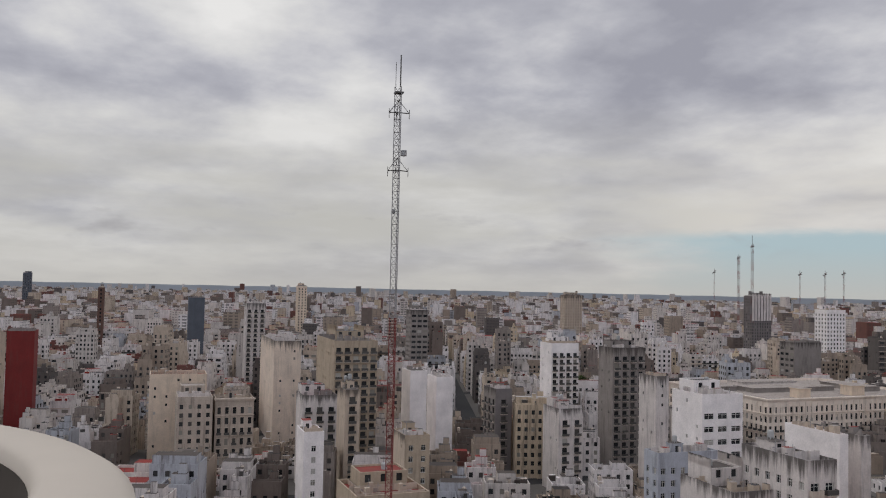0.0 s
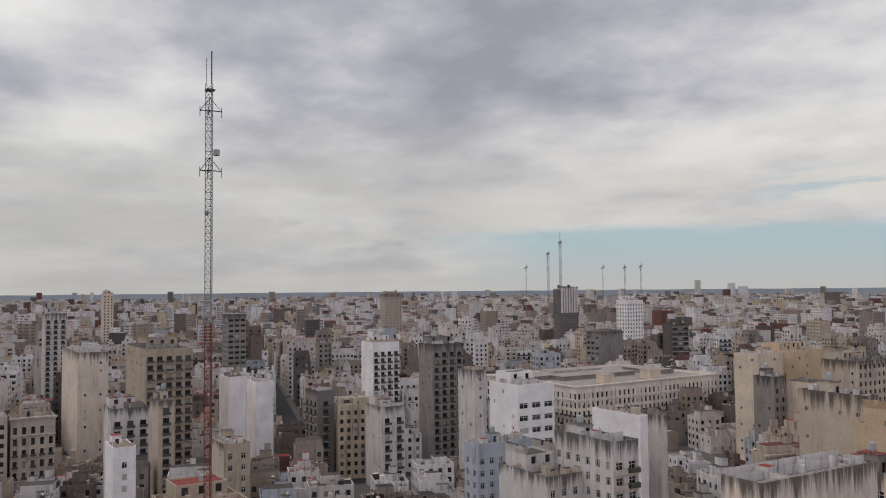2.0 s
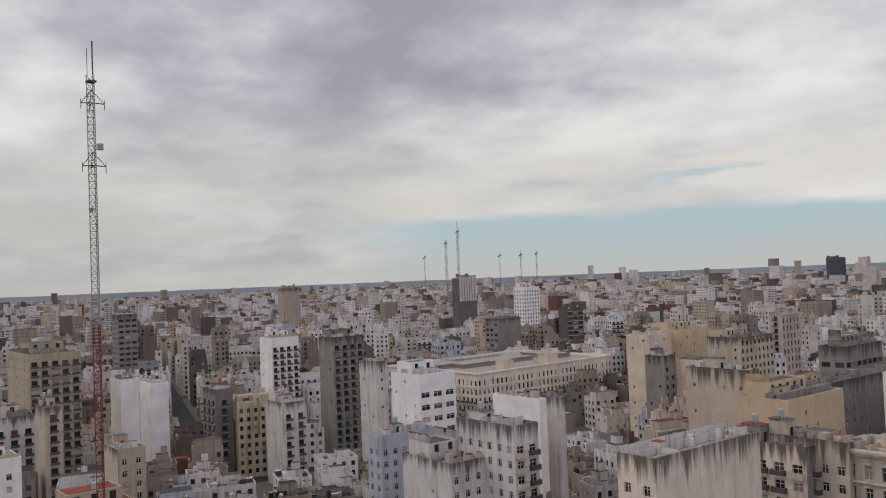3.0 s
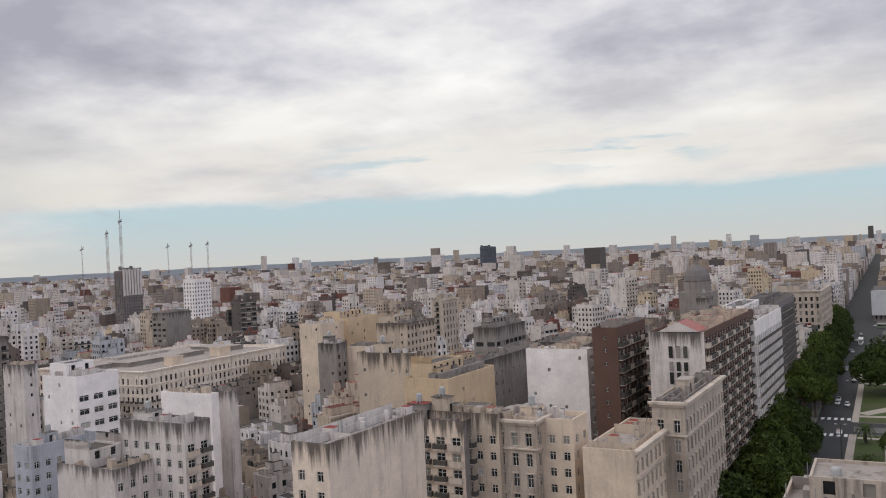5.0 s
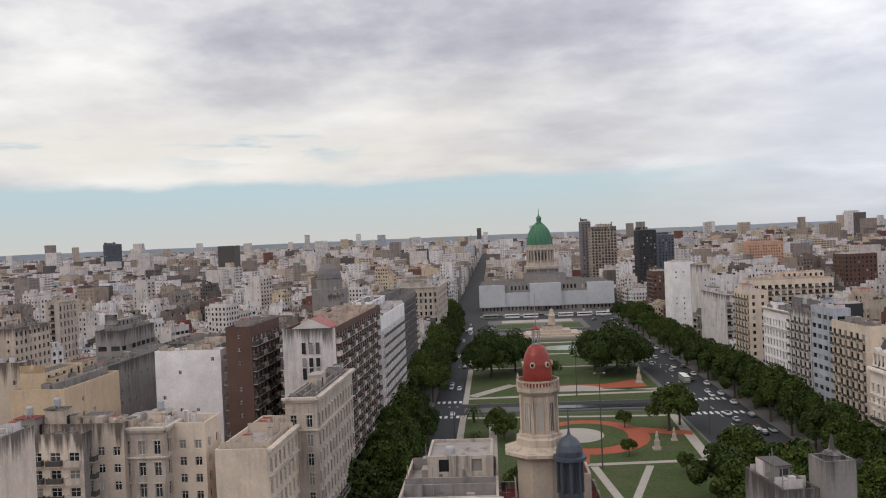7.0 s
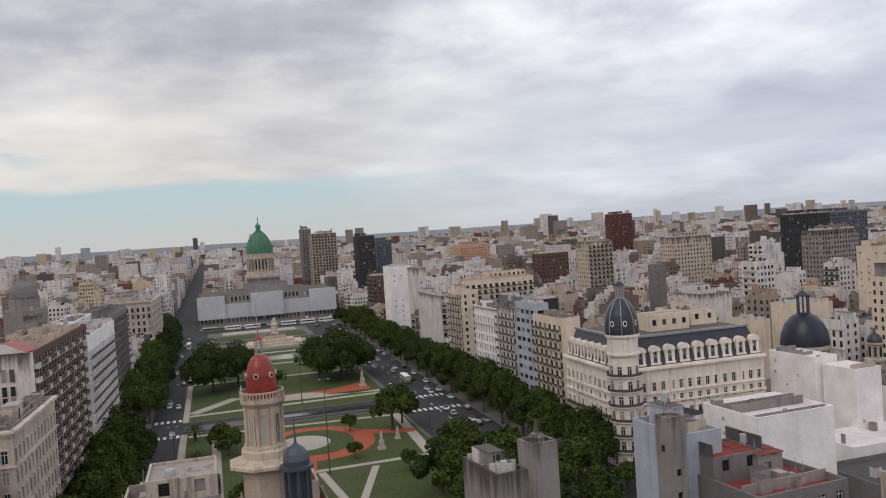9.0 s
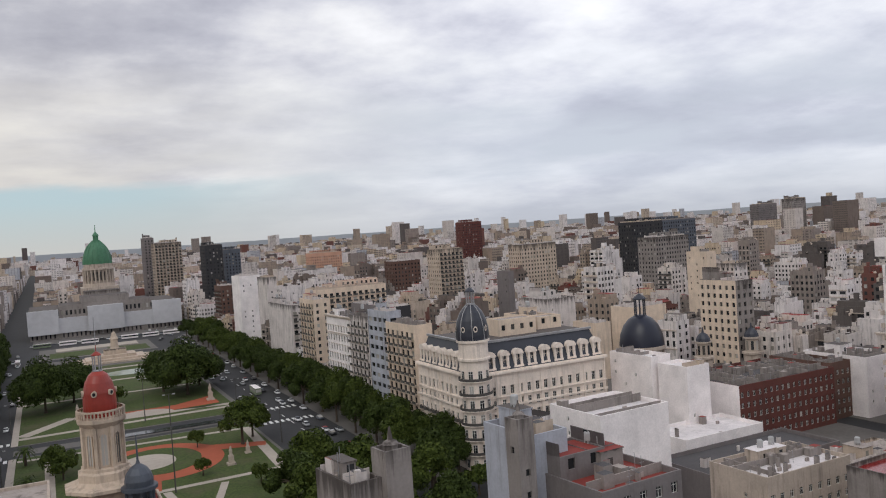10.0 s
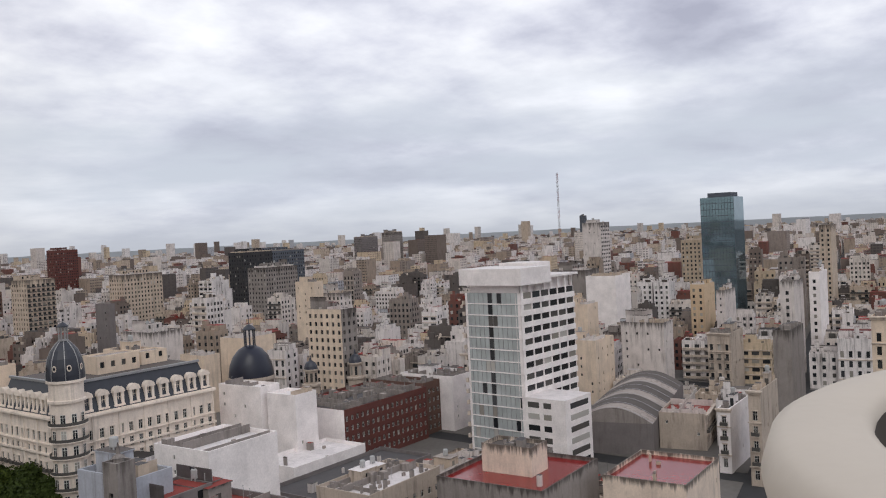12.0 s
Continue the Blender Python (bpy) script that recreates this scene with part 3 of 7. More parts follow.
def house(x, y, rot, w, d, h, left, front, paint, roof, label, seen=None, near=False, huts=2, par=0.9, gable=None, name="apartment_building", side=None, away=1.0, bare=False):
    """A house with its near corner at (x, y): w along its front, d along its left side."""
    HOUSE_NO[0] += 1
    x, y, w, d, h = x * away, y * away, w * away, d * away, H - (H - h) * away
    if d < 14 and (rot != 88 or d == 9.0):
        d *= 1.45 if rot != 88 else 1.8
    rnd = random.Random(HOUSE_NO[0])
    remember(x, y, rot, w, d, h, 0.6 * h if seen is None else seen)
    top = empty(name, pose(x, y, 0, 0, 0, rot), label, "building")
    b = Mesh([PAINT[paint], ROOF[roof], M_PANE, M_RAIL, M_TRIM, PAINT[gable or paint]])
    hold = [] if near else None
    shell(b, w, d, h, (front, side or ("blank" if left != "none" else "none"), front if front != "classic" else "win", left), rnd, hold, par, 5)
    body = b.make("wall", top)
    for nm, me, m in hold or ():
        part(nm, me, body if nm == "window" else top, m)
    z = h - par
    for k in range(huts):
        hw, hd, hh = min(w * 0.42, rnd.uniform(2.6, 5.5)), min(d * 0.4, rnd.uniform(3, 6)), rnd.uniform(2.1, 3.2)
        hx = (w - hw - 1.0) * (0.15 + 0.7 * rnd.random()) + 0.5
        hy = (d - hd - 1.0) * (0.55 + 0.4 * rnd.random()) + 0.5
        u = Mesh([PAINT[paint] if k else PAINT["grey" if paint in ("dark", "brown", "black", "stain") else paint], ROOF[roof], M_PANE])
        u.box((hx, hy, z), (hx + hw, hy + hd, z + hh), 0, 1)
        u.box((hx - 0.15, hy - 0.15, z + hh), (hx + hw + 0.15, hy + hd + 0.15, z + hh + 0.18), 0, 1, True)
        u.box((hx + hw * 0.3, hy - 0.05, z), (hx + hw * 0.3 + 0.9, hy - 0.004, z + 2.0), 2)
        u.make("roof_hut", top)
        if rnd.random() < 0.75:
            part("water_tank", tank_data(), top, pose(hx + hw * 0.5, hy + hd * 0.5, z + hh + 0.18))
    if w > 8 and d > 7.5 and h > 24 and huts:
        # set-back attic storey with its own terrace
        a = Mesh([PAINT[paint], ROOF[roof], M_PANE, M_RAIL, M_TRIM])
        aw, ad = w * rnd.uniform(0.5, 0.75), d * rnd.uniform(0.4, 0.55)
        put = Matrix.Translation((rnd.uniform(0.4, w - aw - 0.4), d - ad - 0.4, z))
        shell(a, aw, ad, rnd.uniform(3.2, 3.8), ("win", "blank", "none", "blank"), rnd, None, 0.35)
        part("attic_storey", a.data("attic_storey"), top, put)
    c = Mesh([PAINT[rnd.choice(("grey", "white", "beige"))], M_METAL, ROOF["pale"], ROOF["red"], ROOF["dark"]])
    for _ in range(0 if bare else 1 + int(max(w, d) / 7)):
        hi = rnd.uniform(0.7, 1.9)
        if w < d or rnd.random() < 0.5:
            yy = rnd.uniform(0.5, d - 0.6)
            c.box((0.3, yy, z), (w - 0.3, yy + 0.16, z + hi), 0, 2)
        else:
            xx = rnd.uniform(0.5, w - 0.6)
            c.box((xx, 0.3, z), (xx + 0.16, d - 0.3, z + hi), 0, 2)
    for _ in range(4 if bare else int(8 + w * d / 14) if huts or roof != "white" else 3):
        qx, qy = rnd.uniform(0.5, max(0.6, w - 2.4)), rnd.uniform(0.5, max(0.6, d - 2.4))
        k = rnd.random()
        if k < 0.45:
            c.box((qx, qy, z), (qx + rnd.uniform(0.3, 1.0), qy + rnd.uniform(0.3, 1.0), z + rnd.uniform(0.6, 2.2)), 0, rnd.choice((0, 4)))
        elif k < 0.62:
            c.box((qx, qy, z), (qx + rnd.uniform(1.2, 2.0), qy + rnd.uniform(1.2, 2.0), z + rnd.uniform(1.6, 2.3)), 0, rnd.choice((2, 3, 4)))
        elif k < 0.78:
            c.box((qx, qy, z), (qx + 0.9, qy + 0.4, z + 0.75), 2, 2)
        else:
            c.bar((qx, qy, z), (qx, qy, z + rnd.uniform(1.5, 4)), 0.05, 1)
            c.bar((qx - 0.5, qy, z + 1.4), (qx + 0.5, qy, z + 1.4), 0.03, 1)
    tagged(c.make("roof_clutter", top), "vents, aerials and chimneys", kind="stuff")
    return top


# ---- ground ----
def disc_sheet(name, r, mat, z, seg=96):
    b = Mesh([mat])
    rings = [0.0, 60, 150, 300, 600, 1200, 2400, r]
    for k in range(seg):
        a0, a1 = 2 * math.pi * k / seg, 2 * math.pi * (k + 1) / seg
        for r0, r1 in zip(rings, rings[1:]):
            pts = [(r0 * math.cos(a0), r0 * math.sin(a0), z), (r1 * math.cos(a0), r1 * math.sin(a0), z), (r1 * math.cos(a1), r1 * math.sin(a1), z), (r0 * math.cos(a1), r0 * math.sin(a1), z)]
            b.face(pts[1:] + pts[:1] if r0 else pts[:3])
    return b.make(name)


tagged(disc_sheet("ground", 4900, M_ASPHALT, 0.0), "grey asphalt streets of the flat city", "ground", kind="structure")

# blocks of the street grid: x and y spans between streets
LEFT_X = [(-38 - 113 * i - 100, -38 - 113 * i) for i in range(0, 24)]
RIGHT_X = [(102 + 113 * i, 102 + 113 * i + 100) for i in range(0, 22)]
ROWS_Y = [(-453 + 124 * j + 10, -453 + 124 * j + 120) for j in range(-8, 26)]
# the side streets run off askew from the avenue
SKEW = {-1: (0.34, 38.0, -19.0), 1: (0.21, 102.0, 12.0), 0: (0.0, 0.0, 0.0)}
CENTRE_Y = [(760, 870), (884, 994), (1008, 1118), (1132, 1242), (1256, 1366), (1380, 1490), (1504, 1614), (1628, 1738), (1752, 1862), (1876, 1986), (2000, 2110)]


def in_view(x, y, spread=5.0):
    az = math.degrees(math.atan2(-x, y))
    return -82 - spread < az < 108 + spread


def house_clear(x, y, w, d, rot):
    """True where the plan of a new house keeps off the houses that stand already."""
    c, s = math.cos(radians(rot)), math.sin(radians(rot))
    mine = [(x + c * a - s * e, y + s * a + c * e) for a in (0.3, w / 2, w - 0.3) for e in (0.3, d / 2, d - 0.3)]
    for fx, fy, fr, fw, fd in FOOT:
        if abs(fx - x) > 110 or abs(fy - y) > 110:
            continue
        cc, ss = math.cos(radians(-fr)), math.sin(radians(-fr))
        for px, py in mine:
            qx, qy = px - fx, py - fy
            lx, ly = cc * qx - ss * qy, ss * qx + cc * qy
            if abs(lx) < fw / 2 + 0.2 and abs(ly) < fd / 2 + 0.2:
                return False
        dx2, dy2 = fx - x, fy - y
        c2, s2 = math.cos(radians(-rot)), math.sin(radians(-rot))
        lx, ly = c2 * dx2 - s2 * dy2, s2 * dx2 + c2 * dy2
        if -1 < lx < w + 1 and -1 < ly < d + 1:
            return False
    return True


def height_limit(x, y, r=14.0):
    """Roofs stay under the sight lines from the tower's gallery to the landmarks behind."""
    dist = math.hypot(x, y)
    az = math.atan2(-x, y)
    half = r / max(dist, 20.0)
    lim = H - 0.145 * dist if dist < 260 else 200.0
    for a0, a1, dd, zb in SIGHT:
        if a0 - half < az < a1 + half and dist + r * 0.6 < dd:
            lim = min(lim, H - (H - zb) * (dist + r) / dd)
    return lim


def facade_light(b, s, length, h, style, rnd):
    """Wall of a house further off: panes set on the wall, balconies and ledges as slabs."""
    s.quad(b, 0, 0, length, h)
    if style == "none" or length < 3:
        return
    bay, ww, wh, sill, fh, base = STYLE[style]
    n = max(1, int((length - 0.6) / bay))
    step = length / n
    ww = min(ww, step - 0.3)
    for r in range(max(1, int((h - base - 0.9) / fh))):
        z = base + r * fh + sill
        for c in range(n):
            if style == "blank" and rnd.random() > 0.34:
                continue
            u = (c + 0.5) * step - ww / 2
            s.quad(b, u, z, u + ww, z + wh, 0.03, 2)
        if style == "balc":
            s.slab(b, 0.3, z - 0.2, length - 0.3, z + 0.7, 0.85, 3 if int(h) % 2 else 4)
        elif style == "band" or (style == "classic" and r % 2 == 0):
            s.slab(b, 0, z + wh + 0.3, length, z + wh + 0.6, 0.3, 4)


def put_mesh(b, a, ox, oy):
    """Adds a mesh of the same materials to b, moved in plan."""
    i = len(b.v)
    b.v.extend((x + ox, y + oy, z) for x, y, z in a.v)
    b.f.extend(tuple(j + i for j in q) for q in a.f)
    b.m.extend(a.m)


def light_shell(b, w, d, h, styles, rnd, par):
    sides = [Side((0, 0), (1, 0)), Side((w, 0), (0, 1)), Side((w, d), (-1, 0)), Side((0, d), (0, -1))]
    for s, l, st in zip(sides, (w, d, w, d), styles):
        facade_light(b, s, l, h, st, rnd)
    t, zr = 0.25, h - par
    o, i = [(0, 0), (w, 0), (w, d), (0, d)], [(t, t), (w - t, t), (w - t, d - t), (t, d - t)]
    for k in range(4):
        k2 = (k + 1) % 4
        b.face([(*o[k], h), (*o[k2], h), (*i[k2], h), (*i[k], h)], 0)
        b.face([(*i[k2], zr), (*i[k], zr), (*i[k], h), (*i[k2], h)], 0)
    b.face([(*q, zr) for q in i], 1)


def template(rnd, w, d, fl, light=False):
    """A deep narrow town house: street block, lower wings behind round a light well, cluttered terraces."""
    h = fl * 3.0 + 1.2
    mats = [M_TINT, M_TROOF2, M_PANE, M_RAIL, M_TRIM] if light else [M_TOWN, M_TROOF, M_PANE, M_RAIL, M_TRIM]
    b, c = Mesh(mats), Mesh(mats)
    kind = rnd.choice(("win", "win", "balc", "balc", "dense", "dense", "classic", "band") if fl > 3 else ("win", "classic", "win"))
    other = rnd.choice(("blank", "blank", "win", "dense"))
    styles = (kind, other, rnd.choice((kind, "win")), rnd.choice((other, "blank")))

    def block(x, y, bw, bd, bh, st, n):
        a, e = Mesh(mats), Mesh(mats)
        par = rnd.choice((0.5, 0.8, 1.0))
        if light:
            light_shell(a, bw, bd, bh, st, rnd, par)
        else:
            shell(a, bw, bd, bh, st, rnd, None, par)
        clutter(e, bw, bd, bh - par, rnd, n)
        put_mesh(b, a, x, y)
        put_mesh(c, e, x, y)

    fd = d * rnd.uniform(0.42, 0.62)
    block(0, 0, w, fd, h, styles, rnd.randint(6, 10))
    rear = [("win", "blank", "win", "win"), ("dense", "win", "blank", "blank")][rnd.randint(0, 1)]
    h2 = max(1, fl - rnd.choice((0, 0, 1, 1, 2))) * 3.0 + rnd.uniform(0.4, 1.0)
    bw = w * rnd.uniform(0.5, 0.72)
    x = rnd.choice((0.0, w - bw))
    block(x, fd, bw, (d - fd) * 0.62, h2, rear, rnd.randint(3, 6))
    h3 = max(1, int(fl * rnd.uniform(0.5, 1.0))) * 3.0 + rnd.uniform(0.4, 1.0)
    block(0, fd + (d - fd) * 0.62, w, (d - fd) * 0.38, h3, rear, rnd.randint(2, 4))
    if fl > 3 and rnd.random() < 0.6:
        q = rnd.uniform(0.4, 0.7) * fd
        b.box((0.5, fd - q, h - 0.9), (w - 0.5, fd - 0.4, h + 2.1), 0, 1)
    if light:
        put_mesh(b, c, 0, 0)
        return b, w, d, h
    pieces = [Mesh(mats) for _ in range(3)]
    for q, m in zip(b.f, b.m):
        pieces[1 if m == 2 else 2 if m in (3, 4) else 0].face([b.v[i] for i in q], m)
    rows = [("wall", pieces[0], ""), ("glazing", pieces[1], "stuff"), ("ledge_work", pieces[2], "stuff"), ("roof_clutter", c, "stuff")]
    return [q for q in rows if q[1].f], w, d, h


TRND = random.Random(11)
SIZES = ((8.7, 14), (8.7, 20), (10, 17), (12, 20), (14.5, 17), (17, 20), (12, 14))
FLOORS = (1, 2, 3, 4, 5, 6, 7, 8, 9, 10, 11, 13, 15)
TEMPLATES = {fl: [template(TRND, *wd, fl) for wd in SIZES] for fl in FLOORS}
LIGHT = {fl: [template(TRND, *wd, fl, True) for wd in SIZES] for fl in FLOORS}
LABEL = {1: "low old house with a cluttered flat roof", 4: "weathered mid-rise town house with a flat roof", 8: "weathered apartment building with stained party walls", 13: "tall weathered apartment tower with flat roof"}


HRND = random.Random(31)


def town_house(x, y, rot, fl, k):
    """A house of the town: walls, panes, roof rooms and clutter as parts that share one tint."""
    if (fl, k) not in KEEP:
        KEEP[fl, k] = [(nm, b.data(nm), kind) for nm, b, kind in TEMPLATES[fl][k][0]]
    top = empty("town_house", pose(x, y, 0, 0, 0, rot), LABEL[max(j for j in LABEL if j <= fl)], "building", "town houses")
    tint = HRND.random()
    for nm, me, kind in KEEP[fl, k]:
        ob = new(nm, me)
        ob.parent = top
        ob.color = (tint, tint, tint, 1)
        tagged(ob, "small dark windows" if nm == "glazing" else "balcony rails, slabs and ledges" if nm == "ledge_work" else "vents, sheds and aerials" if nm == "roof_clutter" else "", kind=kind)


def joined_houses(rows, rnd):
    """All the further houses as one mesh, each with a tint of its own."""
    v, f, m, tint, i = [], [], [], [], 0
    for x, y, rot, fl, k in rows:
        b = LIGHT[fl][k][0]
        a = np.array(b.v, dtype=np.float32)
        c, s = math.cos(radians(rot)), math.sin(radians(rot))
        v.append(np.column_stack((x + c * a[:, 0] - s * a[:, 1], y + s * a[:, 0] + c * a[:, 1], a[:, 2])))
        f.extend([tuple(j + i for j in q) for q in b.f])
        m.extend(b.m)
        tint.append(np.full(len(a), rnd.random(), dtype=np.float32))
        i += len(a)
    me = bpy.data.meshes.new("town_blocks")
    me.from_pydata(np.concatenate(v).tolist(), [], f)
    for mat in (M_TINT, M_TROOF2, M_PANE, M_RAIL, M_TRIM):
        me.materials.append(mat)
    me.polygons.foreach_set("material_index", m)
    me.attributes.new("house_tint", "FLOAT", "POINT").data.foreach_set("value", np.concatenate(tint))
    tagged(new("town_blocks", me), "dense blocks of weathered town houses and flats", "city", kind="stuff")


def lots(x0, x1, y0, y1, rnd):
    """Lots of one block: strips 20 m deep, the outer ones along the streets."""
    cols = max(2, int((x1 - x0) / 20))
    for c in range(cols):
        y = y0
        outer = c in (0, cols - 1)
        while y < y1 - 7:
            width = rnd.choice((8.7, 10, 12, 14.5, 17))
            edge = y < y0 + 18 or y > y1 - 26
            yield x0 + c * (x1 - x0) / cols, y, (x1 - x0) / cols, width, outer or edge, c == cols - 1 or (c > cols / 2)
            y += width


FARV, FARF = [], []


def far_box(x, y, w, d, h, z0=0.0, rot=0.0, ox=0.0, oy=0.0):
    i = len(FARV)
    c, s = math.cos(radians(rot)), math.sin(radians(rot))
    for z in (z0, h):
        for a, e in ((ox, oy), (ox + w, oy), (ox + w, oy + d), (ox, oy + d)):
            FARV.append((x + c * a - s * e, y + s * a + c * e, z))
    FARF.extend([(i, i + 1, i + 5, i + 4), (i + 1, i + 2, i + 6, i + 5), (i + 2, i + 3, i + 7, i + 6), (i + 3, i, i + 4, i + 7), (i + 4, i + 5, i + 6, i + 7)])


PAVEB = Mesh([M_PAVE])


def build_town():
    rnd = random.Random(5)
    blocks = [(bx, by, -1) for bx in LEFT_X for by in ROWS_Y] + [(bx, by, 1) for bx in RIGHT_X for by in ROWS_Y] + [((-10, 90), by, 0) for by in CENTRE_Y]
    rows = []
    for (x0, x1), (y0, y1), hand in blocks:
        slope, base, lean = SKEW[hand]

        def shear(x, y):
            return x, y + slope * (abs(x) - base)

        mx, my = shear((x0 + x1) / 2, (y0 + y1) / 2)
        dist = math.hypot(mx, my)
        if dist > 2700 or not in_view(mx, my, 900 / max(dist, 40)):
            continue
        if dist < 900:
            ring = [shear(*q) for q in ((x0 - 2.5, y0 - 2.5), (x1 + 2.5, y0 - 2.5), (x1 + 2.5, y1 + 2.5), (x0 - 2.5, y1 + 2.5))]
            PAVEB.face([(*q, 0.15) for q in ring])
            for q, r in zip(ring, ring[1:] + ring[:1]):
                PAVEB.face([(*q, -0.2), (*r, -0.2), (*r, 0.15), (*q, 0.15)])
        level = rnd.choice((3, 4, 4, 5, 5, 6)) if dist > 350 else rnd.choice((2, 3, 3, 4))
        for x, y, dep, width, outer, flip in lots(x0, x1, y0, y1, rnd):
            cxx, cyy = shear(x + dep / 2, y + width / 2)
            dd = math.hypot(cxx, cyy)
            tall = rnd.random()
            fl = level + (rnd.choice((-2, -1, 0, 0, 0, 1, 1, 2, 4)) if outer else rnd.choice((-3, -2, -2, -1, -1, 0, 0, 1)))
            if outer and tall < 0.05 and dd > 330:
                fl = rnd.choice((10, 11, 13))
            fl = max(1, fl)
            if dd < 46 or not in_view(cxx, cyy, 6):
                continue
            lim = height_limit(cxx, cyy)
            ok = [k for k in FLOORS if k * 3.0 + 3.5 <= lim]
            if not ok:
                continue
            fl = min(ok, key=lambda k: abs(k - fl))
            if dd < 780:
                k = rnd.choice([j for j, q in enumerate(SIZES) if q[0] <= width + 0.1])
                w, d = SIZES[k]
                # the front looks out to the nearer street
                if flip:
                    px, py, rot = *shear(x + dep, y), 90 + lean
                else:
                    px, py, rot = *shear(x, y + width), 270 + lean
                if w > width + 1.5 or not house_clear(px, py, w, d, rot):
                    continue
                rows.append((dd, px, py, rot, fl, k))
            else:
                px, py = shear(x, y)
                if not house_clear(px, py, dep, width, lean):
                    continue
                h = fl * 3.0 + rnd.uniform(0, 3)
                far_box(px, py, dep - 0.3, width - 0.2, h, 0.0, lean)
                if dd < 1700:
                    far_box(px, py, dep * 0.3, width * 0.5, h + rnd.uniform(2, 5), h, lean, rnd.uniform(1, dep * 0.5), 1.0)
    rows.sort()
    for q in rows[:260]:
        town_house(*q[1:])
    joined_houses([q[1:] for q in rows[260:]], rnd)
    # the plain beyond: coarser rows of roofs
    for _ in range(15000):
        az, dd = radians(rnd.uniform(-88, 114)), math.sqrt(rnd.uniform(2650 ** 2, 4750 ** 2))
        h = rnd.choice((8, 10, 12, 15, 18, 22, 26, 30)) + (rnd.random() < 0.025) * rnd.uniform(12, 34)
        w = rnd.uniform(9, 26)
        far_box(-dd * math.sin(az), dd * math.cos(az), w, rnd.uniform(9, 24), h)
    # high-rises far off, mostly to the north
    for _ in range(120):
        az, dd = radians(rnd.triangular(-88, 70, -50)), rnd.uniform(1100, 4600)
        w = rnd.uniform(14, 30)
        far_box(-dd * math.sin(az), dd * math.cos(az), w, rnd.uniform(14, 28), rnd.choice((44, 50, 56, 62)) + (dd > 2200) * rnd.uniform(0, 34))
    me = bpy.data.meshes.new("far_city")
    me.from_pydata(FARV, [], FARF)
    me.materials.append(M_FAR)
    tagged(new("far_city", me), "far dense city of pale apartment blocks", "city", kind="stuff")
    tagged(PAVEB.make("pavement"), "worn grey pavements round the blocks", "pavement", kind="structure")
    print("town houses", len(rows), "far", len(FARV) // 8)


# ring that closes the horizon, the haze over the plain painted into its colour
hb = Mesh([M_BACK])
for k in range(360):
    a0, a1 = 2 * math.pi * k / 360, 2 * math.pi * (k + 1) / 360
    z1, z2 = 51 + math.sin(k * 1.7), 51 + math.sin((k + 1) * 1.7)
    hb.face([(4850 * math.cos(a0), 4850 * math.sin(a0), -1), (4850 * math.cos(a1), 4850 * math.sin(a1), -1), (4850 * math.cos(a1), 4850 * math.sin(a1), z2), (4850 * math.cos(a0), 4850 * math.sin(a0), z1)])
tagged(hb.make("backdrop"), "plain at the horizon with blue-grey haze in its colour", "backdrop", kind="structure")


# ---- houses that stand out ----
house(-327.7, 12.1, 88, 20.3, 14.0, 31.0, "balc", "blank", "cream", "red", "cream apartment block with blank party walls and red roof edge", 16.1, gable="clean", huts=0)
house(-300.4, 20.2, 88, 11.7, 17.1, 26.0, "win", "win", "stone", "pale", "pale office house with a grid of square windows", 14.9)
house(-302.4, 33.1, 88, 13.1, 11.7, 25.0, "blank", "classic", "stone", "grey", "cream old town house with tall windows and iron balconies", 14.9)
house(-217.1, 46.2, 88, 5.3, 11.3, 27.0, "blank", "win", "clean", "red", "narrow white house with small windows and red roof", 20.4, True, huts=1)
house(-266.0, 55.9, 88, 11.1, 12.5, 30.0, "blank", "balc", "white", "red", "white apartment house with a red tiled terrace", 7.4)
house(-284.5, 70.3, 88, 15.3, 32.2, 46.0, "blank", "balc", "tan", "grey", "tall tan apartment block with deep dark balconies", 21.1)
house(-344.3, 60.2, 88, 10.9, 45.0, 42.0, "blank", "blank", "stain", "grey", "stained grey-beige tower with bare party walls", 16.1, huts=0)
house(-297.2, 102.5, 88, 6.5, 11.3, 34.0, "none", "none", "clean", "pale", "plain white windowless block", 14.9, huts=0)
house(-301.3, 114.5, 88, 6.7, 11.3, 31.0, "none", "none", "clean", "pale", "lower plain white windowless block", 12.4, huts=0)
house(-211.5, 71.8, 88, 6.9, 11.3, 26.0, "blank", "win", "tan", "grey", "tan apartment house with paired windows", 20.4, True, gable="beige", huts=1)
house(-245.2, 64.2, 88, 4.5, 11.1, 34.0, "blank", "balc", "beige", "grey", "narrow beige apartment house with balconies", 13.6)
house(-270.1, 124.8, 88, 6.3, 11.1, 30.0, "balc", "balc", "dark", "red", "dark grey apartment block with balconies", 13.6, gable="grey")
house(-240.0, 133.4, 88, 8.7, 11.5, 27.0, "blank", "balc", "white", "red", "white apartment house with a red roof terrace", 13.6)
house(-324.1, 176.0, 88, 13.1, 11.3, 42.0, "blank", "balc", "clean", "grey", "white apartment tower with balconies", 17.4)
house(-271.6, 173.4, 88, 13.7, 10.7, 44.0, "blank", "balc", "grey", "grey", "grey concrete apartment tower", 17.4)
house(-229.3, 162.7, 88, 4.7, 10.1, 38.0, "blank", "blank", "white", "grey", "white stained party-wall block", 16.1, huts=0)
house(-172.4, 135.9, 88, 12.1, 12.7, 40.0, "blank", "band", "clean", "grey", "white office block with ribbon windows", 25.5, True, huts=1)
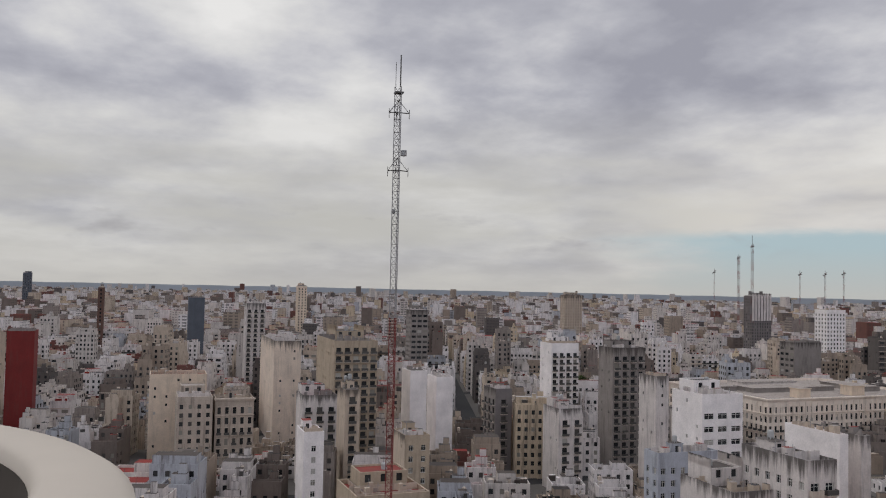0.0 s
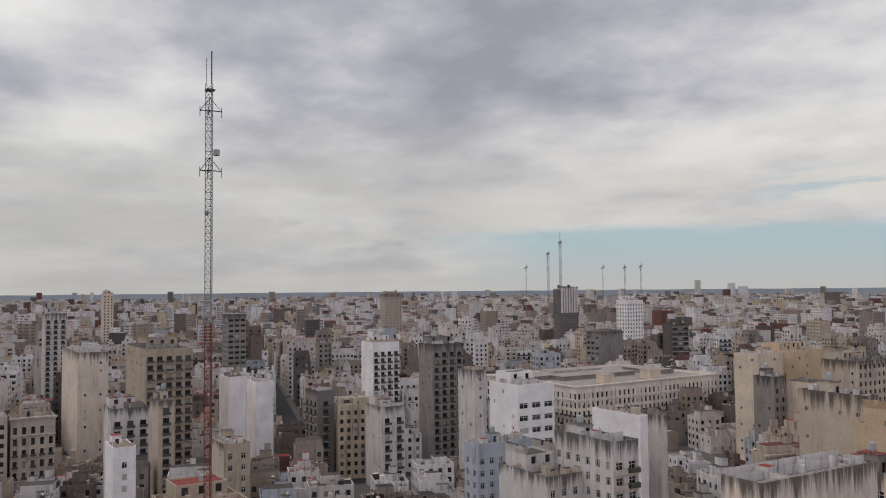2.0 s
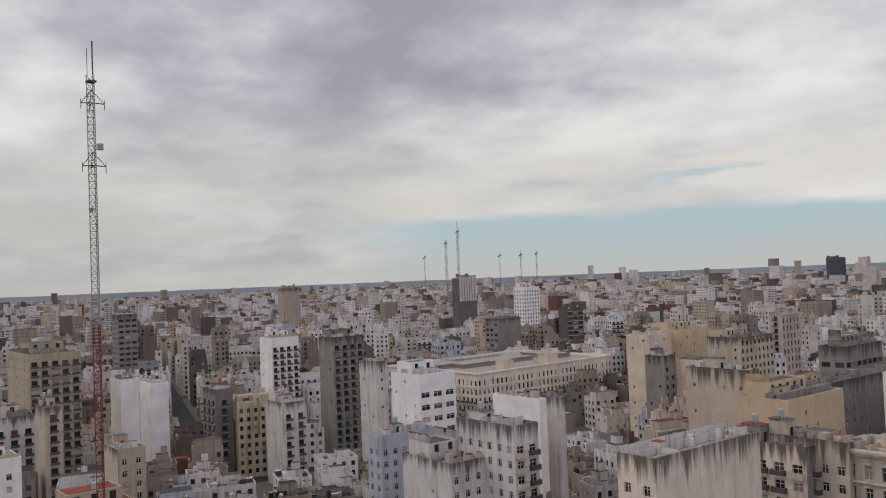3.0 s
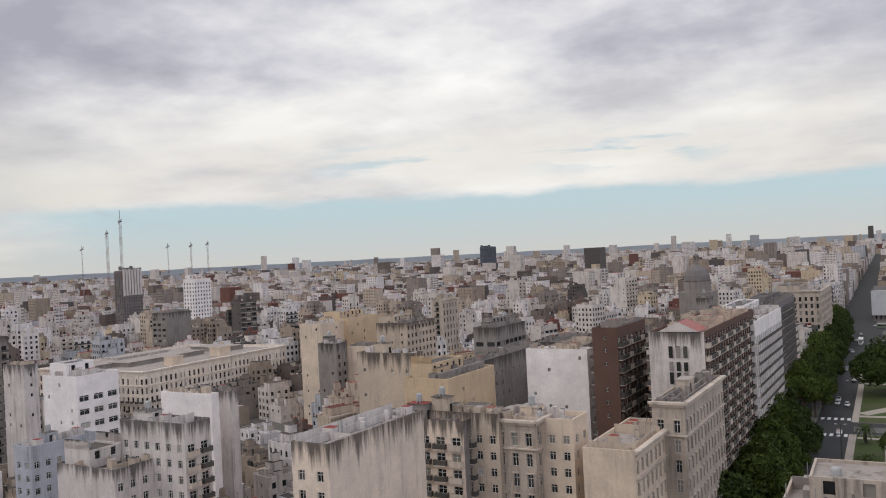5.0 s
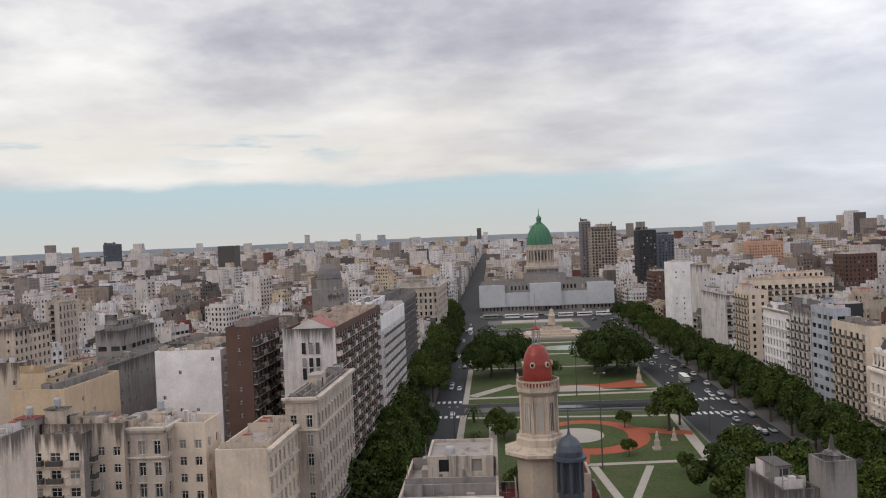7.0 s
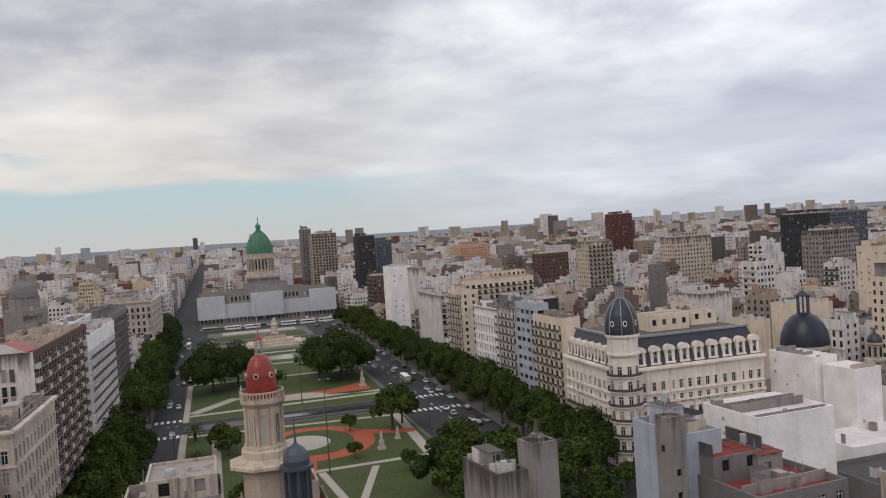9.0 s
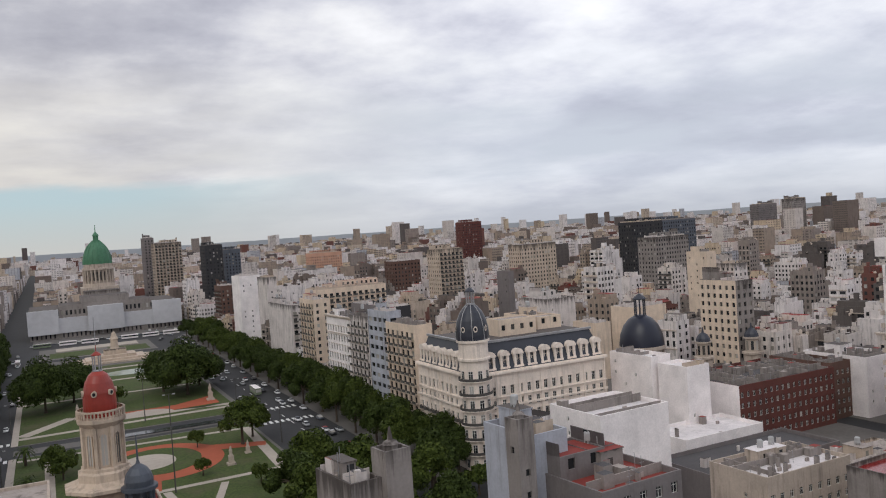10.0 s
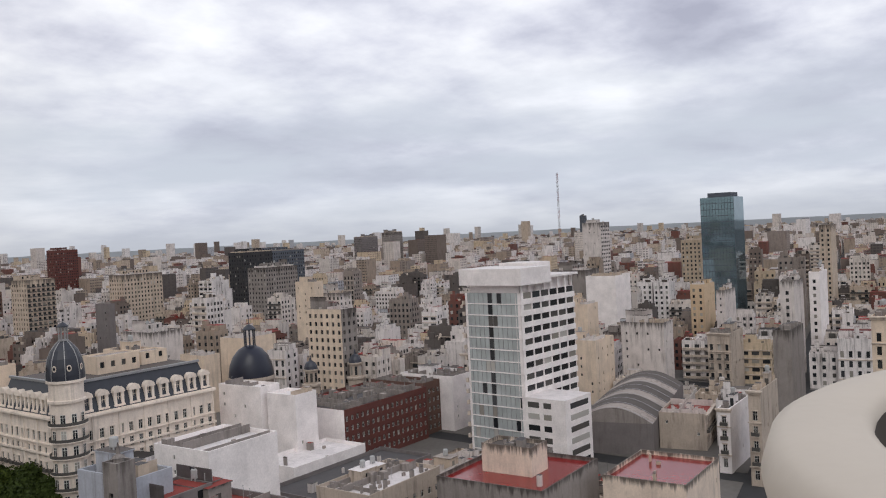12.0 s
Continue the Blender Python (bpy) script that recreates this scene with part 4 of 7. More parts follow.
house(-116.0, 114.0, 88, 6.5, 17.5, 36.0, "win", "balc", "white", "grey", "white apartment block with red-edged balconies", 28.9, True, gable="white", huts=1)
house(-168.9, 120.6, 88, 16.7, 6.0, 27.0, "win", "win", "blue", "grey", "pale blue house with a cluttered roof", 18.7, True, huts=1)
house(-136.1, 142.4, 88, 2.3, 9.0, 36.0, "none", "none", "clean", "pale", "slim white party-wall block", 20.4, True, huts=0)
house(-138.4, 150.9, 88, 2.7, 9.0, 35.0, "none", "none", "white", "grey", "white windowless slab house", 22.1, True, huts=0)
house(-125.0, 105.5, 88, 11.1, 16.1, 29.0, "blank", "win", "white", "grey", "white house with a patched roof and red hut", 20.4, True, huts=1)
house(-70.9, 96.5, 88, 25.8, 6.7, 39.0, "win", "none", "stain", "dark", "big cream party wall streaked with black damp", 30.6, True, huts=0)
house(-84.6, 159.2, 88, 22.2, 11.3, 38.0, "blank", "blank", "ochre", "grey", "broad ochre block with few windows", 22.1, True, huts=1)
house(-99.0, 169.9, 88, 4.1, 9.0, 42.0, "blank", "blank", "beige", "grey", "beige stair tower block", 15.3, True, huts=1)
house(-68.1, 133.0, 88, 6.1, 9.0, 35.0, "balc", "balc", "grey", "red", "grimy apartment house with dark balconies", 27.2, True, gable="stain", huts=1)
house(-62.5, 135.8, 88, 5.1, 9.0, 36.0, "win", "win", "beige", "grey", "beige house with paired windows", 27.2, True, huts=1)
house(-56.0, 136.8, 88, 7.1, 9.0, 35.0, "classic", "classic", "stone", "grey", "old pale stone house with long balconies", 27.2, True, huts=1)
house(-49.9, 139.2, 88, 7.3, 9.0, 35.0, "win", "win", "cream", "pale", "cream apartment house with a roof garden", 25.5, True, huts=1)
house(-38.3, 136.0, 88, 26.0, 9.1, 31.0, "none", "classic", "cream", "pale", "cream corner house with bare gable", 23.8, True, gable="cream", huts=0)
house(-33.8, 153.6, 88, 32.4, 6.0, 36.0, "classic", "classic", "stone", "pale", "pale corner house with stacked curved balconies", 25.5, True, huts=1)
house(-55.6, 187.8, 88, 22.0, 6.0, 46.0, "blank", "balc", "brown", "red", "dark brown brick apartment tower", 25.5, True, gable="brown", huts=0)
house(-36.4, 188.3, 88, 60.0, 12.3, 45.0, "none", "balc", "brown", "red", "tall white gable with dark balconies along the avenue", 34.0, True, gable="white", huts=0)
house(-33.4, 242.6, 88, 48.4, 13.1, 42.0, "blank", "balc", "clean", "grey", "white apartment house with stacked balconies", 22.3)
house(-38.1, 331.2, 88, 52.6, 9.7, 40.0, "blank", "balc", "dark", "grey", "grey glass-fronted apartment house", 18.6)
house(-80.5, 430.6, 88, 12.0, 6.0, 36.0, "blank", "band", "grey", "pale", "low broad office block with ribbon windows", 7.4)
house(-32.5, 475.1, 88, 60.0, 22.2, 36.0, "classic", "classic", "stone", "grey", "massive pale stone ministry building", 13.6)
house(-74.6, 211.4, 88, 26.2, 8.9, 38.0, "blank", "win", "white", "grey", "white house with stained party wall", 15.3, True, huts=0)
house(-96.0, 195.1, 88, 44.2, 6.0, 36.0, "none", "blank", "grey", "dark", "long grey party wall under dark roofs", 13.6, True, huts=0)
house(-88.7, 243.4, 88, 25.8, 11.3, 36.0, "blank", "band", "grey", "grey", "stepped apartment house with dark green terraces", 8.7, huts=0)
house(-65.6, 195.8, 88, 5.1, 9.0, 40.0, "blank", "blank", "clean", "grey", "white blank party-wall slab", 18.7, True, huts=0)
house(-113.8, 249.1, 88, 23.0, 8.3, 40.0, "band", "band", "grey", "pale", "terraced flats with yellow awnings", 8.7)
house(-197.8, 370.5, 88, 15.5, 6.3, 42.1, "balc", "classic", "stone", "grey", "ornate old corner tower house", 14.9)
house(-195.5, 265.8, 88, 15.1, 10.7, 40.1, "blank", "blank", "cream", "grey", "cream stepped apartment block", 13.6, huts=0)
house(-192.6, 280.2, 88, 21.2, 15.1, 40.8, "blank", "blank", "ochre", "pale", "ochre apartment block with pale roof", 13.6)
house(-163.0, 275.4, 88, 21.6, 13.9, 39.2, "blank", "win", "beige", "pale", "beige apartment block with pale roof", 16.1)
house(-168.1, 236.3, 88, 6.1, 7.9, 36.0, "blank", "win", "grey", "grey", "narrow grey house with blue-grey side", 14.9)
house(-159.2, 242.4, 88, 5.9, 8.7, 34.4, "none", "blank", "cream", "grey", "cream blank party-wall slab", 13.6, huts=0)
house(-455.0, 464.2, 88, 16.7, 11.5, 55.3, "win", "win", "clean", "red", "tall white apartment tower with red tank room", 27.3)
house(-639.3, 560.2, 88, 22.6, 11.7, 63.6, "win", "win", "dark", "grey", "dark striped tower block with vertical white piers", 12.4)
house(-375.8, 359.4, 88, 19.3, 11.7, 38.2, "band", "none", "grey", "dark", "low office with dark glass wall", 11.2, huts=0)
house(101.8, 489.5, 4, 12.9, 11.5, 43.4, "blank", "blank", "clean", "pale", "tall white party-wall tower", 22.3, huts=0)
house(109.5, 457.1, 4, 5.7, 11.3, 43.0, "blank", "blank", "white", "pale", "slim white party wall tower", 18.6, huts=0)
house(103.5, 386.4, 4, 6.5, 35.0, 32.3, "blank", "balc", "white", "grey", "white stained house over the avenue trees", 16.1)
house(103.3, 350.1, 4, 7.5, 11.7, 36.8, "balc", "win", "cream", "red", "cream apartment tower with red tiled loggia", 21.1)
house(101.7, 298.1, 4, 7.1, 24.0, 33.1, "classic", "blank", "clean", "dark", "white mansard house with dark slate roof", 17.4, gable="clean")
house(102.7, 281.9, 4, 4.1, 17.5, 34.2, "balc", "blank", "dark", "grey", "dark glass apartment house front", 16.1, gable="white")
house(101.8, 260.8, 4, 5.3, 15.3, 37.6, "band", "band", "blue", "grey", "blue-green glass office house", 18.6)
house(102.8, 241.0, 4, 6.5, 20.4, 34.4, "balc", "blank", "cream", "pale", "cream apartment block beside a bare gable", 21.1, gable="cream", huts=0)
house(120.8, 402.3, 4, 38.0, 11.1, 37.2, "win", "balc", "cream", "red", "long cream block with red terrace parapets", 5.0)
house(121.5, 306.8, 4, 8.9, 39.0, 34.3, "none", "none", "black", "dark", "black flat-roofed apartment block", 6.2, gable="dark", huts=0)
house(93.8, 895.1, 4, 9.5, 12.1, 72.3, "win", "win", "dark", "dark", "dark slender far tower", 16.1)
house(97.6, 844.4, 4, 25.2, 11.7, 66.3, "balc", "balc", "beige", "grey", "beige and grey apartment tower with balconies", 18.6)
house(127.8, 749.2, 4, 15.5, 12.1, 61.5, "win", "win", "black", "dark", "dark steel and glass tower", 22.3)
house(151.8, 785.5, 4, 14.5, 12.1, 56.1, "win", "win", "steel", "dark", "second dark glass tower block", 18.6)
house(113.2, 609.6, 4, 9.5, 18.5, 32.5, "balc", "win", "brown", "grey", "narrow brown house with pointed top", 18.6)
house(256.8, 862.6, 4, 34.2, 12.5, 44.5, "win", "win", "salmon", "grey", "salmon-coloured far apartment block", 12.4)
house(452.1, 892.0, 4, 26.6, 11.3, 67.0, "win", "dense", "brick", "grey", "white and dark red striped tower", 17.4)
house(238.2, 506.8, 4, 18.3, 11.7, 49.1, "win", "balc", "beige", "grey", "brown and cream apartment tower", 21.1)
house(316.9, 532.9, 4, 31.8, 11.5, 46.9, "win", "win", "beige", "grey", "broad beige apartment slab", 13.6)
house(240.3, 593.2, 4, 22.6, 11.7, 40.0, "win", "win", "brown", "grey", "dark brown brick apartment block", 16.1, huts=0)
house(213.5, 373.3, 4, 3.3, 7.3, 39.2, "blank", "blank", "dark", "grey", "dark tower with party wall", 12.4, huts=0)
house(402.5, 510.4, 4, 29.8, 11.5, 57.6, "win", "win", "black", "dark", "black roofed office block", 7.4)
house(447.8, 538.1, 4, 43.4, 11.1, 56.8, "win", "win", "steel", "dark", "wide dark glass office slab", 16.1)
house(357.3, 431.2, 4, 29.0, 11.7, 48.0, "win", "dense", "grey", "grey", "grey apartment slab with fine window grid", 16.1)
house(167.4, 214.4, 4, 13.7, 11.1, 34.9, "none", "none", "cream", "grey", "cream party wall behind the dome", 14.9, huts=0, away=1.27)
house(151.8, 213.6, 4, 5.9, 11.1, 31.7, "none", "none", "cream", "grey", "cream end wall of the block", 16.1, huts=0, away=1.27)
house(160.3, 253.6, 4, 12.3, 11.3, 36.2, "blank", "blank", "white", "grey", "white stained house with balustrade", 9.9, away=1.2)
house(136.0, 223.9, 4, 7.9, 11.3, 34.9, "blank", "blank", "cream", "pale", "cream rooms on a roof", 9.9)
house(285.3, 308.2, 4, 6.3, 8.9, 44.0, "blank", "blank", "cream", "grey", "cream tower with side wall", 16.1)
house(301.1, 307.0, 4, 9.1, 11.3, 37.0, "win", "win", "white", "grey", "white apartment tower with windows", 12.4)
house(210.2, 214.1, 4, 8.3, 11.3, 39.6, "win", "win", "grey", "red", "grey stone house with red roof hut", 16.1, gable="cream")
house(120.5, 149.5, 4, 5.9, 9.5, 32.6, "blank", "blank", "clean", "white", "white building with stepped roof and red pipes", 17.0, True, huts=0, away=1.22)
house(97.5, 137.6, 4, 18.3, 11.5, 25.0, "blank", "none", "clean", "white", "big plain white new building", 18.7, True, huts=0)
house(122.3, 140.1, 4, 6.7, 6.0, 31.2, "none", "blank", "clean", "white", "white lift tower with small openings", 17.0, True, huts=0, away=1.22)
house(267.1, 147.3, 4, 9.3, 6.3, 36.7, "blank", "blank", "cream", "grey", "cream block with slit windows", 12.4, away=1.2)
house(230.4, 124.8, 4, 14.1, 9.3, 29.4, "blank", "blank", "cream", "pale", "beige slab with upright slit windows", 19.8, away=1.17)
house(252.8, 120.4, 4, 9.5, 9.0, 29.2, "win", "balc", "grey", "pale", "grey stained apartment house", 13.6, away=1.25)
house(228.5, 101.5, 4, 7.7, 9.0, 35.8, "blank", "blank", "white", "grey", "white block with tall flue-like piers", 18.6, away=1.3)
house(307.6, 119.5, 274, 8.5, 12.0, 22.5, "blank", "classic", "stone", "dark", "long pale stone office house", 12.4)
house(248.3, 77.1, 274, 4.9, 12.0, 32.1, "none", "none", "grey", "dark", "dark bare party wall", 14.9, huts=0)
house(389.0, 158.5, 274, 6.5, 12.0, 34.1, "win", "win", "ochre", "grey", "yellow apartment house with windows", 12.4)
house(374.5, 140.6, 274, 3.9, 12.0, 32.6, "blank", "blank", "white", "grey", "white slab beside the glass tower", 12.4)
house(383.3, 194.8, 4, 19.7, 11.1, 39.0, "none", "none", "clean", "pale", "plain white windowless far block", 9.9, huts=0)
house(393.9, 217.6, 4, 18.3, 11.3, 41.4, "blank", "band", "grey", "dark", "grey office with ribbon windows", 8.7)
house(344.8, 103.5, 274, 5.3, 12.0, 38.7, "win", "win", "white", "grey", "white house with plain front", 13.6)
house(367.0, 98.4, 274, 4.1, 12.0, 41.1, "win", "dense", "clean", "grey", "white tower with small square windows", 19.8)
house(542.6, 138.3, 274, 6.5, 12.0, 58.0, "win", "win", "beige", "grey", "tall brown apartment tower with roof mast", 18.6)
house(619.6, 325.7, 4, 17.5, 11.3, 66.8, "blank", "band", "white", "grey", "white far tower with balconies", 12.4)
house(553.8, 230.8, 274, 13.7, 12.0, 51.4, "win", "win", "tan", "grey", "broad tan apartment block", 12.4)
house(1008.7, 970.8, 4, 43.0, 11.1, 64.7, "win", "win", "dark", "grey", "far grey apartment tower block", 9.9)
house(967.0, 868.8, 4, 31.2, 11.3, 69.5, "win", "win", "grey", "grey", "far twin-topped grey tower block", 9.9)
house(2191.2, 1203.5, 4, 15.5, 10.7, 93.9, "win", "win", "steel", "grey", "far slender blue-grey tower", 18.6)
house(244.9, 50.4, 274, 3.5, 12.0, 37.1, "blank", "classic", "cream", "red", "cream corner house with red mansard", 12.4)
house(203.4, 69.6, 274, 2.9, 12.0, 23.3, "win", "classic", "stone", "pale", "old corner house with stone bays", 22.1, True, gable="stone", huts=1)
house(210.3, 79.9, 274, 3.1, 12.0, 16.7, "blank", "classic", "clean", "dark", "white old house with dark mansard roof", 20.4, True, huts=1)
house(166, 170, 2, 38, 25, 16.5, "none", "dense", "brick", "dark", "red brick warehouse with white party wall and window grid", 16, True, gable="clean", huts=0)
house(205.5, 174, 2, 9, 22, 17.0, "none", "dense", "brown", "grey", "dark brick block with recessed windows", 15, True, huts=0)
house(214.8, 169, 2, 14, 22, 18.0, "none", "blank", "clean", "grey", "white party-wall block beside the brick house", 15, True, huts=1)
house(126, 139, 2, 42, 17, 7.5, "none", "none", "dark", "dark", "low hall with a black flat roof", 3, False, huts=0, bare=True)
house(136, 157.5, 2, 26, 10, 9.5, "none", "blank", "clean", "white", "low white annex with a pale roof", 4, False, huts=0, bare=True)
house(122, 119, 2, 24, 15, 12.5, "blank", "win", "stone", "white", "low cream house with a pale cluttered roof", 6, True, huts=2)
house(150, 116, 2, 22, 12, 9.0, "blank", "win", "beige", "pale", "low beige house behind the yard", 6, False, huts=1)
house(228, 90, 12, 18, 9, 10.5, "blank", "classic", "stone", "red", "low cream house beside the hall", 9, True, huts=0)
house(132.0, 84.0, 4, 25.0, 24.0, 16.0, "none", "none", "grey", "wet", "low grey house with a wet red roof", 6, True, huts=0, bare=True)
house(151.0, 64.0, 4, 21.0, 17.0, 15.0, "none", "blank", "stain", "wet", "low stained house with a wet red roof terrace", 8, True, huts=0, bare=True)
house(141.0, 92.0, 4, 7.0, 8.0, 21.0, "blank", "blank", "stain", "grey", "stained old lift house above the red roofs", 6, True, huts=0)
house(160.0, 104.0, 4, 10.0, 9.0, 13.0, "none", "none", "grey", "wet", "small grey house with a bright red roof", 4, False, huts=0, bare=True)
house(-805.2, 1720.9, 88, 60.0, 11.1, 73.8, "win", "win", "steel", "grey", "pair of dark far towers", 16.1)
house(-882.4, 177.0, 88, 9.7, 11.3, 63.6, "win", "win", "cream", "grey", "tall cream apartment slab", 16.1)
house(-699.9, -14.0, 88, 4.5, 12.0, 59.6, "win", "win", "brown", "grey", "dark brown apartment tower far", 12.4)
house(-784.4, 441.3, 88, 20.0, 11.3, 60.0, "win", "win", "beige", "grey", "beige far apartment block", 6.2)
house(-634.8, 48.2, 88, 11.3, 11.9, 54.0, "none", "none", "steel", "dark", "dark blue glass block", 12.4, huts=0)
house(-491.7, 169.3, 88, 10.9, 11.5, 51.0, "win", "band", "grey", "pale", "glass fronted tower with pale frame", 14.9)
house(-514.9, 72.5, 88, 11.5, 12.3, 53.2, "win", "balc", "white", "grey", "white tower with balconies", 12.4)
house(-1792.0, -169.8, 88, 14.9, 12.0, 76.8, "win", "win", "steel", "grey", "far pair of glass towers", 16.1)
house(-377.5, -40.6, 88, 10.1, 12.0, 44.0, "none", "none", "red", "red", "dark red painted party wall", 14.9, huts=0)



# ---- landmark: domed old apartment palace on the square ----
def dormer_data():
    if "dormer" not in KEEP:
        b = Mesh([PAINT["ivory"], M_SLATE, M_SLATE])
        b.box((-1.35, -0.55, 0), (-0.6, 2.6, 3.4))
        b.box((0.6, -0.55, 0), (1.35, 2.6, 3.4))
        b.box((-0.6, -0.05, 0.5), (0.6, 2.6, 3.4), 1)
        b.box((-1.5, -0.75, 0), (1.5, 0.0, 0.5))
        b.box((-0.05, -0.12, 0.5), (0.05, -0.05, 3.3))
        b.box((-0.6, -0.12, 2.2), (0.6, -0.05, 2.3))
        n = 8
        arc = [(1.6 * math.cos(math.pi * k / n), 3.4 + 1.5 * math.sin(math.pi * k / n)) for k in range(n + 1)]
        b.face([(x, -0.75, z) for x, z in reversed(arc)], 0)
        for (xa, za), (xb, zb) in zip(arc, arc[1:]):
            b.face([(xa, -0.75, za), (xa, 2.8, za), (xb, 2.8, zb), (xb, -0.75, zb)], 0)
        b.face([(-1.6, -0.75, 3.4), (-1.6, 2.8, 3.4), (1.6, 2.8, 3.4), (1.6, -0.75, 3.4)], 0)
        KEEP["dormer"] = b.data("dormer")
    return KEEP["dormer"]


def lantern(b, c, r, h, m_wall, m_top, cols=8):
    """Small open turret on a dome: ring of posts, cap and finial."""
    b.lathe(c, [(r * 1.25, 0), (r * 1.25, 0.25 * r)], 12, m_wall)
    for k in range(cols):
        a = 2 * math.pi * k / cols
        p = (c[0] + r * math.cos(a), c[1] + r * math.sin(a))
        b.bar((*p, c[2] + 0.2 * r), (*p, c[2] + h * 0.55), 0.16 * r, m_wall)
    b.lathe((c[0], c[1], c[2] + h * 0.55), [(r * 1.3, 0), (r * 1.3, 0.2 * r), (r * 1.0, 0.5 * r), (r * 0.5, 0.9 * r), (r * 0.1, 1.1 * r)], 12, m_top)
    b.bar((c[0], c[1], c[2] + h * 0.6), (c[0], c[1], c[2] + h), 0.09 * r, m_top)


def domed_palace():
    rnd = random.Random(77)
    x, y, w, d = 97.5, 192.5, 42.0, 33.0
    remember(x, y, 1, w, d, 36, 34)
    top = empty("palace", pose(x, y, 0, 0, 0, 1), "ornate cream stone palace with slate mansard roof and corner dome", "building")
    b = Mesh([PAINT["ivory"], ROOF["grey"], M_PANE, M_RAIL, PAINT["ivory"]])
    hold = []
    zc = 26.0
    sides = [Side((0, 0), (1, 0)), Side((w, 0), (0, 1)), Side((w, d), (-1, 0)), Side((0, d), (0, -1))]
    for s, l, st in zip(sides, (w, d, w, d), ("classic", "none", "win", "classic")):
        facade(b, s, l, zc, st, rnd, hold if st == "classic" else None)
        for z, o in ((4.6, 0.35), (16.4, 0.5), (25.2, 0.9)):
            s.slab(b, -0.4, z, l + 0.4, z + 0.5, o, 4)
    for s, l in ((sides[0], w), (sides[3], d)):
        n = int(l / 6.2)
        for k in range(n + 1):
            u = l * k / n
            s.slab(b, max(0, u - 0.45), 5.2, min(l, u + 0.45), 16.3, 0.28, 4)
            s.slab(b, max(0, u - 0.35), 17.0, min(l, u + 0.35), 25.1, 0.2, 4)
    b.face([(0, 0, zc), (w, 0, zc), (w, d, zc), (0, d, zc)], 1)
    wall = b.make("wall", top)
    for nm, me, m in hold:
        part(nm, me, wall if nm == "window" else top, m)
    r = Mesh([M_SLATE, ROOF["grey"], M_METAL, PAINT["cream"]])
    lo, hi = [(0.3, 0.3), (w - 0.3, 0.3), (w - 0.3, d - 0.3), (0.3, d - 0.3)], [(2.6, 2.6), (w - 2.6, 2.6), (w - 2.6, d - 2.6), (2.6, d - 2.6)]
    for k in range(4):
        k2 = (k + 1) % 4
        r.face([(*lo[k], zc + 0.004), (*lo[k2], zc + 0.004), (*hi[k2], 33.2), (*hi[k], 33.2)], 0 if k in (0, 3) else 3)
    r.face([(*q, 33.2) for q in hi], 1)
    for a, c in (((2.2, 2.2, 33.2), (w - 2.2, 3.0, 33.8)), ((2.2, 3.0, 33.2), (3.0, d - 2.2, 33.8))):
        r.box(a, c, 2)
    r.make("mansard_roof", top)
    k = 0
    u = 6.0
    while u < w - 1.5:
        part("dormer", dormer_data(), top, sides[0].at(u, zc + 0.2, -1.0))
        u += 4.25
    u = 2.0
    while u < d - 6:
        part("dormer", dormer_data(), top, sides[3].at(u, zc + 0.2, -1.0))
        u += 4.1
    # round bay on the corner, with its dome
    t = Mesh([PAINT["ivory"], PAINT["ivory"], M_PANE, M_RAIL])
    t.lathe((1.8, 1.8, 0), [(3.7, 0), (3.7, 29.5), (4.3, 29.7), (4.3, 30.3), (3.9, 30.4), (3.9, 34.2), (4.4, 34.4), (4.4, 35.0)], 20, 0)
    for z in (5.5, 9.3, 13.1, 16.9, 20.7, 24.5):
        g = Mesh([PAINT["ivory"], M_RAIL])
        g.lathe((1.8, 1.8, z - 0.25), [(3.7, 0), (4.5, 0.02), (4.5, 0.22), (3.7, 0.24)], 20, 0, cap=False)
        g.lathe((1.8, 1.8, z), [(4.44, -0.02), (4.44, 0.7), (4.36, 0.7)], 20, 1, cap=False)
        g.make("bay_balcony", top)
    t.make("corner_bay", top)
    for z in (2.0, 5.9, 9.7, 13.5, 17.3, 21.1, 24.9, 31.1):
        for k in range(-2, 3):
            a = radians(225 + k * 38)
            m = Matrix.Translation((1.8 + 3.74 * math.cos(a), 1.8 + 3.74 * math.sin(a), z)) @ Matrix.Rotation(a + math.pi / 2, 4, "Z")
            part("window", window_data(1.2, 2.2), top, m)
    dm = Mesh([M_SLATE, M_METAL, PAINT["ivory"], M_PANE])
    dm.lathe((1.8, 1.8, 35.0), [(4.2, 0), (4.25, 1.2), (4.1, 3.0), (3.7, 5.0), (2.9, 6.9), (1.8, 8.3), (1.0, 9.0)], 20, 0)
    for k in range(8):
        a = math.pi * k / 4 + 0.3
        pr = [(4.25, 0), (4.3, 1.2), (4.15, 3.0), (3.75, 5.0), (2.95, 6.9), (1.85, 8.3), (1.0, 9.05)]
        for (r0, z0), (r1, z1) in zip(pr, pr[1:]):
            dm.bar((1.8 + r0 * math.cos(a), 1.8 + r0 * math.sin(a), 35 + z0), (1.8 + r1 * math.cos(a), 1.8 + r1 * math.sin(a), 35 + z1), 0.12, 1)
